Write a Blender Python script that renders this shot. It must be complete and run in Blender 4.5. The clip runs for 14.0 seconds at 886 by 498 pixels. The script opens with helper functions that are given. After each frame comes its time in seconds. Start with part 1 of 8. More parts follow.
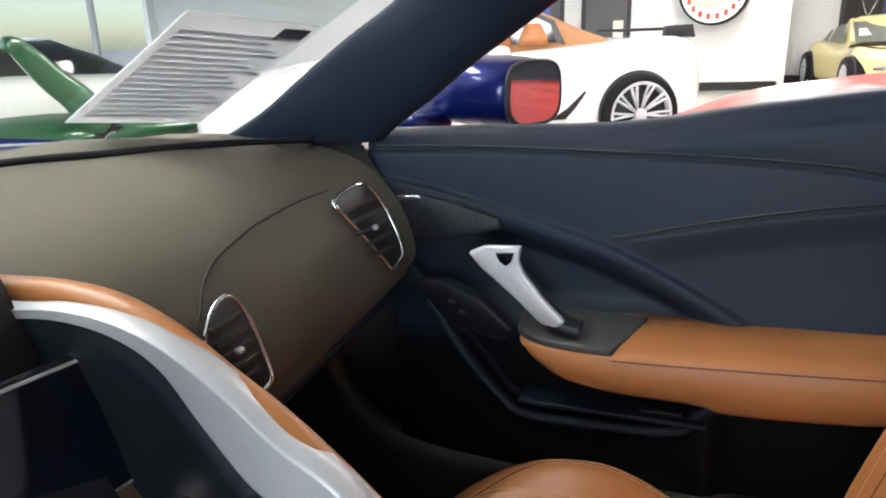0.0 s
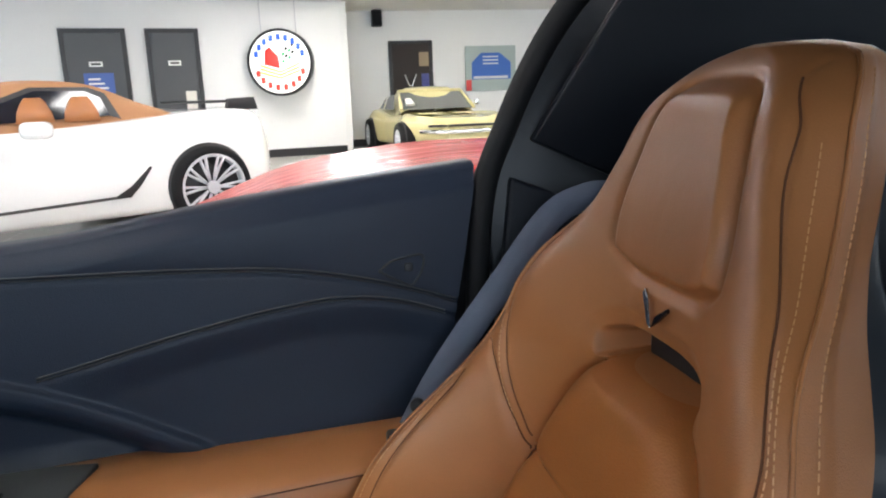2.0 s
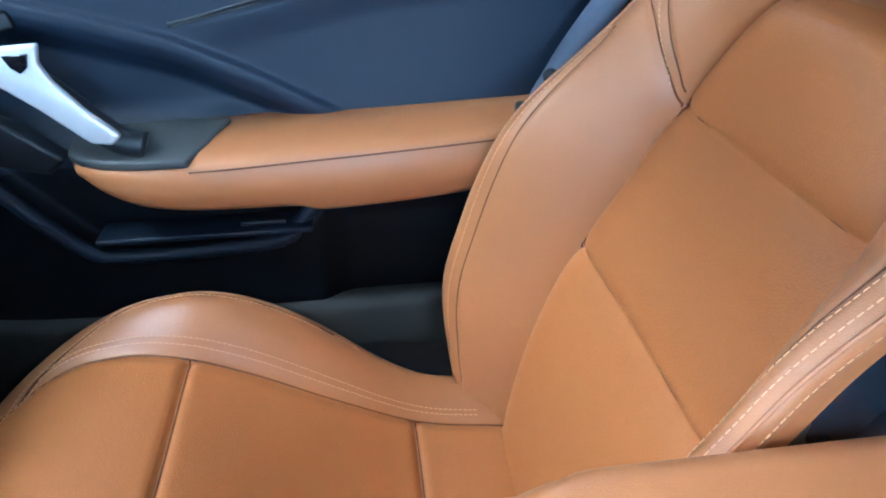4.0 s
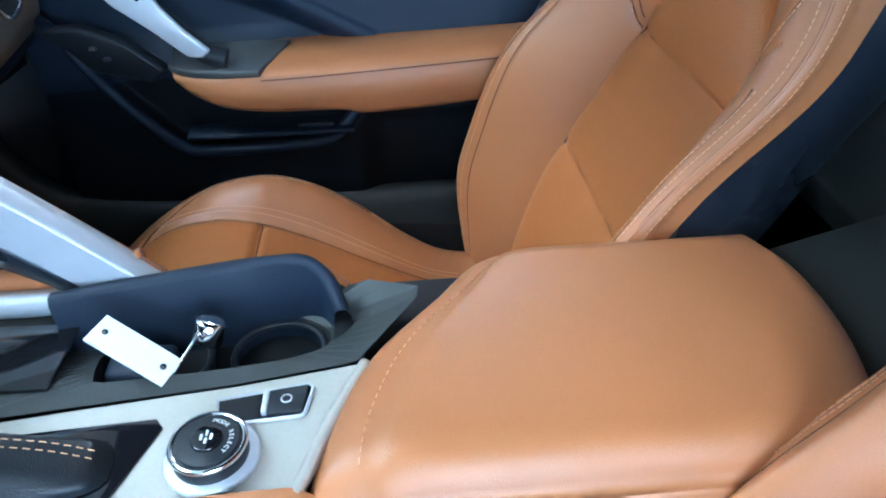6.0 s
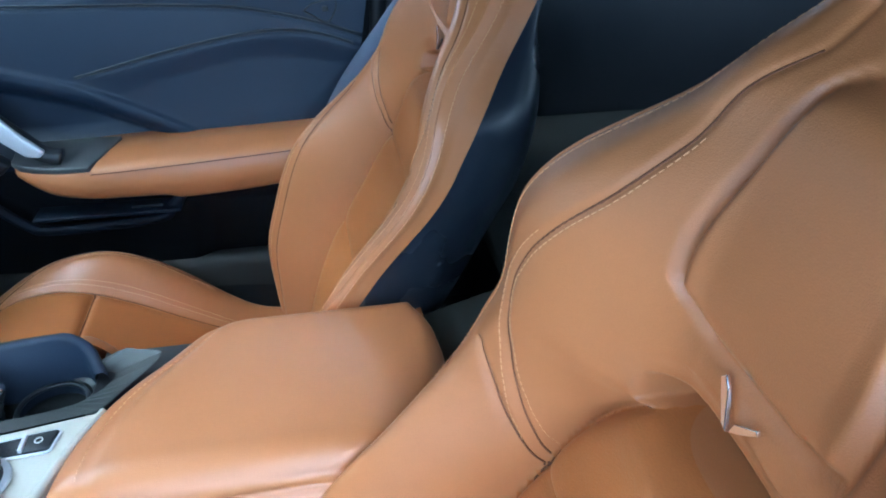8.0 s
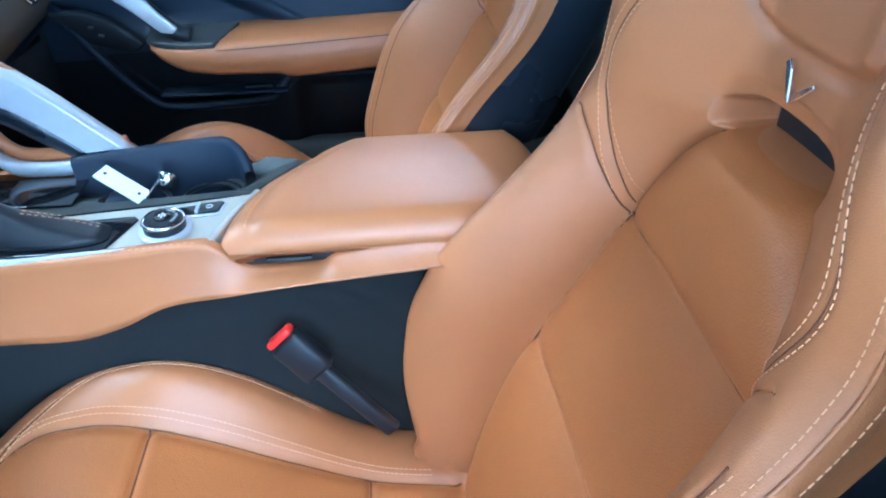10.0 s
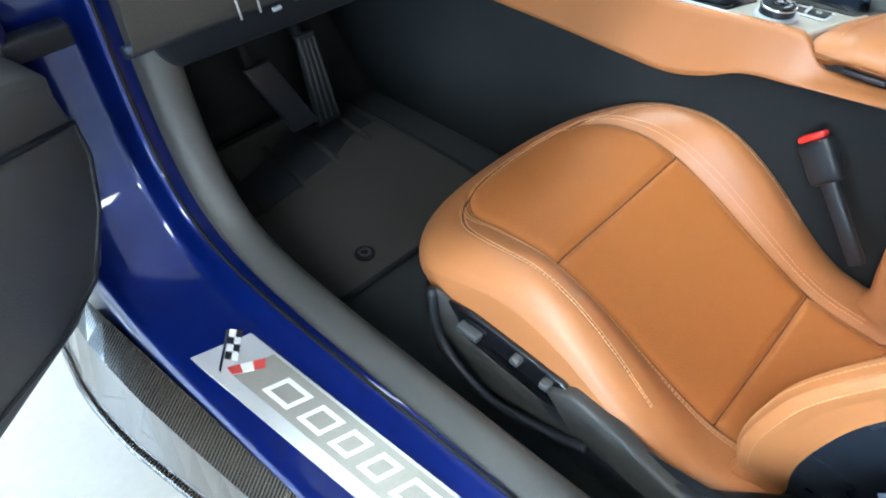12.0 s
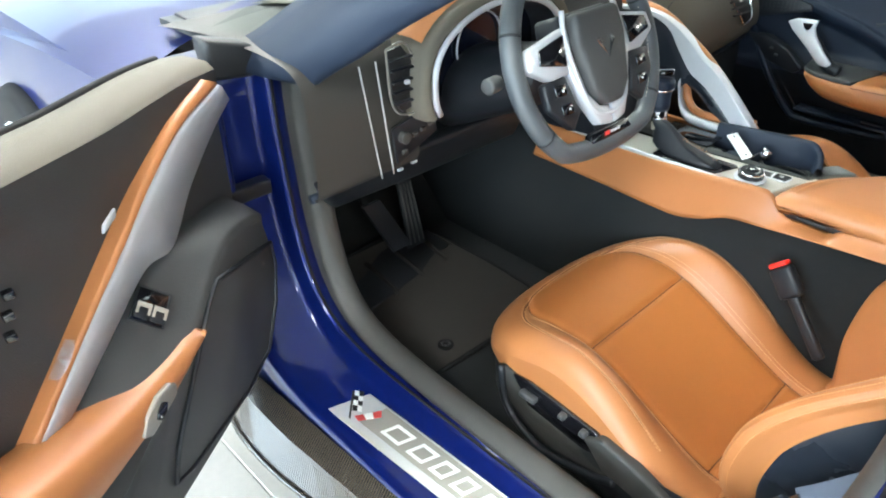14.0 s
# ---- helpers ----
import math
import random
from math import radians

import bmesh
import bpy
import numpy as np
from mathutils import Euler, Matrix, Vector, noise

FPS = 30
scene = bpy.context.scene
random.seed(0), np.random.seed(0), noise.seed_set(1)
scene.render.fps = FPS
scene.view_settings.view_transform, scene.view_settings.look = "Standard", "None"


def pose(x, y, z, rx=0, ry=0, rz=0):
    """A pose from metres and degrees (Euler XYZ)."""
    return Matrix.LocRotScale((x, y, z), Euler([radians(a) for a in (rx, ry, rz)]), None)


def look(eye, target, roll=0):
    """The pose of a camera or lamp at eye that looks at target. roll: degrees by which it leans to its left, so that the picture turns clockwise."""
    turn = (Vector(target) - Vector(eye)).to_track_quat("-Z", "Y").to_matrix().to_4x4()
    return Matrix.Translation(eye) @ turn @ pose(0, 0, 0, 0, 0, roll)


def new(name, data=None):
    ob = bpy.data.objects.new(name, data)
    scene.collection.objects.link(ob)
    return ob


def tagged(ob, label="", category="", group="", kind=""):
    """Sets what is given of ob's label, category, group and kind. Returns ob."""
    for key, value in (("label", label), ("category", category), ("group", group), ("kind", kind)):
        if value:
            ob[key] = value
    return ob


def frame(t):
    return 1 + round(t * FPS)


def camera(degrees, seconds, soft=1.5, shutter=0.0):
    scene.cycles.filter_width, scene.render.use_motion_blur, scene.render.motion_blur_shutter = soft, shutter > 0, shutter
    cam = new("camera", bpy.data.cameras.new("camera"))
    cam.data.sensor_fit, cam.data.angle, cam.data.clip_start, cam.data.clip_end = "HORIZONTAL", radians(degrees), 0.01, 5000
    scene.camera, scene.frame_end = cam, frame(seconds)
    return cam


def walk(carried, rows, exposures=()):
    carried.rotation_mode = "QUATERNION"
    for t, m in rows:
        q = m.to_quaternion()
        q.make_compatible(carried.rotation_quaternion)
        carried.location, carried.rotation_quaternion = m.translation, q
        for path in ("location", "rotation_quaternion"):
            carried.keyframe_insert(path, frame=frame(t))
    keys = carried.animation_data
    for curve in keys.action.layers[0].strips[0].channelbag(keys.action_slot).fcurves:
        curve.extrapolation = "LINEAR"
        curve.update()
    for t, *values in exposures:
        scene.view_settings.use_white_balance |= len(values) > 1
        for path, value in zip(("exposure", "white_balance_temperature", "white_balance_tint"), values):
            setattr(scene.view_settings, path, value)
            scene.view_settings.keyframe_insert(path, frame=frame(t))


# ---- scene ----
cam = camera(64.9, 14.0, soft=2.0)
PATH = [
    (0, -0.2027, -0.0035, 1.0292, 73.04, 1.72, -70.07),
    (0.5, -0.191, -0.0497, 1.0533, 72.28, 1.32, -82.29),
    (1, -0.1699, -0.0959, 1.043, 73.64, 2.1, -91.63),
    (1.5, -0.1226, -0.1555, 1.0529, 74.57, 1.94, -98.06),
    (2, -0.0794, -0.2139, 1.063, 77.23, 1.83, -101.96),
    (2.5, -0.0619, -0.2042, 1.0411, 77.74, 1.29, -103.48),
    (3, -0.0448, -0.1661, 1.0091, 72.83, 1, -103.66),
    (3.5, -0.0587, -0.1209, 0.9634, 65.25, 0.15, -101.78),
    (4, -0.0875, -0.1024, 0.9342, 59.37, 0.41, -97.71),
    (6.3, -0.370, -0.108, 1.017, 53.87, 0.73, -94.01),
    (6.5, -0.4002, -0.1353, 1.0517, 53.13, 0.35, -93.58),
    (7, -0.4443, -0.2292, 1.0969, 53.09, 0.5, -93.59),
    (7.5, -0.484, -0.3055, 1.1401, 56.06, 0.32, -97.15),
    (7.7, -0.494, -0.328, 1.158, 56.88, 0.08, -99.47),
    (9.8, -0.712, -0.245, 1.068, 58.06, 0.3, -100.99),
    (10, -0.7263, -0.2336, 1.0602, 55.52, 0.86, -95.65),
    (10.5, -0.7813, -0.1784, 1.0746, 52.02, -0.36, -83.86),
    (11, -0.8594, -0.2106, 1.0714, 49.8, 0.51, -66.52),
    (11.5, -0.9375, -0.237, 1.0641, 47.91, 0.08, -54.59),
    (12, -1.0133, -0.2532, 1.0517, 46.58, -0.45, -47.7),
    (12.5, -1.0666, -0.2908, 1.0882, 44.97, -0.18, -43.34),
    (13, -1.1399, -0.3402, 1.1588, 44.21, -0.41, -42.89),
    (13.5, -1.2184, -0.4141, 1.2259, 47.36, 0.4, -42.89),
    (14, -1.2761, -0.4338, 1.2597, 56.62, 0.49, -43.82),
]
EXPOSURES = [(0, 0.7, 6500, 13), (1, 0.35, 6500, 15), (2, 0.38, 6300, 12), (2.8, 0.3, 6200, 13), (4, 1.6, 4650, 2), (6.5, 1.05, 4650, 1), (7, 1.1, 4750, 1), (10, 1.15, 4250, 0), (10.5, 1.15, 4400, 0), (11.5, 1.15, 4900, 0), (12, 1.15, 5500, 1), (12.5, 0.75, 6000, 3), (13.5, 0.7, 6000, 3), (14, 1.15, 6150, 3)]
walk(cam, [(t, pose(*row)) for t, *row in PATH], exposures=EXPOSURES)

# ---------------------------------------------------------------- light
world = bpy.data.worlds.new("world")
scene.world = world
world.use_nodes = True
wn = world.node_tree
sky = wn.nodes.new("ShaderNodeTexSky")
sky.sky_type, sky.sun_disc, sky.sun_elevation, sky.sun_rotation = "NISHITA", False, radians(48), radians(250)
wn.nodes["Background"].inputs["Strength"].default_value = 0.12
wn.links.new(sky.outputs[0], wn.nodes["Background"].inputs["Color"])
sun_data = bpy.data.lights.new("sun", "SUN")
sun_data.energy, sun_data.angle, sun_data.color = 1.5, radians(10), (1.0, 0.96, 0.9)
sun = new("sun", sun_data)
sun.matrix_world = look((-30, 12, 34), (0, 0, 0))


def window_light(name, eye, target, w, h, power, color):
    data = bpy.data.lights.new(name, "AREA")
    data.shape, data.size, data.size_y, data.energy, data.color = "RECTANGLE", w, h, power, color
    ob = new(name, data)
    ob.matrix_world = look(eye, target)
    return ob


window_light("window_light_side", (-6.9, 0.5, 1.6), (0, 0.5, 1.2), 13.0, 2.3, 620, (0.72, 0.86, 1.0))
window_light("window_light_front", (2.5, 9.9, 1.7), (2.5, 0, 1.2), 14.0, 2.1, 50, (0.85, 0.93, 1.0))


# ---------------------------------------------------------------- materials
def mat(name, color, rough=0.5, metal=0.0, grain=None, bump=0.0, coat=0.0, var=0.12, stain=2.5, spec=0.5, creases=0.0):
    m = bpy.data.materials.new(name)
    m.use_nodes = True
    nt = m.node_tree
    b = nt.nodes["Principled BSDF"]
    b.inputs["Roughness"].default_value = rough
    b.inputs["Metallic"].default_value = metal
    b.inputs["Specular IOR Level"].default_value = spec
    b.inputs["Coat Weight"].default_value = coat
    b.inputs["Coat Roughness"].default_value = 0.04
    tc = nt.nodes.new("ShaderNodeTexCoord")
    big = nt.nodes.new("ShaderNodeTexNoise")
    big.inputs["Scale"].default_value, big.inputs["Detail"].default_value = stain, 5
    nt.links.new(tc.outputs["Object"], big.inputs["Vector"])
    fine = nt.nodes.new("ShaderNodeTexNoise")
    fine.inputs["Scale"].default_value, fine.inputs["Detail"].default_value = (grain or 60.0), 3
    nt.links.new(tc.outputs["Object"], fine.inputs["Vector"])
    both = nt.nodes.new("ShaderNodeMath")
    both.operation = "ADD"
    nt.links.new(big.outputs["Fac"], both.inputs[0])
    nt.links.new(fine.outputs["Fac"], both.inputs[1])
    half = nt.nodes.new("ShaderNodeMath")
    half.operation, half.inputs[1].default_value = "MULTIPLY", 0.5
    nt.links.new(both.outputs[0], half.inputs[0])
    ramp = nt.nodes.new("ShaderNodeValToRGB")
    ramp.color_ramp.elements[0].position, ramp.color_ramp.elements[1].position = 0.3, 0.7
    ramp.color_ramp.elements[0].color = (*[c * (1 - var) for c in color], 1)
    ramp.color_ramp.elements[1].color = (*[min(1, c * (1 + var)) for c in color], 1)
    nt.links.new(half.outputs[0], ramp.inputs["Fac"])
    nt.links.new(ramp.outputs["Color"], b.inputs["Base Color"])
    rr = nt.nodes.new("ShaderNodeMapRange")
    rr.inputs["To Min"].default_value, rr.inputs["To Max"].default_value = max(0.02, rough * 0.85), min(1, rough * 1.15)
    nt.links.new(big.outputs["Fac"], rr.inputs["Value"])
    nt.links.new(rr.outputs[0], b.inputs["Roughness"])
    if bump:
        bn = nt.nodes.new("ShaderNodeBump")
        bn.inputs["Strength"].default_value, bn.inputs["Distance"].default_value = bump, 0.001
        src = fine
        if grain:
            src = nt.nodes.new("ShaderNodeTexVoronoi")
            src.inputs["Scale"].default_value = grain
            nt.links.new(tc.outputs["Object"], src.inputs["Vector"])
        nt.links.new(src.outputs[0], bn.inputs["Height"])
        nt.links.new(bn.outputs[0], b.inputs["Normal"])
        if creases:
            cn = nt.nodes.new("ShaderNodeTexNoise")
            cn.inputs["Scale"].default_value, cn.inputs["Detail"].default_value, cn.inputs["Distortion"].default_value = 11, 3, 0.8
            nt.links.new(tc.outputs["Object"], cn.inputs["Vector"])
            b2 = nt.nodes.new("ShaderNodeBump")
            b2.inputs["Strength"].default_value, b2.inputs["Distance"].default_value = creases, 0.004
            nt.links.new(cn.outputs["Fac"], b2.inputs["Height"])
            nt.links.new(b2.outputs[0], bn.inputs["Normal"])
    return m


def plain(name, color, rough=0.5, metal=0.0, emit=0.0):
    m = bpy.data.materials.new(name)
    m.use_nodes = True
    b = m.node_tree.nodes["Principled BSDF"]
    b.inputs["Base Color"].default_value = (*color, 1)
    b.inputs["Roughness"].default_value, b.inputs["Metallic"].default_value = rough, metal
    if emit:
        b.inputs["Emission Color"].default_value = (*color, 1)
        b.inputs["Emission Strength"].default_value = emit
    return m


LEATHER = mat("tan_leather", (0.42, 0.162, 0.054), 0.41, grain=900, bump=0.14, var=0.07, stain=9, spec=0.6, creases=0.24)
INSERTS = mat("tan_perforated_leather", (0.43, 0.150, 0.037), 0.5, grain=520, bump=0.26, var=0.06, stain=9, spec=0.4, creases=0.20)
STITCH = plain("tan_thread", (0.66, 0.36, 0.17), 0.7)
mat_dark_seam = plain("dark_seam", (0.13, 0.045, 0.016), 0.8)
WHITE_THREAD = plain("pale_thread", (0.75, 0.65, 0.52), 0.7)
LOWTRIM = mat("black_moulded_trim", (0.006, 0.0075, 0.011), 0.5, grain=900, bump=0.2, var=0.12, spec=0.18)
# Base colour raised to carry light on the upper passenger door.
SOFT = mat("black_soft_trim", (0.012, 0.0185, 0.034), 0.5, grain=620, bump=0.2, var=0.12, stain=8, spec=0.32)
# Same black trim as SOFT, lightened for window light on the driver's side.
SOFT_LIT = mat("black_trim_lit", (0.058, 0.058, 0.058), 0.5, grain=620, bump=0.25, var=0.12, stain=8, spec=0.4)
# Shaded copy of the dash leather, darkened for the driver's side.
DASH_SHADED = mat("charcoal_dash_shaded", (0.046, 0.042, 0.037), 0.5, grain=620, bump=0.25, var=0.1, stain=8, spec=0.4)
RIMM = mat("grey_black_wheel_leather", (0.070, 0.076, 0.082), 0.38, grain=700, bump=0.2, var=0.1, stain=8, spec=0.5)
SHELLM = mat("dark_shell_plastic", (0.016, 0.020, 0.028), 0.28, grain=900, bump=0.12, var=0.1, spec=0.5)
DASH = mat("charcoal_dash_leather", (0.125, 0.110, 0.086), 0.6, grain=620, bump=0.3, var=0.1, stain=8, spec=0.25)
PLASTIC = mat("black_plastic", (0.014, 0.0155, 0.019), 0.42, grain=900, bump=0.2, var=0.15, spec=0.4)
GREYTRIM = mat("grey_sill_trim", (0.046, 0.044, 0.040), 0.5, grain=800, bump=0.3, var=0.1)
GLOSSBLACK = mat("piano_black", (0.008, 0.008, 0.01), 0.08, coat=0.6)
SILVER = mat("satin_silver", (0.58, 0.59, 0.62), 0.42, metal=0.3, var=0.04)
CHAMP = mat("champagne_aluminium", (0.60, 0.57, 0.50), 0.38, metal=0.4, grain=300, var=0.05)
FIELD = mat("brushed_dark_aluminium", (0.30, 0.28, 0.245), 0.4, metal=0.25, grain=400, var=0.08)
PLATEM = mat("brushed_plate", (0.52, 0.52, 0.52), 0.35, metal=0.35, grain=400, var=0.06)
CHROME = mat("chrome", (0.85, 0.86, 0.88), 0.08, metal=1.0, var=0.03)
CARPET = mat("black_carpet", (0.030, 0.032, 0.033), 0.95, grain=1400, bump=1.0, var=0.4, spec=0.1)
# Cabin carpet made lighter, with the hatch's light put into its colour.
CARGO_LIT = mat("lit_cargo_carpet", (0.065, 0.068, 0.060), 0.95, grain=1400, bump=1.0, var=0.35, spec=0.1)
MAT = mat("black_mat", (0.044, 0.040, 0.036), 0.85, grain=1100, bump=1.0, var=0.3, spec=0.2)
BLUE = mat("metallic_blue_paint", (0.002, 0.0085, 0.095), 0.35, metal=0.4, coat=0.7, var=0.08, spec=0.15)
EMBLEMRED = plain("emblem_red", (0.45, 0.05, 0.045), 0.4)
GREYSW = mat("grey_switch_plastic", (0.07, 0.07, 0.07), 0.4, var=0.05)
BELT = mat("grey_belt_webbing", (0.10, 0.12, 0.17), 0.7, grain=1500, bump=0.8, var=0.2)
RED = plain("red_button", (0.75, 0.03, 0.02), 0.4)
WHITEP = mat("white_paint", (0.86, 0.86, 0.84), 0.25, coat=1.0, var=0.02)
WALLM = mat("white_wall_paint", (0.80, 0.81, 0.80), 0.7, var=0.03, bump=0.2, stain=0.6)
CEILM = mat("white_ceiling_tile", (0.75, 0.75, 0.74), 0.8, var=0.05, bump=0.3)
DARKDOOR = mat("dark_grey_door", (0.07, 0.075, 0.08), 0.5, var=0.08)
BLACKTRIM = mat("black_frame", (0.015, 0.015, 0.016), 0.45)
TILE = mat("cream_floor_tile", (0.46, 0.44, 0.40), 0.22, var=0.06, stain=3)
GROUT = plain("pale_grout", (0.50, 0.48, 0.44), 0.9)
RUBBER = mat("black_rubber", (0.009, 0.009, 0.010), 0.65, spec=0.18)
REDP = mat("red_paint", (0.60, 0.020, 0.015), 0.35, coat=0.75, spec=0.2, var=0.05)


def rippled_coat(m):
    """Long shallow ripples in a clear coat, so that the ceiling mirrors in streaks."""
    nt = m.node_tree
    tc = nt.nodes.new("ShaderNodeTexCoord")
    mp = nt.nodes.new("ShaderNodeMapping")
    mp.inputs["Scale"].default_value = (9.0, 0.9, 9.0)
    no = nt.nodes.new("ShaderNodeTexNoise")
    no.inputs["Scale"].default_value, no.inputs["Detail"].default_value = 2.2, 2
    bp = nt.nodes.new("ShaderNodeBump")
    bp.inputs["Strength"].default_value, bp.inputs["Distance"].default_value = 0.9, 0.03
    nt.links.new(tc.outputs["Object"], mp.inputs["Vector"])
    nt.links.new(mp.outputs[0], no.inputs["Vector"])
    nt.links.new(no.outputs["Fac"], bp.inputs["Height"])
    nt.links.new(bp.outputs[0], nt.nodes["Principled BSDF"].inputs["Coat Normal"])


rippled_coat(REDP)
YELLOWP = mat("pale_yellow_paint", (0.70, 0.62, 0.30), 0.3, coat=1.0, var=0.05)
GREENP = mat("green_paint", (0.01, 0.09, 0.03), 0.3, coat=1.0, var=0.08)
TANTOP = mat("tan_canvas", (0.42, 0.21, 0.10), 0.8, grain=300, bump=0.5, var=0.1)
CARGLASS = plain("grey_car_glass", (0.16, 0.17, 0.16), 0.08)
SCREEN = plain("dark_screen", (0.004, 0.006, 0.014), 0.08)
WHITEPL = mat("white_card", (0.82, 0.82, 0.80), 0.4, var=0.03)


def carbon_mat():
    m = mat("carbon_fibre", (0.03, 0.03, 0.03), 0.25, coat=1.0)
    nt = m.node_tree
    b = nt.nodes["Principled BSDF"]
    tc = nt.nodes.new("ShaderNodeTexCoord")
    mp = nt.nodes.new("ShaderNodeMapping")
    mp.inputs["Rotation"].default_value = (0, 0, radians(78))
    nt.links.new(tc.outputs["Object"], mp.inputs["Vector"])
    w = nt.nodes.new("ShaderNodeTexWave")
    w.inputs["Scale"].default_value, w.inputs["Distortion"].default_value = 62, 0.3
    nt.links.new(mp.outputs[0], w.inputs["Vector"])
    r = nt.nodes.new("ShaderNodeValToRGB")
    r.color_ramp.elements[0].color = (0.006, 0.006, 0.006, 1)
    r.color_ramp.elements[1].color = (0.075, 0.058, 0.044, 1)
    nt.links.new(w.outputs["Fac"], r.inputs["Fac"])
    nt.links.new(r.outputs[0], b.inputs["Base Color"])
    return m


CARBON = carbon_mat()


def thin_glass(name, tint=(1, 1, 1)):
    m = bpy.data.materials.new(name)
    m.use_nodes = True
    nt = m.node_tree
    nt.nodes.remove(nt.nodes["Principled BSDF"])
    tr, gl, mx = (nt.nodes.new(k) for k in ("ShaderNodeBsdfTransparent", "ShaderNodeBsdfGlossy", "ShaderNodeMixShader"))
    gl.inputs["Roughness"].default_value = 0.02
    tr.inputs["Color"].default_value = (*tint, 1)
    mx.inputs[0].default_value = 0.06
    nt.links.new(tr.outputs[0], mx.inputs[1])
    nt.links.new(gl.outputs[0], mx.inputs[2])
    nt.links.new(mx.outputs[0], nt.nodes["Material Output"].inputs["Surface"])
    return m


SCREENGLASS = thin_glass("tinted_windscreen_glass", (0.70, 0.76, 0.74))
DARKGLASS = thin_glass("dark_hatch_glass", (0.25, 0.28, 0.30))
MIRROR = plain("mirror_glass", (0.9, 0.9, 0.9), 0.02, 1.0)


# ---------------------------------------------------------------- mesh helpers
def thing(name, label, category, group="", kind="", at=(0, 0, 0)):
    ob = new(name)
    ob.empty_display_size = 0.05
    ob.location = at
    return tagged(ob, label, category, group, kind)


def part(name, bm, material, parent=None, label="", smooth=True, kind=""):
    bmesh.ops.recalc_face_normals(bm, faces=bm.faces)
    me = bpy.data.meshes.new(name)
    bm.to_mesh(me)
    bm.free()
    me.materials.append(material)
    if smooth:
        me.shade_smooth()
    ob = new(name, me)
    if parent:
        ob.parent = parent
        if parent.parent is None and parent.type == "EMPTY":
            ob.matrix_parent_inverse = Matrix.Translation(parent.location).inverted()
    if label or kind:
        tagged(ob, label, "", "", kind)
    return ob


def lerp_table(tab, v):
    """Smooth reading of a short table of (place, value)."""
    if v <= tab[0][0]:
        return tab[0][1]
    for (a, p), (b, q) in zip(tab, tab[1:]):
        if v <= b:
            k = (v - a) / (b - a)
            return p + (q - p) * k
    return tab[-1][1]


def table(tab, n=120):
    """A smoothed table (cubic through the given knots)."""
    xs = np.array([t[0] for t in tab], float)
    ys = np.array([t[1] for t in tab], float)
    order = np.argsort(xs)
    xs, ys = xs[order], ys[order]
    m = np.gradient(ys, xs)

    def f(v):
        if v <= xs[0]:
            return float(ys[0] + m[0] * (v - xs[0]) * 0)
        if v >= xs[-1]:
            return float(ys[-1])
        i = int(np.searchsorted(xs, v) - 1)
        h = xs[i + 1] - xs[i]
        t = (v - xs[i]) / h
        return float((2 * t**3 - 3 * t**2 + 1) * ys[i] + (t**3 - 2 * t**2 + t) * h * m[i]
                     + (3 * t**2 - 2 * t**3) * ys[i + 1] + (t**3 - t**2) * h * m[i + 1])
    return f


def sstep(a, b, v):
    if a == b:
        return float(v > a)
    t = min(1.0, max(0.0, (v - a) / (b - a)))
    return t * t * (3 - 2 * t)


def bump1(d, w):
    return math.exp(-(d / w) ** 2)


def spline(pts, n):
    """n + 1 points along a smooth curve through pts."""
    pts = [Vector(p) for p in pts]
    if len(pts) == 2:
        return [pts[0].lerp(pts[1], i / n) for i in range(n + 1)]
    ext = [2 * pts[0] - pts[1], *pts, 2 * pts[-1] - pts[-2]]
    out = []
    segs = len(pts) - 1
    for i in range(n + 1):
        u = i / n * segs
        k = min(int(u), segs - 1)
        t = u - k
        a, b, c, d = ext[k:k + 4]
        out.append(0.5 * ((2 * b) + (c - a) * t + (2 * a - 5 * b + 4 * c - d) * t * t + (3 * b - a - 3 * c + d) * t**3))
    return out


def quads(rows, closed=False, bm=None):
    """A skin over rows of points, all of one length; closed: each row is a ring."""
    bm = bm or bmesh.new()
    vs = [[bm.verts.new(p) for p in row] for row in rows]
    n = len(rows[0])
    for a, b in zip(vs, vs[1:]):
        for i in range(n if closed else n - 1):
            j = (i + 1) % n
            bm.faces.new((a[i], a[j], b[j], b[i]))
    return bm, vs


def loft(rings, caps=True, bm=None):
    bm, vs = quads(rings, True, bm)
    if caps:
        bm.faces.new(vs[0])
        bm.faces.new(list(reversed(vs[-1])))
    return bm


def tube(pts, r, seg=8, closed=False, bm=None, flat=1.0, up=None):
    pts = [Vector(p) for p in pts]
    rings = []
    n = len(pts)
    prev = None
    for i, p in enumerate(pts):
        if closed:
            t = pts[(i + 1) % n] - pts[i - 1]
        else:
            t = pts[min(i + 1, n - 1)] - pts[max(i - 1, 0)]
        t.normalize()
        ref = Vector(up) if up else (prev if prev is not None else (Vector((0, 0, 1)) if abs(t.z) < 0.9 else Vector((1, 0, 0))))
        s = t.cross(ref)
        if s.length < 1e-6:
            s = t.cross(Vector((1, 0.3, 0)))
        s.normalize()
        u = s.cross(t)
        prev = u
        rr = r[i] if isinstance(r, (list, tuple)) else r
        rings.append([p + (s * math.cos(a) + u * math.sin(a) * flat) * rr for a in [2 * math.pi * k / seg for k in range(seg)]])
    if closed:
        rings.append(rings[0])
        bm, vs = quads(rings, True, bm)
        bmesh.ops.remove_doubles(bm, verts=bm.verts, dist=1e-6)
        return bm
    return loft(rings, True, bm)


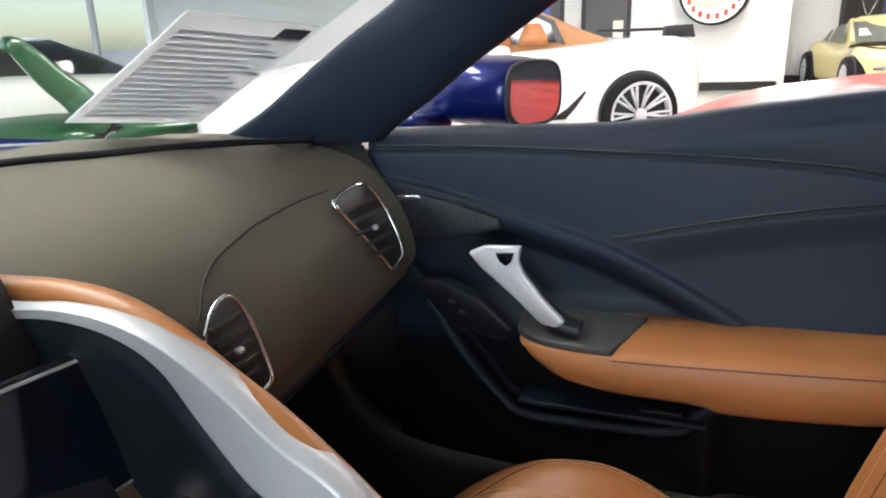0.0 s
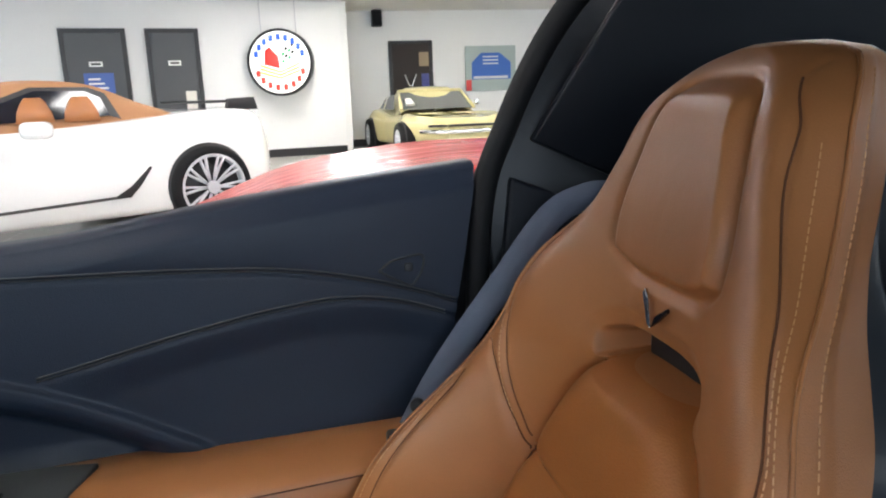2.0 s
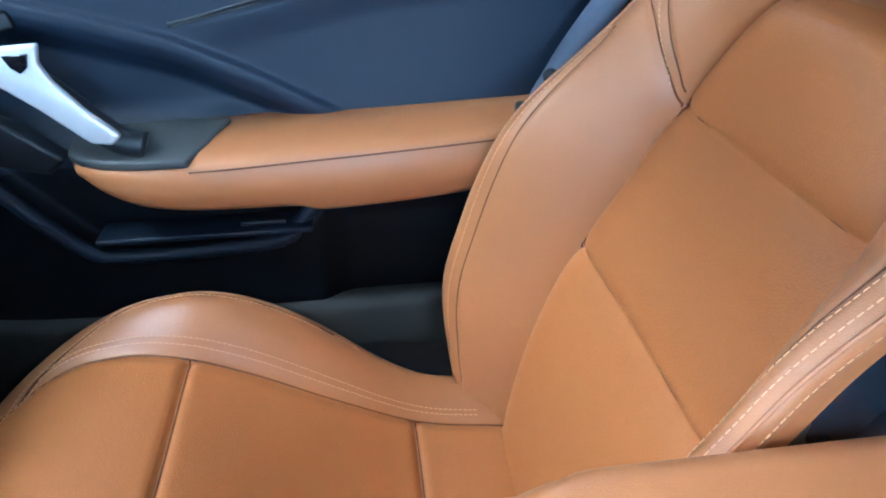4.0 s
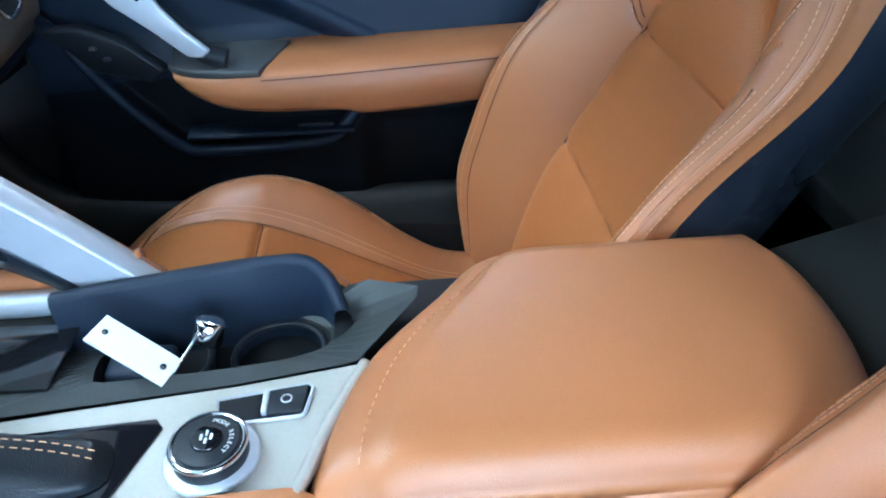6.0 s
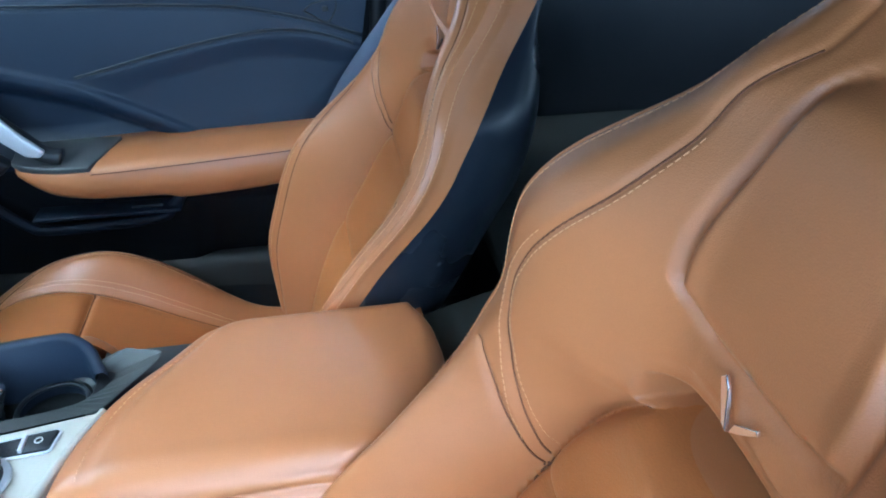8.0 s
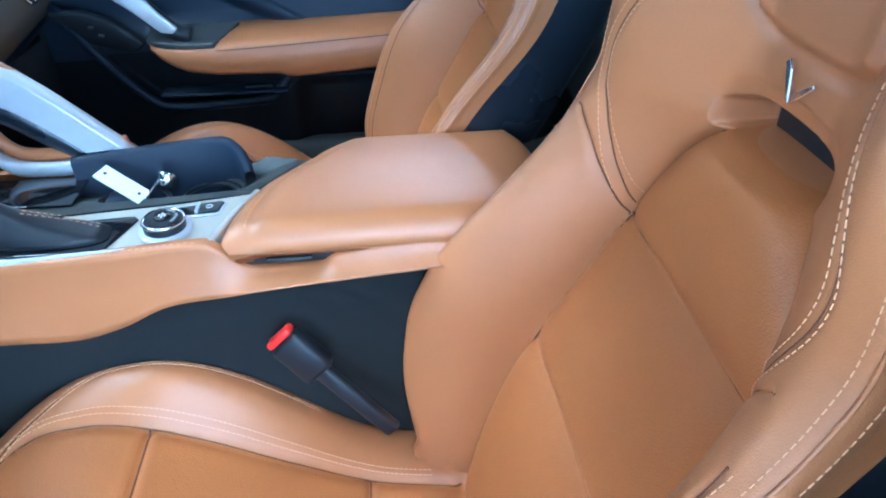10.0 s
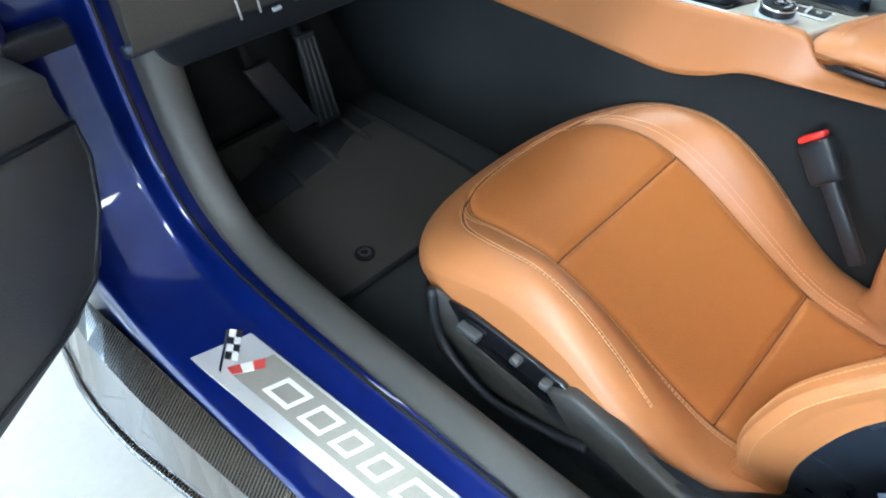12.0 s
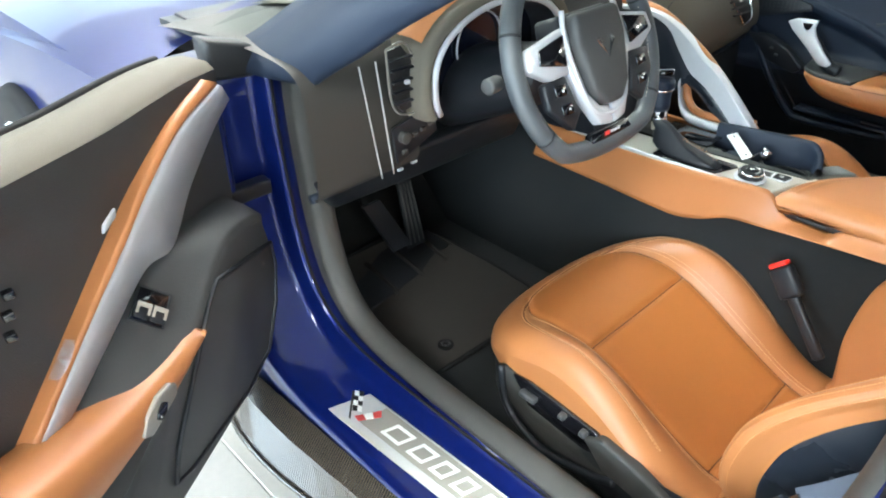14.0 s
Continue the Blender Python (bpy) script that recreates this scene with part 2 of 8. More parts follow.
def prism(pts, vec, bevel=0.0, bm=None, seg=2):
    """A plate: the outline pts, pushed along vec."""
    own = bmesh.new()
    vec = Vector(vec)
    a = [own.verts.new(p) for p in pts]
    b = [own.verts.new(Vector(p) + vec) for p in pts]
    own.faces.new(a)
    own.faces.new(list(reversed(b)))
    n = len(a)
    for i in range(n):
        own.faces.new((a[i], a[(i + 1) % n], b[(i + 1) % n], b[i]))
    bmesh.ops.recalc_face_normals(own, faces=own.faces)
    if bevel:
        bmesh.ops.bevel(own, geom=own.edges[:], offset=bevel, segments=seg, profile=0.5, affect="EDGES", clamp_overlap=True)
    if bm is None:
        return own
    return merge(bm, own)


def merge(bm, other):
    me = bpy.data.meshes.new("tmp")
    other.to_mesh(me)
    other.free()
    bm.from_mesh(me)
    bpy.data.meshes.remove(me)
    return bm


def rbox(c, s, bevel=0.004, m=None, bm=None, seg=2):
    own = bmesh.new()
    bmesh.ops.create_cube(own, size=1)
    bmesh.ops.scale(own, vec=s, verts=own.verts)
    if bevel:
        bmesh.ops.bevel(own, geom=own.edges[:], offset=bevel, segments=seg, profile=0.5, affect="EDGES", clamp_overlap=True)
    bmesh.ops.transform(own, matrix=Matrix.Translation(c) @ (m or Matrix()), verts=own.verts)
    return merge(bm, own) if bm is not None else own


def disc(c, r, h, axis=(0, 0, 1), seg=32, bevel=0.0, r2=None):
    own = bmesh.new()
    bmesh.ops.create_cone(own, cap_ends=True, segments=seg, radius1=r, radius2=r if r2 is None else r2, depth=h)
    if bevel:
        rim = [e for e in own.edges if len(e.link_faces) == 2 and any(len(f.verts) > 4 for f in e.link_faces)]
        bmesh.ops.bevel(own, geom=rim, offset=bevel, segments=2, profile=0.5, affect="EDGES")
    q = Vector((0, 0, 1)).rotation_difference(Vector(axis))
    bmesh.ops.transform(own, matrix=Matrix.Translation(c) @ q.to_matrix().to_4x4(), verts=own.verts)
    return own


def stitches(pts, normal, bm, length=0.0055, gap=0.0035, r=0.0007):
    """Short threads along a line of points."""
    pts = [Vector(p) for p in pts]
    acc, step = 0.0, length + gap
    for a, b in zip(pts, pts[1:]):
        d = (b - a).length
        if d < 1e-7:
            continue
        t = (b - a) / d
        s = -acc
        while s + step <= d + 1e-9:
            s += step
            if s < 0:
                continue
            p = a + t * s
            q = p + t * length
            n = Vector(normal(p)) if callable(normal) else Vector(normal)
            side = t.cross(n).normalized() * r
            top = n.normalized() * r * 1.2
            vs = [bm.verts.new(v) for v in (p + side, p + top, p - side, q + side, q + top, q - side)]
            for f in ((0, 1, 4, 3), (1, 2, 5, 4), (0, 3, 5, 2), (0, 2, 1), (3, 4, 5)):
                bm.faces.new([vs[i] for i in f])
        acc = d - s if s > 0 else acc + d
        acc %= step
    return bm


def letters(name, text, size, m, material, parent=None, depth=0.0008, label=""):
    cu = bpy.data.curves.new(name, "FONT")
    cu.body, cu.size, cu.extrude, cu.align_x, cu.align_y = text, size, depth, "CENTER", "CENTER"
    tmp = bpy.data.objects.new(name, cu)
    scene.collection.objects.link(tmp)
    dg = bpy.context.evaluated_depsgraph_get()
    me = bpy.data.meshes.new_from_object(tmp.evaluated_get(dg))
    bpy.data.objects.remove(tmp)
    bpy.data.curves.remove(cu)
    me.transform(m)
    me.materials.clear()
    me.materials.append(material)
    ob = new(name, me)
    if parent:
        ob.parent = parent
        if parent.parent is None and parent.type == "EMPTY":
            ob.matrix_parent_inverse = Matrix.Translation(parent.location).inverted()
    if label:
        ob["label"] = label
    return ob

# ---------------------------------------------------------------- showroom shell
def box_structure(name, c, s, material, label, bevel=0.0):
    ob = part(name, rbox(c, s, bevel), material, None, "", smooth=False)
    return tagged(ob, label, name.split("_")[0], "", "structure")


ground = box_structure("ground", (3, 1, -0.042), (400, 400, 0.08), GROUT, "pale grout bed under the showroom tiles")
box_structure("ceiling", (3.8, 1.0, 2.73), (22.2, 18.6, 0.1), CEILM, "white showroom ceiling")


def wall_with_holes(name, x0, y0, x1, y1, z0, z1, holes, thick, material, label):
    """A straight wall from (x0, y0) to (x1, y1); holes are (from, to, low, high) along it."""
    a, b = Vector((x0, y0, 0)), Vector((x1, y1, 0))
    L = (b - a).length
    d = (b - a) / L
    n = Vector((-d.y, d.x, 0))
    bm = bmesh.new()
    cuts = sorted({0.0, L, *[h[0] for h in holes], *[h[1] for h in holes]})
    for s, e in zip(cuts, cuts[1:]):
        spans = [(z0, z1)]
        for h0, h1, lo, hi in holes:
            if s >= h0 - 1e-6 and e <= h1 + 1e-6:
                spans = [(p, q) for p, q in ((z0, lo), (hi, z1)) if q - p > 1e-3]
        for p, q in spans:
            pts = [a + d * s + Vector((0, 0, p)), a + d * e + Vector((0, 0, p)), a + d * e + Vector((0, 0, q)), a + d * s + Vector((0, 0, q))]
            prism(pts, n * thick, 0, bm)
    ob = part(name, bm, material, None, "", smooth=False)
    return tagged(ob, label, "wall", "", "structure")


wall_with_holes("wall_south", -7.0, -8.2, 13.6, -8.2, 0, 3.2, [], -0.12, WALLM, "plain white showroom wall")
wall_with_holes("wall_west", -7.0, 10.0, -7.0, -8.2, 0, 3.2, [(2.0, 16.0, 0.35, 2.6)], -0.12, WALLM, "white wall with a long shop window")
wall_with_holes("wall_north", -7.0, 10.0, 13.6, 10.0, 0, 3.2, [(1.5, 18.0, 0.6, 2.6)], 0.12, WALLM, "white wall with a long shop window")


# ---------------------------------------------------------------- seats
def build_seat(name, label, xs, outer, cdy, bdy, bdz, bx0, bx1, bsy, bmid, bmi, blow, bfz, hz, lift, inw, deep0, roll):
    """A bucket seat round x = xs; outer is the side of its door (-1 or 1)."""
    seat = thing(name, label, "seat", "front seats", at=(xs, 0, 0.25))
    # ---- cushion
    base = table([(-0.30, 0.322), (-0.187, 0.333), (-0.1, 0.372), (0.0, 0.425), (0.06, 0.45), (0.15, 0.456), (0.22, 0.438), (0.29, 0.405)])
    extra = table([(-0.30, 0.01), (-0.2, 0.012), (-0.145, 0.024), (-0.07, 0.048), (0.0, 0.052), (0.1, 0.028), (0.2, 0.004), (0.3, 0.0)])
    wi = table([(-0.32, 0.13), (-0.187, 0.144), (-0.05, 0.148), (0.06, 0.152), (0.13, 0.156), (0.2, 0.143), (0.24, 0.10)])

    def top(x, y):
        ax = abs(x)
        z = base(y) + extra(y) * sstep(wi(y) - 0.01, wi(y) + 0.055, ax) - 0.012 * (1 - sstep(0, 0.16, ax)) * sstep(0.1, -0.1, y)
        # seams
        if -0.30 < y < 0.235:
            z -= 0.006 * bump1(ax - wi(y), 0.008)
        if ax < wi(y):
            z -= 0.006 * (bump1(y - 0.055, 0.005) + bump1(y + 0.187, 0.005))
        return z

    def outline(k):
        """The plan outline, k from 0 (rear, inner) round the front."""
        if k < 0.3:
            return (0.238 + 0.014 * sstep(-0.30, -0.1, -0.30 + 0.42 * k / 0.3), -0.30 + 0.42 * k / 0.3)
        if k > 0.7:
            x, y = outline(1 - k)
            return (-x, y)
        a = (k - 0.3) / 0.4 * math.pi
        c, s = math.cos(a), math.sin(a)
        e = 2 / 2.35
        return (0.252 * math.copysign(abs(c) ** e, c), 0.12 + 0.18 * abs(s) ** e)

    N = 150
    ol = [outline(i / N) for i in range(N + 1)]
    oa = np.array(ol)
    seg0, seg1 = oa[:-1], oa[1:]

    def edge_distance(x, y):
        p = np.array((x, y))
        e = seg1 - seg0
        t = np.clip(((p - seg0) * e).sum(1) / np.maximum(1e-12, (e * e).sum(1)), 0, 1)
        return float(np.sqrt((((seg0 + e * t[:, None]) - p) ** 2).sum(1).min()))

    hwid = table([(-0.30, ol[0][0]), (-0.1, 0.25), (0.12, 0.252)])

    def width_at(y):
        if y <= 0.12:
            return hwid(y)
        return 0.252 * max(0.0, 1 - ((y - 0.12) / 0.18) ** 2.35) ** (1 / 2.35)

    ys = sorted({round(v, 5) for v in [*np.linspace(-0.38, 0.24, 70), *np.linspace(0.245, 0.2995, 26), *[0.055 + k * 0.003 for k in range(-4, 5)], *[-0.187 + k * 0.003 for k in range(-4, 5)]]})
    us = np.linspace(-1, 1, 97)
    rows = []
    for y in ys:
        w = width_at(y)
        row = []
        for u in us:
            x = w * (abs(u) ** 0.9) * (1 if u >= 0 else -1)
            d = edge_distance(x, y) if abs(x) > 0.18 or y > 0.2 else 1
            r = 0.045
            drop = r * (1 - math.sqrt(max(0, 1 - (1 - min(d, r) / r) ** 2)))
            row.append((x, y, top(x, y) - drop))
        rows.append(row)
    cy = -0.30
    rim = [r[0] for r in rows] + [r[-1] for r in reversed(rows)]
    skirt = []
    for x, y, z in rim:
        zl = lerp_table([(-0.3, 0.30), (0.0, 0.355), (0.2, 0.372), (0.3, 0.36)], y)
        skirt.append((x * 0.985, cy + (y - cy) * 0.985, min(zl, z - 0.012)))
    mid = [((a[0] + b[0]) / 2 * 1.012, (a[1] + b[1]) / 2 + 0.004 * sstep(0.1, 0.3, a[1]), (a[2] + b[2]) / 2) for a, b in zip(rim, skirt)]
    bm, _ = quads([[(xs + x, y + cdy, z) for x, y, z in rr] for rr in (rim, mid, skirt, [(x * 0.9, y * 0.9, z) for x, y, z in skirt])])
    part("cushion_skirt", bm, LEATHER, seat, "tan leather skirt of the cushion")
    rows = [[(x, y + cdy, z) for x, y, z in row] for row in rows]

    def zone(p):
        x, y = p[0], p[1] - cdy
        if abs(x) < wi(y) and y < 0.235:
            return "insert_front" if y > 0.055 else ("insert_middle" if y > -0.187 else "insert_rear")
        if y > 0.215 + 0.02 * (x / 0.2) ** 2:
            return "front_border"
        return "bolster_inner" if x * outer < 0 else "bolster_outer"

    cushion = split_skin(rows, zone, seat, xs, {"insert_front": "cushion_front_panel", "insert_middle": "cushion_centre_panel", "insert_rear": "cushion_rear_panel",
                                            "front_border": "cushion_border", "bolster_inner": "cushion_bolster", "bolster_outer": "cushion_bolster"}, LEATHER, INSERTS)
    # threads on the cushion
    bm = bmesh.new()
    for side in (-1, 1):
        for off in (0.010, 0.016):
            ln = []
            for i in range(70):
                y = -0.27 + 0.48 * i / 69
                x = side * (wi(y) + off)
                ln.append((xs + x, y + cdy, top(x, y) + 0.0008))
            stitches(ln, (0, 0, 1), bm, 0.0042, 0.0018, 0.0007)
    for k in (0.90, 0.912):
        ln = []
        for i in range(20, N - 19):
            x, y = ol[i]
            px, py = x * (k - 0.06), cy + (y - cy) * k
            ln.append((xs + px, py + cdy, top(px, py) + 0.001))
        stitches(ln, (0, 0, 1), bm, 0.0042, 0.0018, 0.0007)
    part("cushion_stitching", bm, STITCH, seat, "pale tan thread", kind="stuff", smooth=False)
    cush = [[(xs + side * wi(y), y + cdy, top(side * wi(y), y) + 0.0002) for y in np.linspace(-0.30, 0.225, 70)] for side in (-1, 1)]
    for y in (0.055, -0.187):
        cush.append([(xs + x, y + cdy, top(x, y) + 0.0002) for x in np.linspace(-wi(y), wi(y), 40)])
    rnd = []
    for i in range(24, N - 23):
        x, y = ol[i]
        px, py = x * 0.85, cy + (y - cy) * 0.905
        rnd.append((xs + px, py + cdy, top(px, py) + 0.0003))
    cush.append(rnd)
    for ln in cush:
        part("cushion_seam", tube(ln, 0.0012, 5), mat_dark_seam, seat)
    # lower plastic shell
    shell_rows = []
    for f, zz in ((0.965, 0.352), (0.99, 0.335), (0.985, 0.30), (0.95, 0.25), (0.9, 0.235)):
        shell_rows.append([(xs + x * (f + 0.045 * sstep(0.1, -0.05, y)), cdy + cy + (y - cy) * (f - 0.01), zz + 0.012 * sstep(0.05, -0.1, y) * (zz > 0.34) + (0.012 * sstep(-0.3, 0.2, y) if zz > 0.3 else 0)) for x, y in ol])
    bm, _ = quads(shell_rows)
    part("seat_base_shell", bm, PLASTIC, seat, "black plastic seat base shell")
    ox = xs + outer * 0.256
    if outer < 0:
        sw = part("switch_panel", prism([(ox - 0.004, 0.14, 0.40), (ox - 0.004, 0.10, 0.405), (ox - 0.004, -0.04, 0.39), (ox - 0.004, -0.11, 0.345), (ox - 0.004, -0.02, 0.335), (ox - 0.004, 0.10, 0.35)],
                                         (0.012, 0, 0), 0.004), GLOSSBLACK, seat, "glossy black power seat switch panel")
        tube_pts = spline([(ox - 0.004, 0.165, 0.405), (ox - 0.012, 0.14, 0.33), (ox - 0.014, 0.06, 0.285), (ox - 0.012, -0.04, 0.30), (ox - 0.010, -0.09, 0.318)], 30)
        part("hinge_cover", prism([(ox - 0.008, -0.17, 0.352), (ox + 0.03, -0.235, 0.352), (ox + 0.075, -0.29, 0.352), (ox + 0.10, -0.43, 0.352), (ox - 0.008, -0.43, 0.352)], (0, 0, -0.03), 0.006), PLASTIC, seat, "black hinge cover")
        band = [(-0.02, 0.372), (-0.056, 0.392), (-0.123, 0.376), (-0.189, 0.352), (-0.24, 0.346), (-0.266, 0.352), (-0.272, 0.33), (-0.243, 0.306), (-0.18, 0.302), (-0.125, 0.316), (-0.065, 0.326)]
        part("side_band", prism([(ox - 0.012, y, z) for y, z in band], (0.024, 0, 0), 0.006, seg=3), GREYTRIM, seat, "grey moulded band below the cushion")
        part("shell_rim", tube(tube_pts, 0.007, 8), PLASTIC, seat, "black moulded rim below the seat switches")
        for (y, z, w, h) in ((0.095, 0.381, 0.034, 0.012), (0.022, 0.388, 0.013, 0.010), (-0.022, 0.381, 0.013, 0.011)):
            part("seat_switch", rbox((ox - 0.010, y, z), (0.014, w, h), 0.003), GREYSW, sw, "grey seat switch")
        part("side_valance", prism([(ox - 0.002, 0.165, 0.405), (ox - 0.004, 0.145, 0.335), (ox - 0.006, 0.06, 0.290), (ox - 0.006, -0.04, 0.302), (ox - 0.002, -0.13, 0.338), (ox - 0.002, -0.02, 0.334), (ox - 0.002, 0.10, 0.349), (ox - 0.002, 0.135, 0.400)], (0.008, 0, 0), 0.003), GREYTRIM, seat, "grey side valance under the switches")
    # ---- backrest
    yi = table([(0.30, -0.255), (0.36, -0.272), (0.44, -0.30), (0.533, -0.342), (0.62, -0.392), (0.697, -0.43), (0.77, -0.462), (0.83, -0.478), (0.888, -0.487), (0.95, -0.495), (1.0, -0.505), (1.05, -0.522), (1.087, -0.555)])
    bol = table([(0.30, 0.045), (0.36, 0.068), (0.44, 0.090), (0.50, 0.102), (0.565, 0.103), (0.647, 0.086), (0.739, 0.064), (0.81, 0.053), (0.865, 0.050), (0.90, 0.040), (0.94, 0.020), (1.0, 0.008), (1.087, 0.0)])
    hw = table([(0.30, 0.20), (0.36, 0.225), (0.44, 0.242), (0.53, 0.250), (0.62, 0.250), (0.70, 0.246), (0.77, 0.239), (0.82, 0.230), (0.86, 0.217), (0.895, 0.197), (0.925, 0.175), (0.96, 0.151), (1.0, 0.133), (1.03, 0.122), (1.055, 0.108), (1.07, 0.092), (1.08, 0.075), (1.087, 0.052)])
    wb = table([(0.30, 0.12), (0.36, 0.138), (0.44, 0.155), (0.533, 0.164), (0.62, 0.160), (0.697, 0.147), (0.75, 0.128), (0.79, 0.103), (0.815, 0.079), (0.83, 0.06), (0.87, 0.05), (0.9, 0.05)])
    hp = table([(0.90, 0.070), (0.932, 0.0755), (0.95, 0.076), (1.0, 0.066), (1.04, 0.055), (1.066, 0.046)])
    # seams, as half widths: round the head and down over the shoulder, along the bolster, and the slanting one to the side
    seam_a = table([(0.708, 0.144), (0.74, 0.152), (0.77, 0.165), (0.80, 0.182), (0.83, 0.196), (0.86, 0.197), (0.89, 0.182), (0.92, 0.160), (0.96, 0.130), (1.0, 0.110), (1.04, 0.097), (1.066, 0.074)])
    edge_a = table([(0.30, 0.84), (0.5, 0.87), (0.7, 0.89), (0.76, 0.90)])
    slant = table([(0.698, 0.147), (0.72, 0.152), (0.75, 0.164), (0.78, 0.185), (0.80, 0.208)])

    high = lambda f: (lambda z: f(z - hz))
    hw, bol = high(hw), high(bol)
    low = lambda f: (lambda z: f(z + bfz))
    raise_ = table([(0.40, 1.0), (0.57, 1.0), (0.70, 0.45), (0.82, 0.38), (0.90, 0.6), (1.02, 0.0)])
    half = lambda z, sd: hw(z) - (inw * sstep(0.80, 0.66, z) + narrow(z) if sd * outer < 0 else 0.0)
    wb = low(wb)
    # the shoulder of a seat with a rolled bolster is narrower on the inner side
    narrow = lambda z: (0.020 if roll else 0.0) * bump1(z - 0.83, 0.075)
    slim = lambda f, k: (lambda z, inner=False: f(z + bfz) - (k * narrow(z) if inner else 0.0))
    slant, seam_a = slim(slant, 0.7), slim(seam_a, 1.0)
    shift = lambda z: bx0 + (bx1 - bx0) * sstep(0.56, 0.84, z)

    def pad_inside(x, z):
        z += bfz
        return min(hp(z) - x, z - 0.909 - 0.016 * (x / 0.075) ** 4, 1.063 - z - 0.010 * (x / 0.05) ** 4)

    def slot_in(x, z):
        """How deep in the harness slot: 0 outside, 1 inside."""
        z += bfz
        zlo = 0.828 - 0.004 * (x / 0.08) ** 2
        zhi = 0.858 - 0.014 * (abs(x) / 0.08) ** 3
        return sstep(0.083, 0.075, abs(x)) * sstep(zlo - 0.003, zlo + 0.003, z) * sstep(zhi + 0.004, zhi - 0.003, z)

    WELT = 0.82
    ztop = 1.087 + hz

    def front(u, z):
        """A point of the leather: u from -1 to 1 across, past the welt wrapped round the sides."""
        s = abs(u)
        sg = 1 if u >= 0 else -1
        h = half(z, sg)
        zf = z + bfz
        zh = z - hz
        w = wb(z)
        wrap = max(0.0, (s - WELT) / (1 - WELT))
        x = h * min(1.0, s / WELT)
        full = bol(z) + (bmid if u * outer > 0 else bmi) * math.exp(-((z - 0.66) / 0.11) ** 2) + blow * math.exp(-((z - 0.46) / 0.07) ** 2) + lift * raise_(z)
        over = sstep(0.82, 0.68, z) * (1.0 if roll and u * outer < 0 else 0.0)
        q = min(1.0, max(0.0, (x - w) / ((h - w) * (0.84 - 0.24 * over))))
        steep = 1 - (1 - q) ** 1.45
        k = sstep(0.86, 0.78, zf)
        y = yi(z) + full * (steep * k + sstep(-0.05, 1.0, q) * (1 - k))
        y += 0.010 * (min(x, w) / 0.17) ** 2
        # roll towards the welt
        edge = (h - x) / (0.042 + 0.024 * over)
        if edge < 1:
            y -= (0.010 + 0.024 * sstep(0.88, 1.0, zh) + roll * over) * (1 - max(0, edge)) ** 2
        # side behind the welt
        if wrap:
            deep = deep0 + (0.075 - deep0) * sstep(0.80, 0.93, zh) - 0.02 * sstep(1.02, 1.087, zh)
            y -= deep * wrap
            x += 0.003 * math.sin(min(1.0, wrap * 2) * math.pi) - deep * wrap * (0.12 + 0.55 * sstep(0.84, 0.95, zh))
        ax = x
        if zf < 0.835 and wrap == 0:
            fade = sstep(0.832, 0.815, zf)
            y -= 0.006 * bump1(ax - w, 0.0045) * fade
            if ax < w:
                din = w - ax
                # padded panels between the seams
                pil = 1 - math.exp(-din / 0.016)
                y += 0.011 * pil * fade
                y += 0.016 * sstep(0.70, 0.81, zf) * pil * fade
                for zs_ in (0.540, 0.699):
                    d = abs(zf - zs_ - 0.004 * (ax / 0.15) ** 2)
                    y -= 0.0075 * math.exp(-d / 0.0055) + 0.003 * math.exp(-(d / 0.022) ** 2)
                # rolled top edge under the slot
                r = 0.020
                t = (zf - (0.828 - r)) / r
                if t > 0:
                    y -= r * (1 - math.sqrt(max(0.0, 1 - min(1.0, t) ** 2)))
        if zf > 0.90 and wrap == 0:
            inside = pad_inside(ax, z)
            y += 0.009 * sstep(-0.002, 0.010, inside) - 0.005 * bump1(inside + 0.004, 0.005)
        if wrap == 0:
            if zf > 0.71:
                y -= 0.0028 * bump1(ax - seam_a(z, u * outer < 0), 0.004) * sstep(0.705, 0.73, zf)
            if z < 0.77 - bfz and ax > w:
                y -= 0.004 * bump1(ax - h * edge_a(z), 0.0035) * sstep(0.77 - bfz, 0.745 - bfz, z)
            if 0.70 < zf < 0.80:
                y -= 0.0035 * bump1(ax - slant(z, u * outer < 0), 0.0035)
            y -= 0.0012 * bump1(h - ax - 0.002, 0.004)
        if 0.80 < zf < 0.875 and wrap == 0:
            y -= 0.050 * slot_in(ax, z)
            # soft lip round the slot
            y -= 0.006 * sstep(0.020, 0.0, abs(zf - 0.862 + 0.014 * (ax / 0.08) ** 3)) * sstep(0.10, 0.07, ax) * (1 - slot_in(ax, z))
        return Vector((sg * x + shift(z), y + bdy * (z - 0.50) + bsy, z + bdz))

    zs = list(np.linspace(0.305, 0.50 - bfz, 50)) + list(np.linspace(0.503 - bfz, 0.80 - bfz, 118)) + list(np.linspace(0.8015 - bfz, 0.875 - bfz, 56))
    zs += list(np.linspace(0.879 - bfz, 1.04 + hz, 52)) + list(np.linspace(1.043 + hz, ztop, 20))
    us = list(np.linspace(-1, -WELT - 0.002, 14)) + list(np.linspace(-WELT, WELT, 191)) + list(np.linspace(WELT + 0.002, 1, 14))
    rows = [[front(u, z) for u in us] for z in zs]
    back_y = lambda z: bdy * (z - 0.50) + bsy + yi(z) - lerp_table([(0.3, 0.085), (0.6, 0.092), (0.9, 0.105), (1.05, 0.10), (1.09, 0.06)], z)

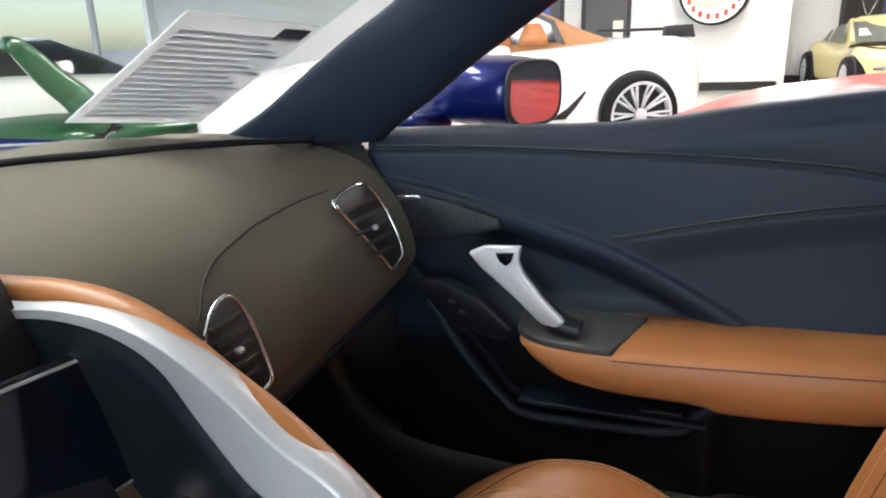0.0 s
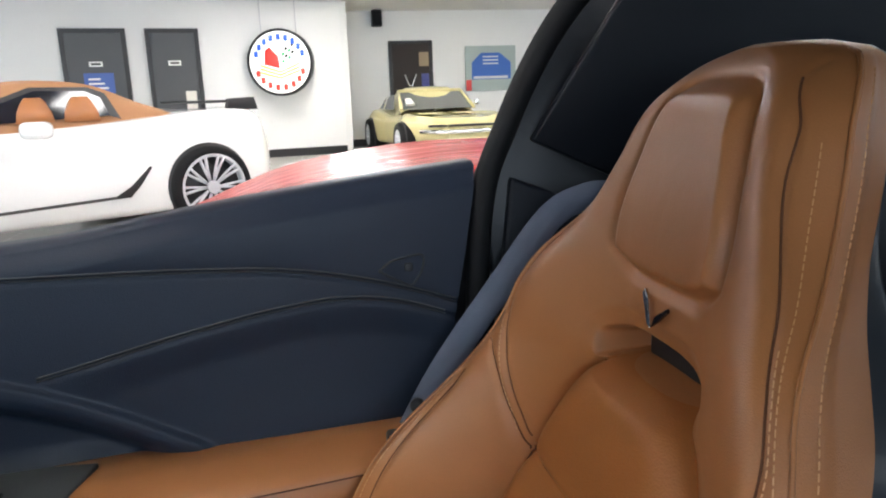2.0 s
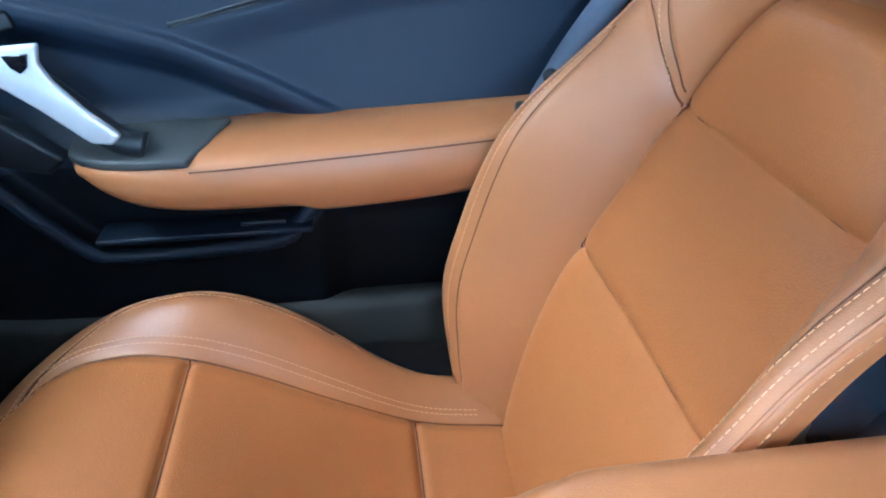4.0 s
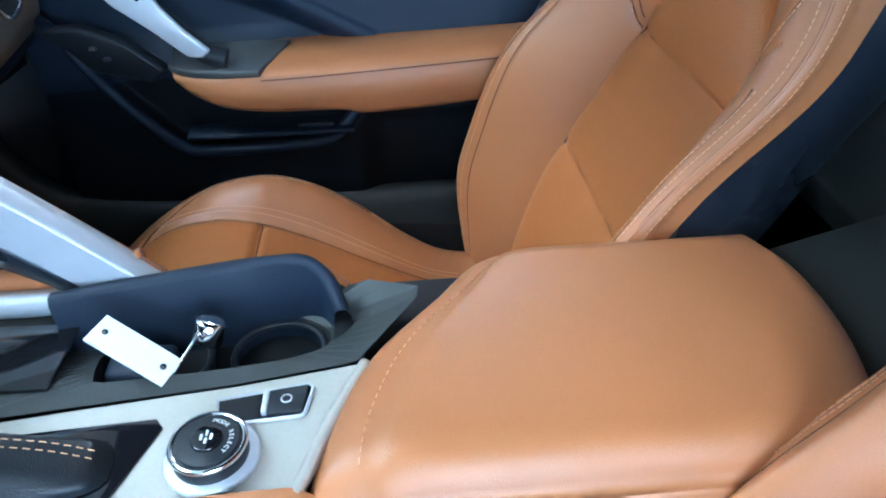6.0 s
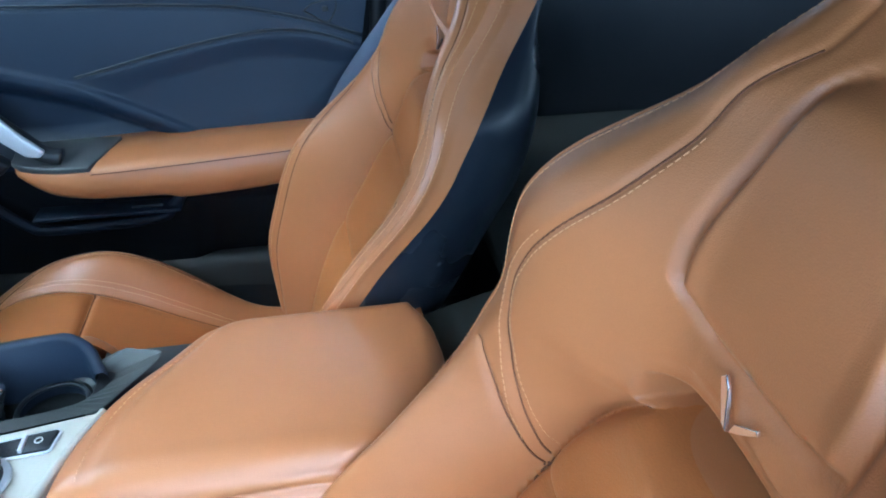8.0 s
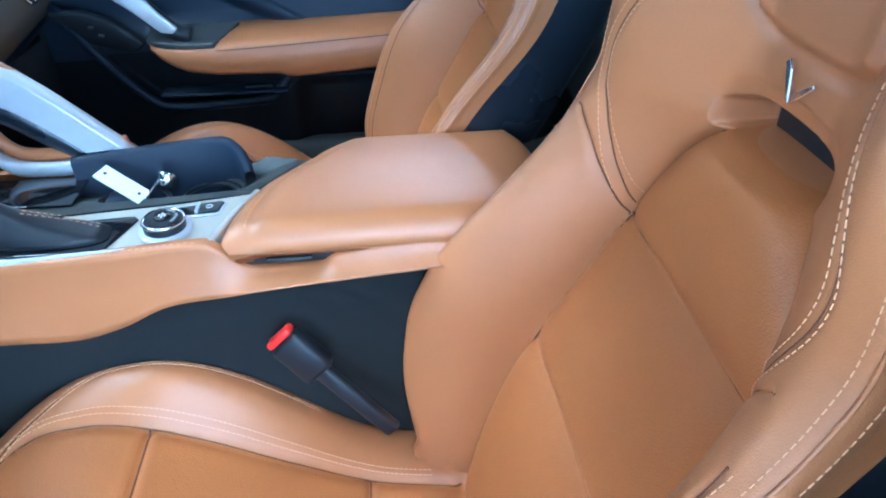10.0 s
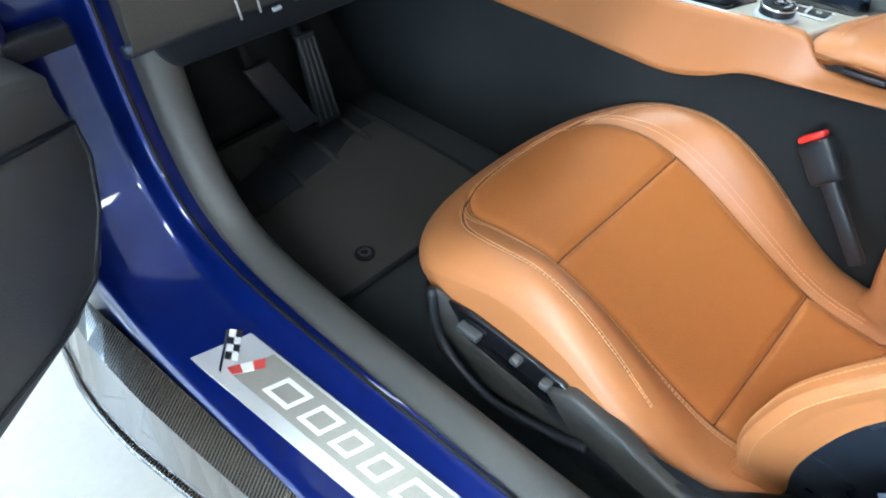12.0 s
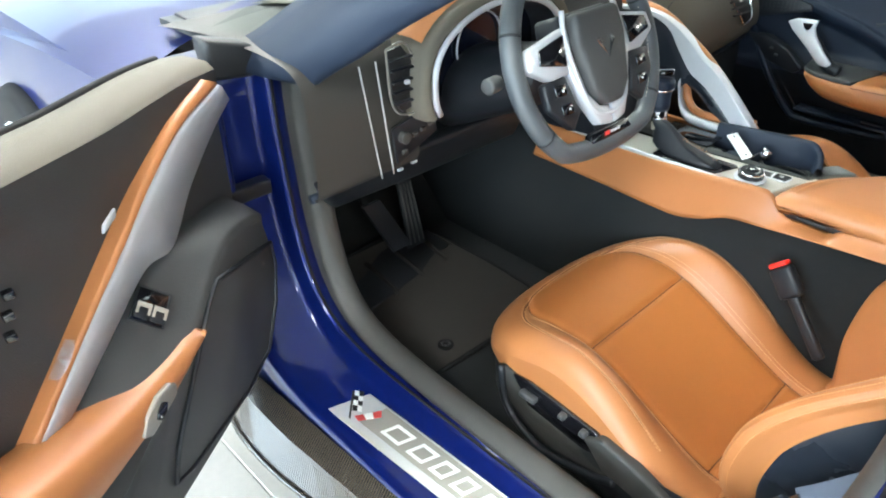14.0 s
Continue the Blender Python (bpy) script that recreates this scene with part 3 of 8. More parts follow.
    def bzone(p):
        z = p[2] - bdz
        x = abs(p[0] - shift(z))
        zf = z + bfz
        if x < wb(z) and zf < 0.826:
            return "insert_low" if zf < 0.540 else ("insert_mid" if zf < 0.699 else "insert_top")
        if zf > 0.90 and pad_inside(x, z) > -0.003:
            return "head_pad"
        if zf > 0.71 and x < seam_a(z, (p[0] - shift(z)) * outer < 0):
            return "head"
        if zf > 0.80:
            return "head_side_l" if p[0] < shift(z) else "head_side_r"
        return "bolster_inner" if (p[0] - shift(z)) * outer < 0 else "bolster_outer"

    split_skin(rows, bzone, seat, xs, {"insert_low": "backrest_lower_panel", "insert_mid": "backrest_middle_panel", "insert_top": "backrest_upper_panel", "head_side_l": "headrest_side", "head_side_r": "headrest_side",
                                       "head_pad": "headrest_pad", "head": "headrest", "bolster_inner": "backrest_bolster", "bolster_outer": "backrest_bolster"},
               LEATHER, INSERTS)
    c = front(0.0, 0.842 - bfz)
    part("harness_slot", rbox((xs + c.x, c.y + 0.010, 0.843 - bfz + bdz), (0.128, 0.010, 0.060), 0.003), PLASTIC, seat, "dark harness slot under the headrest")
    # rear shell from the leather's edges round the back
    srows = []
    for z in zs[::4] + [zs[-1]]:
        a, b = front(-1, z), front(1, z)
        yb = back_y(z)
        zz = z + bdz
        o = shift(z)
        h = min(b.x - o, o - a.x)
        m0 = min(a.y - 0.004, (a.y + yb) / 2)
        ring = [a, Vector((o - h * 0.95, m0, zz)), Vector((o - h * 0.78, min(m0, yb + 0.012), zz)), Vector((o - h * 0.4, min(m0, yb), zz)), Vector((o, min(m0, yb - 0.004), zz)),
                Vector((o + h * 0.4, min(m0, yb), zz)), Vector((o + h * 0.78, min(m0, yb + 0.012), zz)), Vector((o + h * 0.95, m0, zz)), b]
        srows.append([v + Vector((xs, 0, 0)) for v in spline(ring, 24)])
    bm, vs = quads(srows)
    part("backrest_shell", bm, SHELLM, seat, "dark plastic rear shell of the seat")
    rim = rows[-1]
    mid = Vector((shift(ztop), (rim[len(rim) // 2].y + back_y(ztop)) / 2, ztop + 0.004 + bdz))
    bm2, _ = quads([[v + Vector((xs, 0, 0)) for v in rim], [v.lerp(mid, 0.35) + Vector((xs, 0, 0.0022)) for v in rim], [v.lerp(mid, 0.98) + Vector((xs, 0, 0.0)) for v in rim]])
    part("headrest_cap", bm2, LEATHER, seat)
    # threads and seams
    at = lambda sd, x, z: front(sd * WELT * min(x / half(z, sd), 0.9999), z)
    lines, seam_lines = [], []
    for sd in (-1, 1):
        za = np.linspace(0.715 - bfz, 1.064 - bfz, 120)
        inn = sd * outer < 0
        seam_lines.append([at(sd, seam_a(z, inn), z) for z in za])
        if roll:
            lines.append([at(sd, seam_a(z, inn) - 0.006, z) for z in za[:100]])
        lines.append([at(sd, seam_a(z, inn) + 0.006, z) for z in za[:70]])
        zl = np.linspace(0.34 + hz, 0.765 - bfz, 90)
        seam_lines.append([at(sd, half(z, sd) * edge_a(z), z) for z in zl])
        lines.append([at(sd, half(z, sd) * edge_a(z) + 0.006, z) for z in zl])
        zsl = np.linspace(0.70 - bfz, 0.80 - bfz, 40)
        seam_lines.append([at(sd, slant(z, inn), z) for z in zsl])
        zw = np.linspace(0.33 + hz, 1.083 + hz, 150)
        part("backrest_piping", tube([at(sd, half(z, sd) - 0.001, z) + Vector((xs, 0.0006, 0)) for z in zw], 0.0016, 6), LEATHER, seat, "tan leather piping")
        lines.append([front(sd * (WELT + 0.045), z) + Vector((sd * 0.0006, 0, 0)) for z in zw[:-3]])
        lines.append([at(sd, half(z, sd) - 0.009, z) for z in zw[:-12]])
        seam_lines.append([at(sd, wb(z), z) for z in np.linspace(0.33, 0.818 - bfz, 110)])
    for zq in (0.540, 0.699):
        seam_lines.append([at(1 if x >= 0 else -1, abs(x), zq - bfz + 0.004 * (x / 0.15) ** 2) for x in np.linspace(-wb(zq - bfz), wb(zq - bfz), 60)])
    bm = bmesh.new()
    for ln in lines:
        stitches([v + Vector((xs, 0.0007, 0.0)) for v in ln], (0, 1, 0.3), bm, 0.0042, 0.0018, 0.00055)
    part("backrest_stitching", bm, STITCH, seat, "pale tan thread", kind="stuff", smooth=False)
    for ln in seam_lines:
        part("backrest_seam", tube([v + Vector((xs, -0.0002, 0)) for v in ln], 0.0011, 5), mat_dark_seam, seat)
    # badge: two crossed flags as a plain chrome vee
    v = front(0.0, 0.884 - bfz) + Vector((xs, 0.003, 0))
    tilt = Vector((0, -0.12, 1))
    B = lambda a, b: v + Vector((a, 0, 0)) + tilt * b
    for pts, m in ((((0.000, -0.011), (0.006, -0.009), (0.020, 0.014), (0.016, 0.018), (0.010, 0.012)), CHROME), (((-0.001, -0.010), (-0.004, 0.0), (-0.020, 0.011), (-0.022, 0.008), (-0.010, -0.003)), GLOSSBLACK if outer > 0 else CHROME)):
        part("seat_badge", prism([B(*p) for p in pts], (0, 0.003, 0), 0.0008), m, seat, "small chrome vee badge", smooth=False)
    return seat


def split_skin(rows, zone, parent, xs, names, material, panel):
    """One skin cut into panels: each zone becomes a mesh of its own."""
    faces = {}
    for i in range(len(rows) - 1):
        for j in range(len(rows[0]) - 1):
            a, b, c, d = rows[i][j], rows[i][j + 1], rows[i + 1][j + 1], rows[i + 1][j]
            m = [(a[k] + b[k] + c[k] + d[k]) / 4 for k in range(3)]
            faces.setdefault(zone(m), []).append(((i, j), (i, j + 1), (i + 1, j + 1), (i + 1, j)))
    pos = np.array([[tuple(p) for p in row] for row in rows])
    du = np.gradient(pos, axis=1)
    dv = np.gradient(pos, axis=0)
    nr = np.cross(du, dv)
    nr /= np.maximum(1e-9, np.linalg.norm(nr, axis=2, keepdims=True))
    for z, fs in faces.items():
        ids, verts, nrm = {}, [], []
        out = []
        for f in fs:
            q = []
            for key in f:
                if key not in ids:
                    ids[key] = len(verts)
                    p = rows[key[0]][key[1]]
                    verts.append((p[0] + xs, p[1], p[2]))
                    nrm.append(tuple(nr[key]))
                q.append(ids[key])
            if len(set(q)) == 4:
                out.append(q)
        name = names[z]
        me = bpy.data.meshes.new(name)
        me.from_pydata(verts, [], out)
        me.materials.append(panel if name.endswith("panel") else material)
        me.shade_smooth()
        me.normals_split_custom_set_from_vertices(nrm)
        ob = new(name, me)
        ob.parent = parent
        ob.matrix_parent_inverse = Matrix.Translation(parent.location).inverted()


XD, XP, XC = -0.308, 0.385, 0.03
XW = -0.326
build_seat("driver_seat", "tan leather bucket seat with black plastic base and power switches", XD, -1, 0.0, 0.0, -0.018, 0.010, 0.036, -0.050, 0.024, 0.024, 0.004, 0.0, 0.070, 0.050, 0.0, 0.052, 0.055)
build_seat("passenger_seat", "tan leather bucket seat beside the passenger door", XP, 1, 0.04, 0.0, 0.0, 0.008, 0.020, 0.0, 0.055, 0.010, 0.012, 0.0, 0.0, 0.0, 0.024, 0.040, 0.0)

# ---------------------------------------------------------------- passenger door
belt_z = table([(0.49, 0.886), (0.31, 0.893), (0.07, 0.904), (-0.08, 0.928), (-0.26, 0.952), (-0.45, 0.972)])
useam_z = table([(0.47, 0.867), (0.31, 0.870), (0.07, 0.867), (-0.084, 0.862), (-0.196, 0.853), (-0.306, 0.829), (-0.40, 0.798)])
lseam_z = table([(0.12, 0.744), (0.105, 0.747), (-0.086, 0.790), (-0.183, 0.807), (-0.255, 0.813), (-0.32, 0.805), (-0.40, 0.778)])
rib_z = table([(0.45, 0.826), (0.352, 0.809), (0.269, 0.788), (0.186, 0.766), (0.104, 0.741), (0.007, 0.694), (-0.091, 0.641), (-0.12, 0.626)])


def door_depth(y, z):
    """How far the trim of the door stands proud towards the cabin."""
    p = 0.0
    p -= 0.012 * sstep(-0.03, 0.0, z - belt_z(y))
    p += 0.010 * math.sin(max(0, min(1, (z - useam_z(y)) / max(0.01, belt_z(y) - useam_z(y)))) * math.pi) * 0.3
    p -= 0.003 * bump1(z - useam_z(y), 0.003)
    if y < 0.115:
        d = lseam_z(y) - z
        fade = sstep(0.115, 0.0, y)
        p -= 0.006 * sstep(0.0, 0.05, d) * fade * (1 - 0.6 * sstep(0.08, 0.18, d))
        p -= 0.003 * bump1(d, 0.003) * fade
    d = rib_z(y) - z
    end = sstep(-0.11, -0.06, y)
    p += 0.007 * (sstep(-0.003, 0.004, d) - sstep(0.014, 0.034, d)) * end
    if y > -0.1:
        p -= 0.030 * sstep(0.026, 0.06, d) * sstep(-0.09, 0.0, y) * sstep(0.60, 0.66, z)
    # map pocket under the armrest
    q = lerp_table([(-0.06, 0.545), (-0.02, 0.512), (0.01, 0.492), (0.19, 0.485), (0.24, 0.502), (0.32, 0.591), (0.37, 0.675), (0.45, 0.70)], y)
    p += 0.030 * sstep(0.004, -0.02, z - q) * sstep(0.30, 0.42, z)
    p -= 0.02 * sstep(-0.04, -0.09, y) * sstep(0.57, 0.5, z)
    return p


def rear_edge(z):
    return lerp_table([(0.26, -0.345), (0.68, -0.372), (0.76, -0.395), (0.98, -0.434)], z)


def build_passenger_door():
    door = thing("passenger_door", "closed passenger door with black trim and tan armrest", "car door", at=(0.86, 0.05, 0.3))
    X = 0.752
    nz, ny = 270, 190
    rows = []
    for i in range(nz + 1):
        row = []
        for j in range(ny + 1):
            k = i / nz
            y0, zt = 0.475, belt_z(0.475 - 0.9 * j / ny)
            z = 0.27 + (zt - 0.27) * k
            y = y0 + (rear_edge(z) - y0) * j / ny
            y -= 0.055 * sstep(0.72, 0.60, z) * (1 - j / ny) * 1.0 if z < 0.72 else 0
            lean = 0.012 * (z - 0.65) / 0.3
            row.append((X + lean - door_depth(y, z), y, z))
        rows.append(row)
    top = rows[-1]
    rows.append([(x + 0.012, y, z + 0.006) for x, y, z in top])
    rows.append([(x + 0.05, y, z + 0.006) for x, y, z in top])
    rows.append([(x + 0.075, y, z - 0.01) for x, y, z in top])
    rows.append([(x + 0.085, y, z - 0.05) for x, y, z in top])
    # Upper trim has light put into its colour; lower panel is blacker plastic.
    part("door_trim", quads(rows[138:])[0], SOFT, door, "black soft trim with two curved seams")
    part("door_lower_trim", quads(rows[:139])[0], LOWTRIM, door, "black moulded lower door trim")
    bm = bmesh.new()
    rows = []
    for k in range(12):
        z = 0.25 + (0.84 - 0.25) * k / 11
        bulge = 0.05 * math.sin(k / 11 * math.pi)
        rows.append([(0.86 + bulge - 0.02 * (k / 11), 0.50 - 0.95 * j / 20, z + 0.07 * (j / 20) * (k / 11)) for j in range(21)])
    bm, _ = quads(rows)
    part("door_skin", bm, BLUE, door, "metallic blue outer door skin")
    # armrest: rings across, from the tip to the rear
    rings = []
    for y, zl, zt, xin in ((0.216, 0.610, 0.618, 0.688), (0.208, 0.600, 0.620, 0.676), (0.185, 0.586, 0.621, 0.662), (0.146, 0.570, 0.622, 0.653), (0.09, 0.563, 0.624, 0.648), (0.03, 0.561, 0.626, 0.648), (-0.03, 0.559, 0.629, 0.649),
                           (-0.06, 0.552, 0.631, 0.650), (-0.16, 0.555, 0.634, 0.654), (-0.24, 0.560, 0.637, 0.66), (-0.33, 0.565, 0.640, 0.67)):
        inner = 0.775
        rings.append([(inner, y, zl), (xin + 0.03, y, zl), (xin + 0.010, y, zl + 0.003), (xin, y, zl + 0.012), (xin - 0.001, y, (zl + zt) / 2), (xin, y, zt - 0.006),
                      (xin + 0.005, y, zt), (xin + 0.022, y, zt + 0.006), (xin + 0.06, y, zt + 0.010), (inner, y, zt + 0.011)])
    rings = [list(c) for c in zip(*[spline([r[i] for r in rings], 60) for i in range(10)])]
    part("armrest", loft(rings), LEATHER, door, "tan leather armrest")
    # seam along the armrest
    ln = spline([(0.6473, 0.083, 0.617), (0.6473, 0.03, 0.6185), (0.6485, -0.03, 0.621), (0.6515, -0.13, 0.625), (0.660, -0.25, 0.629), (0.669, -0.33, 0.632)], 60)
    part("armrest_seam", tube(ln, 0.0010, 6), mat_dark_seam, door, "dark seam along the armrest")
    # black moulding that carries the pull handle, over the armrest's front end
    base = [(0.690, 0.220), (0.673, 0.203), (0.660, 0.176), (0.651, 0.135), (0.6475, 0.084), (0.690, 0.066), (0.752, 0.046), (0.758, 0.10), (0.756, 0.225)]
    part("handle_base", prism([(x, y, 0.619 + 0.05 * (0.2 - y) * 0.4 + 0.10 * max(0, x - 0.66)) for x, y in base], (0, 0, 0.011), 0.003), SOFT_LIT, door, "black moulding under the pull handle")
    shape = [(0.287, 0.742), (0.262, 0.754), (0.209, 0.758), (0.2135, 0.738), (0.205, 0.720), (0.178, 0.688), (0.147, 0.660), (0.158, 0.650), (0.180, 0.652), (0.225, 0.690), (0.269, 0.722)]
    lean = lambda y, z: 0.664 + 0.10 * (y - 0.22) + 0.05 * (z - 0.70)
    ph = part("pull_handle", prism([(lean(y, z), y, z) for y, z in shape], (0.012, 0.0, 0.0), 0.004, seg=3), SILVER, door, "satin silver pull handle")
    core = spline([(lean(0.25, 0.735) + 0.022, 0.245, 0.728), (lean(0.21, 0.70) + 0.022, 0.205, 0.692), (lean(0.17, 0.66) + 0.020, 0.162, 0.652), (0.678, 0.130, 0.640)], 20)
    part("pull_handle_core", tube(core, 0.016, 12), PLASTIC, door)
    part("release_button", prism([(lean(y, z) - 0.0025, y, z) for y, z in ((0.246, 0.747), (0.219, 0.749), (0.223, 0.735), (0.231, 0.729), (0.240, 0.735))], (0.004, 0, 0), 0.001), GLOSSBLACK, ph, "black door release button")
    # tweeter grille and its chrome tag
    x = X - 0.003
    gr = part("tweeter_grille", prism([(x - 0.004, 0.428, 0.812), (x - 0.004, 0.35, 0.797), (x - 0.006, 0.262, 0.774), (x - 0.006, 0.258, 0.758), (x - 0.004, 0.393, 0.722)], (0.010, 0, 0), 0.003), PLASTIC, door, "black tweeter grille")
    dots = bmesh.new()
    for i in range(12):
        for j in range(8):
            yy, zz = 0.405 - 0.011 * i, 0.742 + 0.008 * j + 0.001 * i
            if zz < 0.796 - 0.0002 * i:
                rbox((x - 0.0055, yy, zz), (0.002, 0.004, 0.003), 0, None, dots)
    part("grille_holes", dots, BLACKTRIM, gr, kind="stuff", smooth=False)
    part("speaker_tag", prism([(x - 0.0075, 0.422, 0.801), (x - 0.0075, 0.386, 0.803), (x - 0.0075, 0.382, 0.797), (x - 0.0075, 0.417, 0.793)], (0.003, 0, 0), 0.0008), CHROME, door, "small chrome speaker tag")
    # window and seat switch panel ahead of the armrest
    panel = part("switch_recess", prism([(0.70, 0.40, 0.685), (0.696, 0.335, 0.688), (0.69, 0.275, 0.665), (0.69, 0.225, 0.622), (0.70, 0.25, 0.60), (0.70, 0.33, 0.62)], (0.03, 0, 0), 0.006), PLASTIC, door, "black switch panel")
    for yy, zz in ((0.320, 0.659), (0.304, 0.643)):
        part("door_switch", rbox((0.694, yy, zz), (0.008, 0.010, 0.005), 0.0015), GREYSW, panel, "small grey switch")
    ln = spline([(0.735, 0.40, 0.69), (0.712, 0.372, 0.672), (0.706, 0.318, 0.588), (0.705, 0.24, 0.500), (0.705, 0.188, 0.484), (0.707, 0.012, 0.490), (0.712, -0.021, 0.510), (0.722, -0.055, 0.546)], 50)
    part("pocket_rim", tube(ln, 0.010, 8), SOFT, door, "black rim of the door pocket")
    part("pocket_floor", rbox((0.715, 0.09, 0.512), (0.05, 0.26, 0.008), 0.003), SOFT, door)
    part("pocket_strap", rbox((0.70, 0.02, 0.522), (0.006, 0.055, 0.006), 0.002), PLASTIC, door)
    # embossed airbag mark
    c = [(-0.303, 0.847), (-0.317, 0.858), (-0.337, 0.863), (-0.358, 0.864), (-0.358, 0.848), (-0.348, 0.830), (-0.339, 0.827), (-0.320, 0.837)]
    on = lambda y, z: X + 0.012 * (z - 0.65) / 0.3 - door_depth(y, z) - 0.0004
    ring = spline([(on(y, z), y, z) for y, z in [*c, c[0]]], 40)
    part("airbag_mark", tube(ring, 0.0016, 6), BLACKTRIM, door, "embossed airbag mark")
    part("airbag_letters", rbox((on(-0.340, 0.850), -0.340, 0.850), (0.004, 0.010, 0.010), 0.001), BLACKTRIM, door)
    for fn, y0, y1, off in ((useam_z, 0.46, -0.40, 0.006), (lseam_z, 0.10, -0.385, 0.006)):
        bm = bmesh.new()
        pts = []
        for i in range(120):
            y = y0 + (y1 - y0) * i / 119
            z = fn(y) + off
            pts.append((X + 0.012 * (z - 0.65) / 0.3 - door_depth(y, z) - 0.0006, y, z))
        # Paler thread drawn as the highlight beside each dark crease.
        part("seam_highlight", tube(pts, 0.0012, 5), SOFT_LIT, door, "lighter line for the highlight along the trim seam")
        part("trim_groove", tube([(x - 0.0002, y, z - 0.0040) for x, y, z in pts], 0.0010, 5), BLACKTRIM, door)
    return door


build_passenger_door()


# outer mirror on the passenger side
def build_mirror():
    mir = thing("door_mirror", "blue door mirror with dark glass edge, on the passenger door", "mirror", at=(0.95, 0.40, 0.90))
    rings = []
    for k, (y, cx, cz, rx, rz) in enumerate(((0.56, 0.97, 0.905, 0.01, 0.006), (0.53, 0.985, 0.915, 0.035, 0.028), (0.47, 1.0, 0.935, 0.065, 0.05), (0.40, 1.01, 0.941, 0.090, 0.060), (0.335, 1.030, 0.938, 0.080, 0.056), (0.315, 1.034, 0.936, 0.074, 0.053))):
        ring = []
        for i in range(24):
            a = 2 * math.pi * i / 24
            c, s = math.cos(a), math.sin(a)
            e = 0.6
            ring.append((cx + rx * math.copysign(abs(c) ** e, c), y, cz + rz * math.copysign(abs(s) ** e, s)))
        rings.append(ring)
    part("mirror_housing", loft(rings), BLUE, mir, "metallic blue housing")
    part("mirror_rim", tube([(p[0], 0.314, p[2]) for p in rings[-1]], 0.005, 6, True), PLASTIC, mir)
    part("mirror_glass", prism([(1.034 + (p[0] - 1.034) * 0.95, 0.3105, 0.936 + (p[2] - 0.936) * 0.95) for p in rings[-1]], (0, 0.003, 0)), MIRROR, mir, "silvered mirror glass", smooth=False)
    part("mirror_foot", rbox((0.905, 0.46, 0.893), (0.10, 0.06, 0.03), 0.01), BLUE, mir)
    turn = Matrix.Translation((0.965, 0.47, 0)) @ Matrix.Rotation(radians(-24), 4, "Z") @ Matrix.Translation((-0.965, -0.47, 0))
    for ob in mir.children:
        ob.data.transform(turn)
    mir.location += Vector((0.038, -0.030, -0.004))
    return mir


build_mirror()


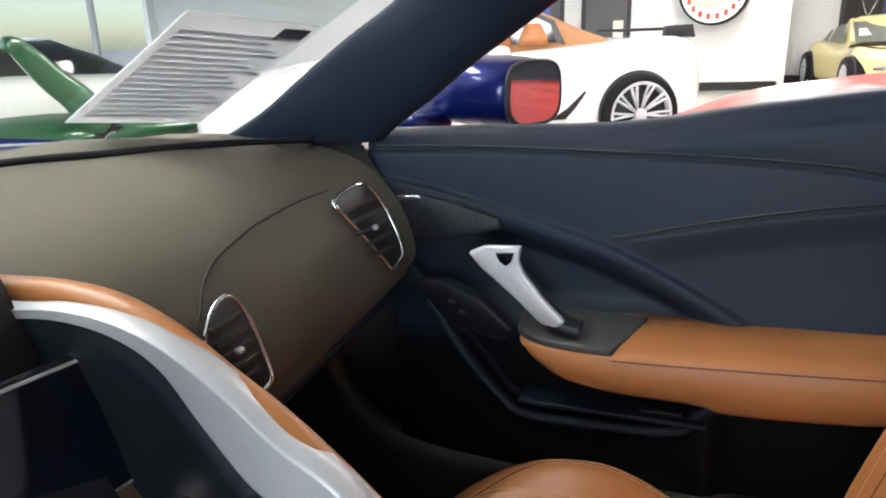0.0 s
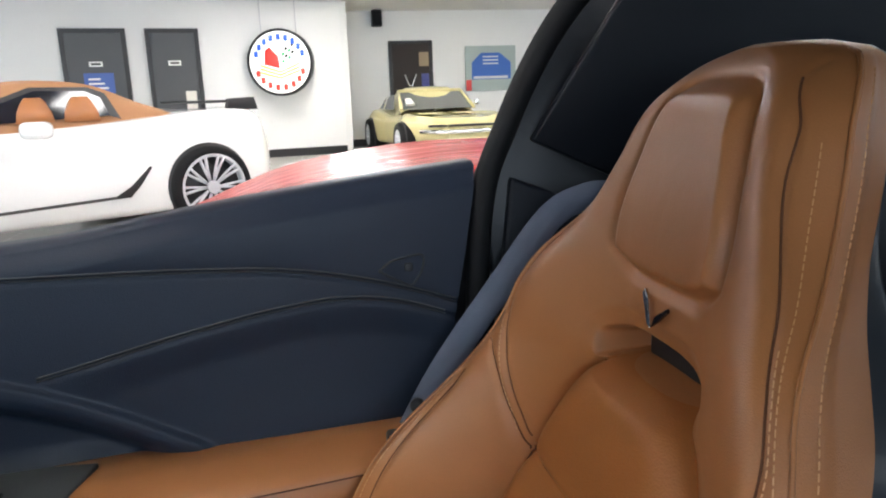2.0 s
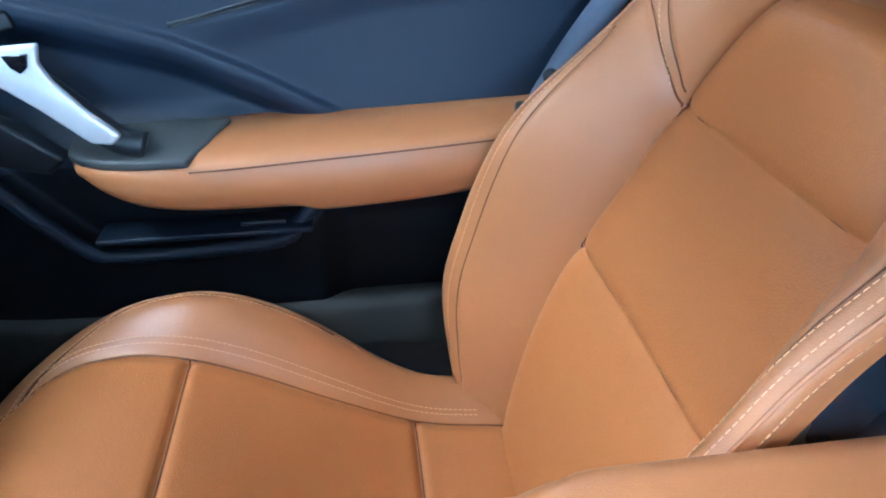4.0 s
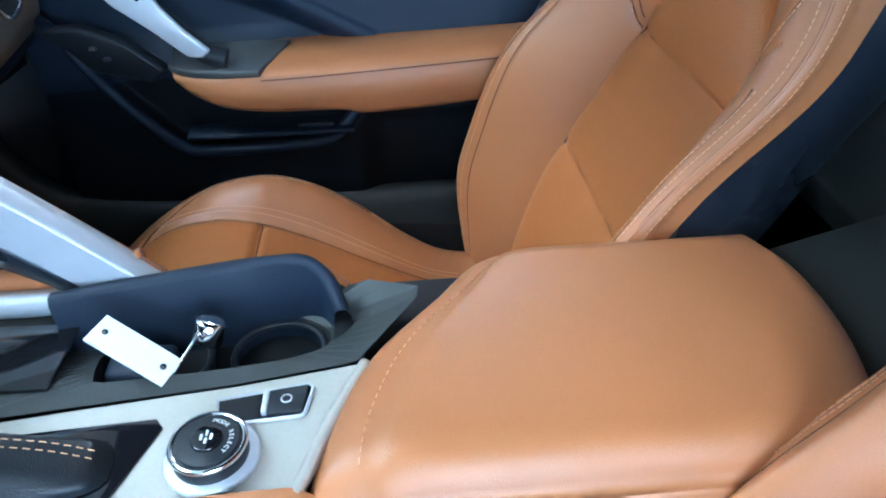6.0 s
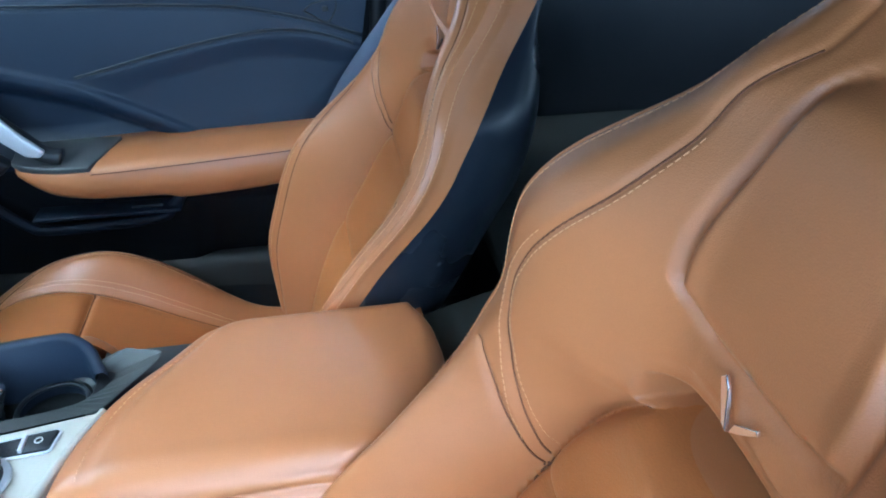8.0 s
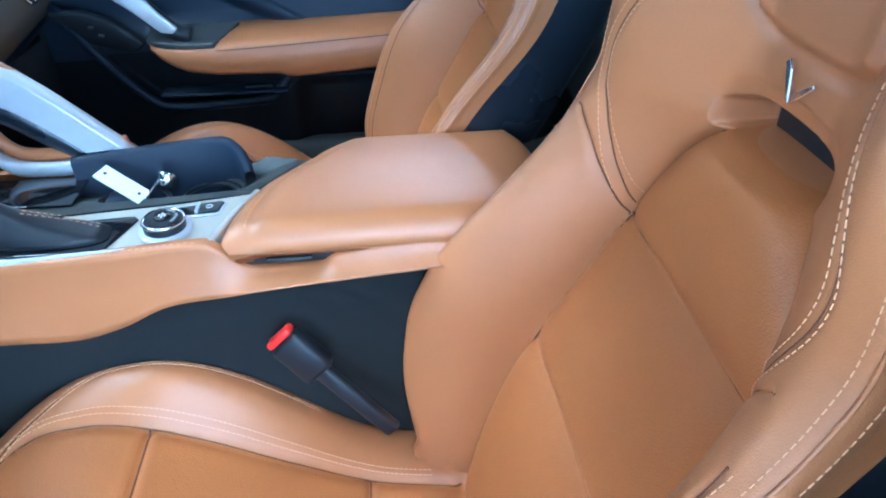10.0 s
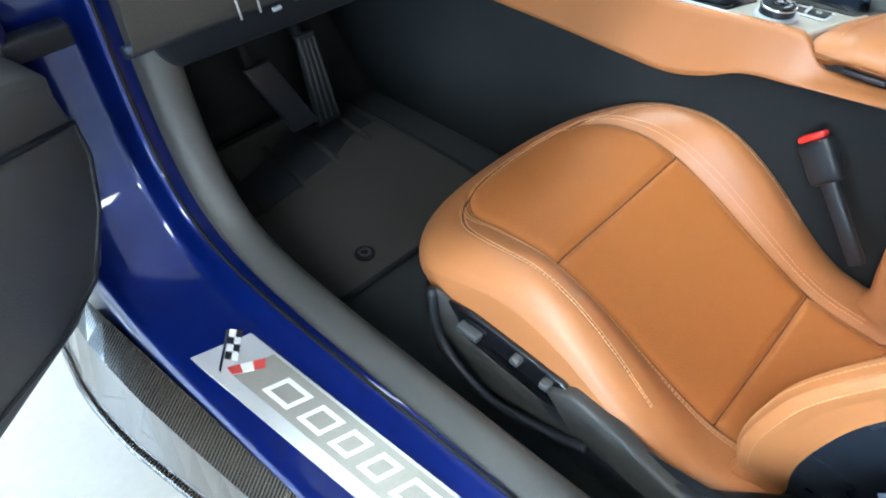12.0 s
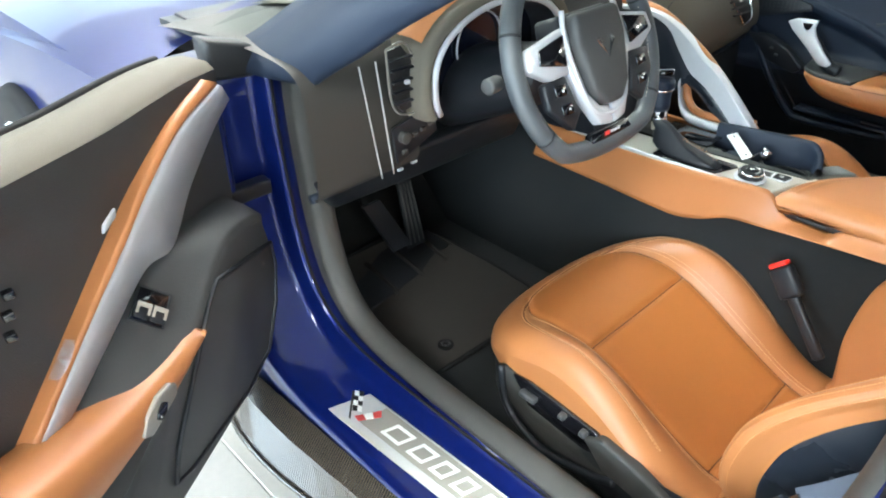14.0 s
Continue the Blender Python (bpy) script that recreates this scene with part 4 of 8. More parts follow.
# ---------------------------------------------------------------- car body around the cabin
def build_body():
    car = thing("car_body", "metallic blue sports car body with open driver door", "car", at=(XC, 0.2, 0.1))
    # floor pan, tunnel and firewall in carpet
    bm = rbox((XC, 0.19, 0.215), (1.42, 1.76, 0.03), 0.004)
    part("floor_carpet", bm, CARPET, car, "black carpet on the floor pan")
    prof = [(-0.085, 0.23), (-0.085, 0.40), (-0.088, 0.52), (-0.066, 0.588), (0.15, 0.588), (0.165, 0.52), (0.155, 0.40), (0.150, 0.23)]
    rings = [[(x + 0.0, y, z if y > -0.3 else z) for x, z in prof] for y in (1.0, 0.6, 0.3, 0.0, -0.3, -0.62)]
    part("tunnel_carpet", loft(rings), CARPET, car, "black carpet over the centre tunnel")
    part("firewall", prism([(-0.72, 0.92, 0.22), (0.80, 0.92, 0.22), (0.80, 1.02, 0.72), (-0.72, 1.02, 0.72)], (0, 0.04, 0)), CARPET, car, "dark carpeted firewall")
    part("toe_board", prism([(-0.70, 0.80, 0.228), (0.78, 0.80, 0.228), (0.78, 0.98, 0.42), (-0.70, 0.98, 0.42)], (0, 0.02, 0.02)), CARPET, car)
    for side in (-1, 1):
        part("kick_panel", prism([(XC + side * 0.735, 0.40, 0.22), (XC + side * 0.735, 0.43, 0.72), (XC + side * 0.735, 1.0, 0.80), (XC + side * 0.735, 1.0, 0.22)], (side * 0.03, 0, 0)) if side > 0 else
             prism([(XC - 0.72, 0.62, 0.22), (XC - 0.70, 0.615, 0.88), (XC - 0.70, 1.0, 0.88), (XC - 0.72, 1.0, 0.22)], (-0.03, 0, 0)), PLASTIC, car, "dark footwell side panel")
    # rear bulkhead and cargo floor behind the seats
    part("bulkhead", prism([(-0.72, -0.60, 0.22), (0.80, -0.60, 0.22), (0.80, -0.66, 0.60), (-0.72, -0.66, 0.60)], (0, -0.03, 0)), CARPET, car, "dark carpeted bulkhead behind the seats")
    part("cargo_floor", rbox((XC, -1.13, 0.60), (1.5, 1.17, 0.03), 0.004), CARGO_LIT, car, "carpeted cargo floor, lightened for hatch light")
    part("console_rear_carpet", prism([(-0.02, -0.40, 0.58), (0.17, -0.40, 0.58), (0.17, -0.66, 0.66), (-0.02, -0.66, 0.66)], (0, 0, 0.03), 0.006), CARGO_LIT, car)
    for side in (-1, 1):
        x = XC + side * 0.74
        part("quarter_trim", prism([(x, -0.47, 0.60), (x, -0.44, 0.955), (x, -0.52, 1.10), (x, -0.60, 1.19), (x, -1.5, 1.10), (x, -1.6, 0.60)], (side * 0.05, 0, 0), 0.006), PLASTIC, car, "dark quarter trim panel behind the door")
        # grey panel and shelf behind the seat belt
        part("belt_ledge", prism([(x - side * 0.012, -0.475, 0.955), (x - side * 0.03, -0.60, 0.905), (x - side * 0.03, -0.72, 0.88), (x - side * 0.012, -0.72, 0.60), (x - side * 0.012, -0.44, 0.60)], (side * 0.02, 0, 0), 0.006), LOWTRIM, car)
        part("quarter_glass_surround", prism([(x - side * 0.02, -0.50, 1.00), (x - side * 0.02, -0.64, 0.935), (x - side * 0.02, -1.2, 0.90), (x - side * 0.12, -1.2, 1.17), (x - side * 0.08, -0.60, 1.18)], (side * 0.015, 0, 0), 0.004), LOWTRIM, car, "black upper quarter trim")
        pts = spline([(x + side * 0.0, -0.425, 0.60), (x + side * 0.002, -0.438, 0.90), (x - side * 0.005, -0.472, 1.02), (x - side * 0.03, -0.53, 1.14), (x - side * 0.10, -0.60, 1.235)], 30)
        part("door_seal", tube(pts, 0.016, 8), RUBBER, car, "black rubber door seal")
        back = 0.0 if side > 0 else -0.24
        part("door_jamb", prism([(x + side * 0.01, -0.30 + back, 0.24), (x + side * 0.015, -0.36 + back, 0.90), (x + side * 0.01, -0.52 + back, 0.96), (x + side * 0.01, -0.62 + back, 0.24)], (side * 0.06, 0, 0)), RUBBER, car, "black door jamb")
    # roof
    rows = []
    for i in range(17):
        y = 0.16 - 1.75 * i / 16
        rows.append([(XC + 0.58 * s, y, 1.275 - 0.03 * abs(s) ** 2.5 - 0.06 * (i / 16) ** 2 - 0.03 * (1 - i / 16) ** 6) for s in [k / 10 - 1 for k in range(21)]])
    part("hatch_glass", quads([[(x, y, z - 0.01) for x, y, z in r] for r in rows[9:]])[0], DARKGLASS, car, "tinted rear hatch glass")
    rows = rows[:10]
    under = [[(x, y, z - 0.035) for x, y, z in r] for r in rows]
    bm, vs = quads(rows)
    bm, _ = quads(under, False, bm)
    part("roof_skin", bm, BLUE, car, "metallic blue roof")
    bm, _ = quads([[(x, y, z - 0.04) for x, y, z in r] for r in rows])
    part("headliner", bm, LOWTRIM, car, "black headliner")
    # front pillars with trim
    for side in (-1, 1):
        rings = []
        for x, fy, fz, ry, rz_ in ((0.745, 0.76, 0.868, 0.46, 0.880), (0.735, 0.70, 0.893, 0.425, 0.905), (0.72, 0.625, 0.930, 0.370, 0.940), (0.70, 0.536, 0.985, 0.298, 0.990), (0.68, 0.450, 1.035, 0.228, 1.033),
                                   (0.66, 0.372, 1.076, 0.173, 1.067), (0.61, 0.22, 1.165, 0.05, 1.145), (0.565, 0.13, 1.232, -0.03, 1.222)):
            m = lambda d: XC + side * (x - XC + d)
            my, mz = (fy + ry) / 2, (fz + rz_) / 2
            rings.append([Vector(p) for p in ((m(0.03), fy + 0.004, fz), (m(0.0), fy, fz), (m(-0.014), fy * 0.75 + ry * 0.25, fz * 0.75 + rz_ * 0.25 + 0.004), (m(-0.018), my, mz + 0.004), (m(-0.012), fy * 0.2 + ry * 0.8, fz * 0.2 + rz_ * 0.8),
                                              (m(0.006), ry, rz_), (m(0.03), ry + 0.006, rz_), (m(0.055), my, mz))])
        cols = [spline([q[i] for q in rings], 30) for i in range(8)]
        rings = [spline([*[c[k] for c in cols], cols[0][k]], 24)[:-1] for k in range(31)]
        part("front_pillar_trim", loft(rings), SOFT, car, "black trimmed windscreen pillar")
    # windscreen
    rows = []
    for i in range(9):
        k = i / 8
        rows.append([(XC + s * (0.74 - 0.17 * k), 0.93 - 0.72 * k - 0.10 * s * s * (1 - 0.4 * k), 0.895 + 0.335 * k - 0.015 * s * s) for s in [j / 8 - 1 for j in range(17)]])
    bm, _ = quads(rows)
    part("windscreen", bm, SCREENGLASS, car, "clear windscreen")
    # bonnet, wings and scuttle outside
    rows = []
    for i in range(13):
        k = i / 12
        y = 0.98 + 1.25 * k
        rows.append([(XC + 0.93 * s, y - 0.25 * abs(s) ** 3, 0.885 - 0.13 * k ** 1.6 - 0.04 * abs(s) ** 4 + 0.03 * bump1(abs(s) - 0.82, 0.2) * k) for s in [j / 12 - 1 for j in range(25)]])
    bm, _ = quads(rows)
    part("bonnet", bm, BLUE, car, "metallic blue bonnet")
    part("scuttle", prism([(-0.66, 0.90, 0.86), (0.72, 0.90, 0.86), (0.72, 1.02, 0.868), (-0.66, 1.02, 0.868)], (0, 0, 0.012), 0.004), PLASTIC, car, "black scuttle panel under the windscreen")
    for side in (-1, 1):
        x = XC + side * 0.93
        rows = []
        for i in range(15):
            z = 0.12 + (0.84 - 0.12) * i / 14
            rows.append([(x - side * (0.05 * (1 - math.sin(math.pi * min(1, max(0, (z - 0.1) / 0.8))) ** 0.5)), 0.70 + 1.6 * j / 20, z) for j in range(21)])
        bm, _ = quads(rows)
        part("front_wing", bm, BLUE, car, "metallic blue front wing")
        part("wing_gill", prism([(x + side * 0.002, 0.78, 0.76), (x + side * 0.002, 0.90, 0.80), (x + side * 0.002, 0.93, 0.74), (x + side * 0.002, 0.82, 0.64)], (side * 0.006, 0, 0), 0.002), BLACKTRIM, car, "black air gill in the wing")
        x = XC + side * 0.93
        rows = []
        for i in range(15):
            z = 0.12 + (1.0 - 0.12) * i / 14
            rows.append([(x - side * 0.10 * (i / 14) ** 2, -0.50 - 1.5 * j / 20, z) for j in range(21)])
        bm, _ = quads(rows)
        part("rear_wing", bm, BLUE, car, "metallic blue rear wing")
    # nose, tail and wheels
    rows = []
    for i in range(9):
        k = i / 8
        rows.append([(XC + 0.93 * s * (1 - 0.06 * k), 2.23 - 0.25 * abs(s) ** 3 + 0.14 * math.sin(k * math.pi * 0.7), 0.755 - 0.04 * abs(s) ** 4 + 0.03 * bump1(abs(s) - 0.82, 0.2) - 0.62 * k) for s in [j / 12 - 1 for j in range(25)]])
    part("front_bumper", quads(rows)[0], BLUE, car, "metallic blue front bumper")
    rows = []
    for i in range(9):
        k = i / 8
        rows.append([(XC + 0.93 * s, -0.50 - 1.60 * k - 0.02 * abs(s), 1.0 - 0.10 * k * k + 0.20 * (1 - k) * (1 - abs(s) ** 1.6) - 0.14 * abs(s) ** 6) for s in [j / 12 - 1 for j in range(25)]])
    part("rear_deck", quads([[p for p in r] for r in rows[6:]])[0], BLUE, car, "metallic blue rear deck")
    part("rear_bumper", prism([(-0.90, -2.02, 0.16), (0.96, -2.02, 0.16), (0.94, -2.02, 0.90), (-0.88, -2.02, 0.90)], (0, -0.05, 0), 0.02), BLUE, car, "metallic blue rear bumper")
    for yy in (1.45, -1.26):
        for side in (-1, 1):
            part("wheel", disc((XC + side * 0.83, yy, 0.335), 0.335, 0.26, (1, 0, 0), 40, 0.03), RUBBER, car, "black tyre")
            part("wheel_rim", disc((XC + side * 0.955, yy, 0.335), 0.245, 0.02, (1, 0, 0), 36, 0.006), SILVER, car, "dark silver rim")
    # sills: grey trim, blue painted step, plate, carbon skirt
    for side in (-1, 1):
        m = lambda d: XC + side * d
        prof = [(0.680, 0.22), (0.678, 0.34), (0.684, 0.378), (0.702, 0.388), (0.728, 0.378), (0.734, 0.352), (0.734, 0.22)]
        path = [(-0.62, 0.0, 0.0), (-0.45, 0.0, 0.0), (-0.2, 0.0, 0.0), (0.1, -0.004, 0.0), (0.3, -0.008, 0.004), (0.42, -0.012, 0.02), (0.50, -0.016, 0.06), (0.555, -0.02, 0.13), (0.585, -0.022, 0.22), (0.60, -0.022, 0.33), (0.605, -0.02, 0.45), (0.605, -0.02, 0.55)]
        if side < 0:
            path = [(-0.455, 0.0, 0.52), (-0.45, 0.0, 0.40), (-0.435, 0.0, 0.27), (-0.405, 0.0, 0.17), (-0.36, 0.0, 0.09), (-0.30, 0.0, 0.035), (-0.22, 0.0, 0.006), (-0.12, 0.0, 0.0)] + path[3:]
        rings = []
        for i, (y, dx, dz) in enumerate(path):
            a = path[max(0, i - 1)]
            b = path[min(len(path) - 1, i + 1)]
            th = math.atan2(b[2] - a[2], b[0] - a[0])
            up = Vector((0, -math.sin(th), math.cos(th)))
            rings.append([Vector((m(d + dx), y, 0.33 + dz)) + up * (z - 0.33) for d, z in prof])
        rings = [list(r) for r in zip(*[spline([r[i] for r in rings], 60) for i in range(len(prof))])]
        rings = [spline([*r, r[0]], 21)[:-1] for r in rings]
        part("sill_trim", loft(rings), GREYTRIM, car, "grey sill and pillar trim")
        prof = [(0.705, 0.20), (0.705, 0.362), (0.742, 0.373), (0.752, 0.366), (0.758, 0.345), (0.772, 0.338), (0.86, 0.336), (0.874, 0.328), (0.880, 0.30), (0.884, 0.20)]
        rings = []
        for i, (y, dx, dz) in enumerate(path):
            a = path[max(0, i - 1)]
            b = path[min(len(path) - 1, i + 1)]
            th = math.atan2(b[2] - a[2], b[0] - a[0])
            up = Vector((0, -math.sin(th), math.cos(th)))
            rings.append([Vector((m(d + dx + 0.028 * (y - 0.1) * 1.0), y + 0.018 * sstep(0.3, 0.6, y), 0.33 + dz)) + up * (z - 0.33) for d, z in prof])
        rings = [list(r) for r in zip(*[spline([r[i] for r in rings], 60) for i in range(len(prof))])]
        part("painted_sill", loft(rings), BLUE, car, "glossy blue painted sill and door jamb")
        part("jamb_seal", tube([(r[2][0], r[2][1], r[2][2] + 0.0005) for r in rings], 0.0028, 7), RUBBER, car, "rubber seal along the door opening")
        part("hinge_pillar", prism([(m(0.75), 0.60, 0.30), (m(0.875), 0.625, 0.30), (m(0.875), 0.655, 0.84), (m(0.74), 0.63, 0.88)], (0, 0.06, 0), 0.006), BLUE, car, "glossy blue hinge pillar")
        # carbon side skirt
        rings = []
        for y in [0.62 - 1.5 * i / 30 for i in range(31)]:
            o = lerp_table([(-0.9, 0.90), (-0.015, 0.893), (0.11, 0.908), (0.25, 0.930), (0.387, 0.948), (0.5, 0.948), (0.62, 0.925)], y)
            rings.append([(m(0.872 + 0.03 * (y - 0.1)), y, 0.318), (m(0.872 + (o - 0.872) * 0.5 + 0.01), y, 0.29), (m(o), y, 0.235), (m(o + 0.006), y, 0.222), (m(o), y, 0.212), (m(0.875), y, 0.205)])
        part("side_skirt", loft([[Vector(p) for p in r] for r in rings]), CARBON, car, "glossy carbon fibre side skirt", smooth=False)
        part("skirt_edge", tube([(r[3][0], r[3][1], r[3][2]) for r in rings], 0.007, 6), CARBON, car)
        part("rocker", prism([(m(0.88), 0.65, 0.21), (m(0.88), -0.9, 0.21), (m(0.88), -0.9, 0.12), (m(0.88), 0.65, 0.12)], (-side * 0.05, 0, 0)), RUBBER, car)
    return car


build_body()


# ---------------------------------------------------------------- centre console
TRAYM = mat("dark_grey_tray", (0.040, 0.043, 0.041), 0.5, grain=900, bump=0.2, var=0.1)


def build_console():
    con = thing("centre_console", "tan leather and aluminium centre console between the seats", "console", at=(XC, 0.0, 0.45))
    # leather flanks, top edge to the plate, scalloped lower edge
    for side, xt, xb in ((-1, -0.086, -0.106), (1, 0.158, 0.178)):
        low = table([(0.50, 0.562), (0.298, 0.557), (0.20, 0.553), (0.117, 0.554), (0.07, 0.568), (0.028, 0.588), (-0.05, 0.599), (-0.268, 0.618), (-0.42, 0.630)])
        up = table([(0.50, 0.637), (0.216, 0.642), (0.05, 0.652), (-0.015, 0.656), (-0.032, 0.655), (-0.044, 0.646), (-0.058, 0.630), (-0.085, 0.616), (-0.12, 0.614), (-0.150, 0.616), (-0.166, 0.628), (-0.185, 0.632), (-0.42, 0.634)])
        rows = []
        for j in range(185):
            y = 0.50 - 0.92 * j / 184
            lo, hi = low(y), up(y)
            dip = sstep(-0.06, -0.09, y) * sstep(-0.172, -0.15, y)
            row = []
            for i in range(11):
                k = i / 10
                z = lo + (hi - lo) * k
                x = xb + (xt - xb) * (1 - (1 - k) ** 1.6) - side * 0.006 * dip * k
                row.append((x, y, z))
            row.append((xt - side * (0.003 + 0.006 * dip), y, hi + 0.002))
            row.append((xt - side * (0.014 + 0.006 * dip), y, hi + 0.0015))
            row.insert(0, (xb - side * 0.02, y, lo + 0.002))
            rows.append(row)
        bm, _ = quads(rows)
        part("console_flank", bm, LEATHER, con, "tan leather console side")
        if side > 0:
            continue
        bm = bmesh.new()
        stitches([(xt - side * 0.004, 0.48 - 0.5 * i / 60, up(0.48 - 0.5 * i / 60) + 0.0026) for i in range(61)], (0, 0, 1), bm, 0.004, 0.0035, 0.0004)
        part("flank_stitching", bm, STITCH, con, "pale thread", kind="stuff", smooth=False)
    # aluminium plate
    top = [(-0.083, 0.42), (-0.084, 0.2), (-0.080, 0.09), (-0.074, -0.02), (-0.069, -0.034), (-0.02, -0.052), (0.030, -0.072), (0.036, -0.066), (0.022, 0.02), (0.012, 0.12), (0.004, 0.2), (0.0, 0.42)]
    plate = part("shifter_plate", prism([(x, y, 0.650 - 0.02 * max(0, y - 0.1)) for x, y in top], (0, 0, -0.012), 0.002), CHAMP, con, "satin champagne aluminium shifter plate", smooth=False)
    # rounded rear lip of the plate
    ln = spline([(-0.078, -0.030, 0.652), (-0.02, -0.050, 0.653), (0.033, -0.073, 0.653)], 20)
    part("plate_lip", tube(ln, 0.0045, 8), CHAMP, plate)
    ln = [Vector((p.x, p.y, 0.651 - 0.02 * max(0, p.y - 0.1))) for p in spline([(-0.081, 0.40, 0), (-0.082, 0.2, 0), (-0.078, 0.09, 0), (-0.072, -0.02, 0)], 30)]
    part("plate_edge", tube(ln, 0.0025, 6), SILVER, plate)
    # shifter well, boot, lever
    zz = 0.6515
    well = part("shifter_well", prism([(-0.074, 0.215, zz), (-0.078, 0.092, zz), (-0.070, 0.082, zz), (-0.012, 0.060, zz), (-0.004, 0.066, zz), (-0.012, 0.215, zz)], (0, 0, -0.004), 0.001), GLOSSBLACK, con, "glossy black shifter surround")
    rings = []
    for k, (f, z) in enumerate(((1.0, 0.653), (0.97, 0.659), (0.86, 0.666), (0.66, 0.676), (0.42, 0.694), (0.3, 0.71))):
        ring = []
        for i in range(28):
            a = 2 * math.pi * i / 28
            c, s = math.cos(a), math.sin(a)
            fold = 1 + 0.05 * math.sin(6 * a + k) * (0.3 if k in (0, 5) else 1)
            ring.append((-0.042 + 0.026 * f * fold * math.copysign(abs(c) ** 0.6, c) + 0.0 * k, 0.145 + 0.016 * k * 1.0 + 0.062 * f * fold * math.copysign(abs(s) ** 0.7, s), z))
        rings.append(ring)
    part("shifter_boot", loft(rings), PLASTIC, con, "folded black leather shifter boot")
    bm = bmesh.new()
    for off in (-0.003, 0.003):
        stitches(spline([(-0.042 + off, 0.085, 0.662), (-0.040 + off, 0.12, 0.674), (-0.042 + off, 0.17, 0.688)], 20), (0, 0, 1), bm, 0.004, 0.003, 0.0004)
    part("boot_stitching", bm, STITCH, con, "pale thread", kind="stuff", smooth=False)
    lever = thing("gear_lever", "black gear lever with chrome collar", "gear lever", at=(-0.03, 0.235, 0.69))
    part("lever_shaft", tube([(-0.034, 0.232, 0.685), (-0.022, 0.244, 0.725)], 0.016, 14), CHROME, lever, "chrome collar")
    part("lever_grip", tube(spline([(-0.024, 0.242, 0.72), (-0.014, 0.252, 0.752), (-0.008, 0.256, 0.785)], 8), [0.017, 0.02, 0.021, 0.021, 0.022, 0.024, 0.027, 0.028, 0.022], 16), SOFT, lever, "black leather grip")
    part("lever_ring", tube([(-0.012 + 0.024 * math.cos(a), 0.254 + 0.024 * math.sin(a), 0.764) for a in [i * math.pi / 10 for i in range(20)]], 0.003, 6, True), CHROME, lever)
    part("lever_top", disc((-0.007, 0.257, 0.797), 0.022, 0.012, (0.1, 0.1, 1), 24, 0.004), GLOSSBLACK, lever)
    # mode knob
    kx, ky = -0.041, 0.022
    knob = thing("mode_knob", "round black drive mode knob with silver ring", "knob", at=(kx, ky, 0.652))
    part("knob_seat", disc((kx, ky, 0.6535), 0.030, 0.005, seg=40, bevel=0.0015), SILVER, knob, "satin silver seat ring")
    part("knob_body", disc((kx, ky, 0.660), 0.0235, 0.014, seg=40, bevel=0.002), PLASTIC, knob)
    part("knob_ring", tube([(kx + 0.0225 * math.cos(a), ky + 0.0225 * math.sin(a), 0.6665) for a in [i * math.pi / 20 for i in range(40)]], 0.0022, 6, True), CHROME, knob, "chrome ring")
    part("knob_face", disc((kx, ky, 0.668), 0.020, 0.003, seg=36, bevel=0.0008), PLASTIC, knob)
    part("knob_button", disc((kx, ky, 0.6702), 0.010, 0.003, seg=30, bevel=0.0008), GLOSSBLACK, knob, "centre button")
    turn = Matrix.Translation((kx, ky, 0.6698)) @ Matrix.Rotation(radians(-100), 4, "Z")
    for i, ch in enumerate("MODE SELECT"):
        a = radians(150 - 12 * i - 60)
        letters("knob_letter", ch, 0.004, turn @ Matrix.Translation((0.0148 * math.cos(a), 0.0148 * math.sin(a), 0)) @ Matrix.Rotation(a - math.pi / 2, 4, "Z"), WHITEPL, knob, 0.0002) if ch != " " else None
    bm = bmesh.new()
    for dx, dy in ((-0.003, 0), (0.003, 0), (0, 0.003), (0, -0.003)):
        rbox((kx + dx, ky + dy, 0.672), (0.004, 0.0014, 0.0006), 0, None, bm)
    part("knob_mark", bm, WHITEPL, knob, smooth=False)
    # parking brake switch
    pb = [(0.007, 0.027), (0.0165, -0.034), (0.013, -0.037), (-0.009, -0.033), (-0.012, -0.030), (-0.0155, 0.024)]
    sw = part("parking_brake_switch", prism([(x, y, 0.6525) for x, y in pb], (0, 0, -0.008), 0.001), GLOSSBLACK, con, "glossy black parking brake switch", smooth=False)
    part("brake_paddle", rbox((0.0005, -0.006, 0.6545), (0.021, 0.004, 0.005), 0.0012), SILVER, sw, "silver paddle")
    part("brake_tab", prism([(0.011, -0.008, 0.6548), (0.0145, -0.034, 0.6548), (-0.009, -0.031, 0.6548), (-0.011, -0.008, 0.6548)], (0, 0, -0.003), 0.0008), PLASTIC, sw)
    part("brake_symbol", tube([(0.002 + 0.0035 * math.cos(a), -0.020 + 0.0035 * math.sin(a), 0.6552) for a in [i * math.pi / 8 for i in range(16)]], 0.0006, 4, True), WHITEPL, sw)
    part("brake_rim", tube([(x, y, 0.652) for x, y in pb], 0.0016, 5, True), SILVER, sw)
    # black tray on the passenger side with a cup holder
    tz = 0.6505
    outer = [(0.0, 0.42), (0.005, 0.2), (0.013, 0.12), (0.023, 0.02), (0.037, -0.066), (0.12, -0.122), (0.15, -0.03), (0.15, 0.16), (0.15, 0.42)]
    hole = spline([(0.034, 0.12, tz), (0.040, 0.03, tz), (0.052, -0.022, tz), (0.075, -0.042, tz), (0.100, -0.040, tz), (0.120, -0.015, tz), (0.126, 0.04, tz), (0.126, 0.13, tz), (0.08, 0.135, tz)], 40)
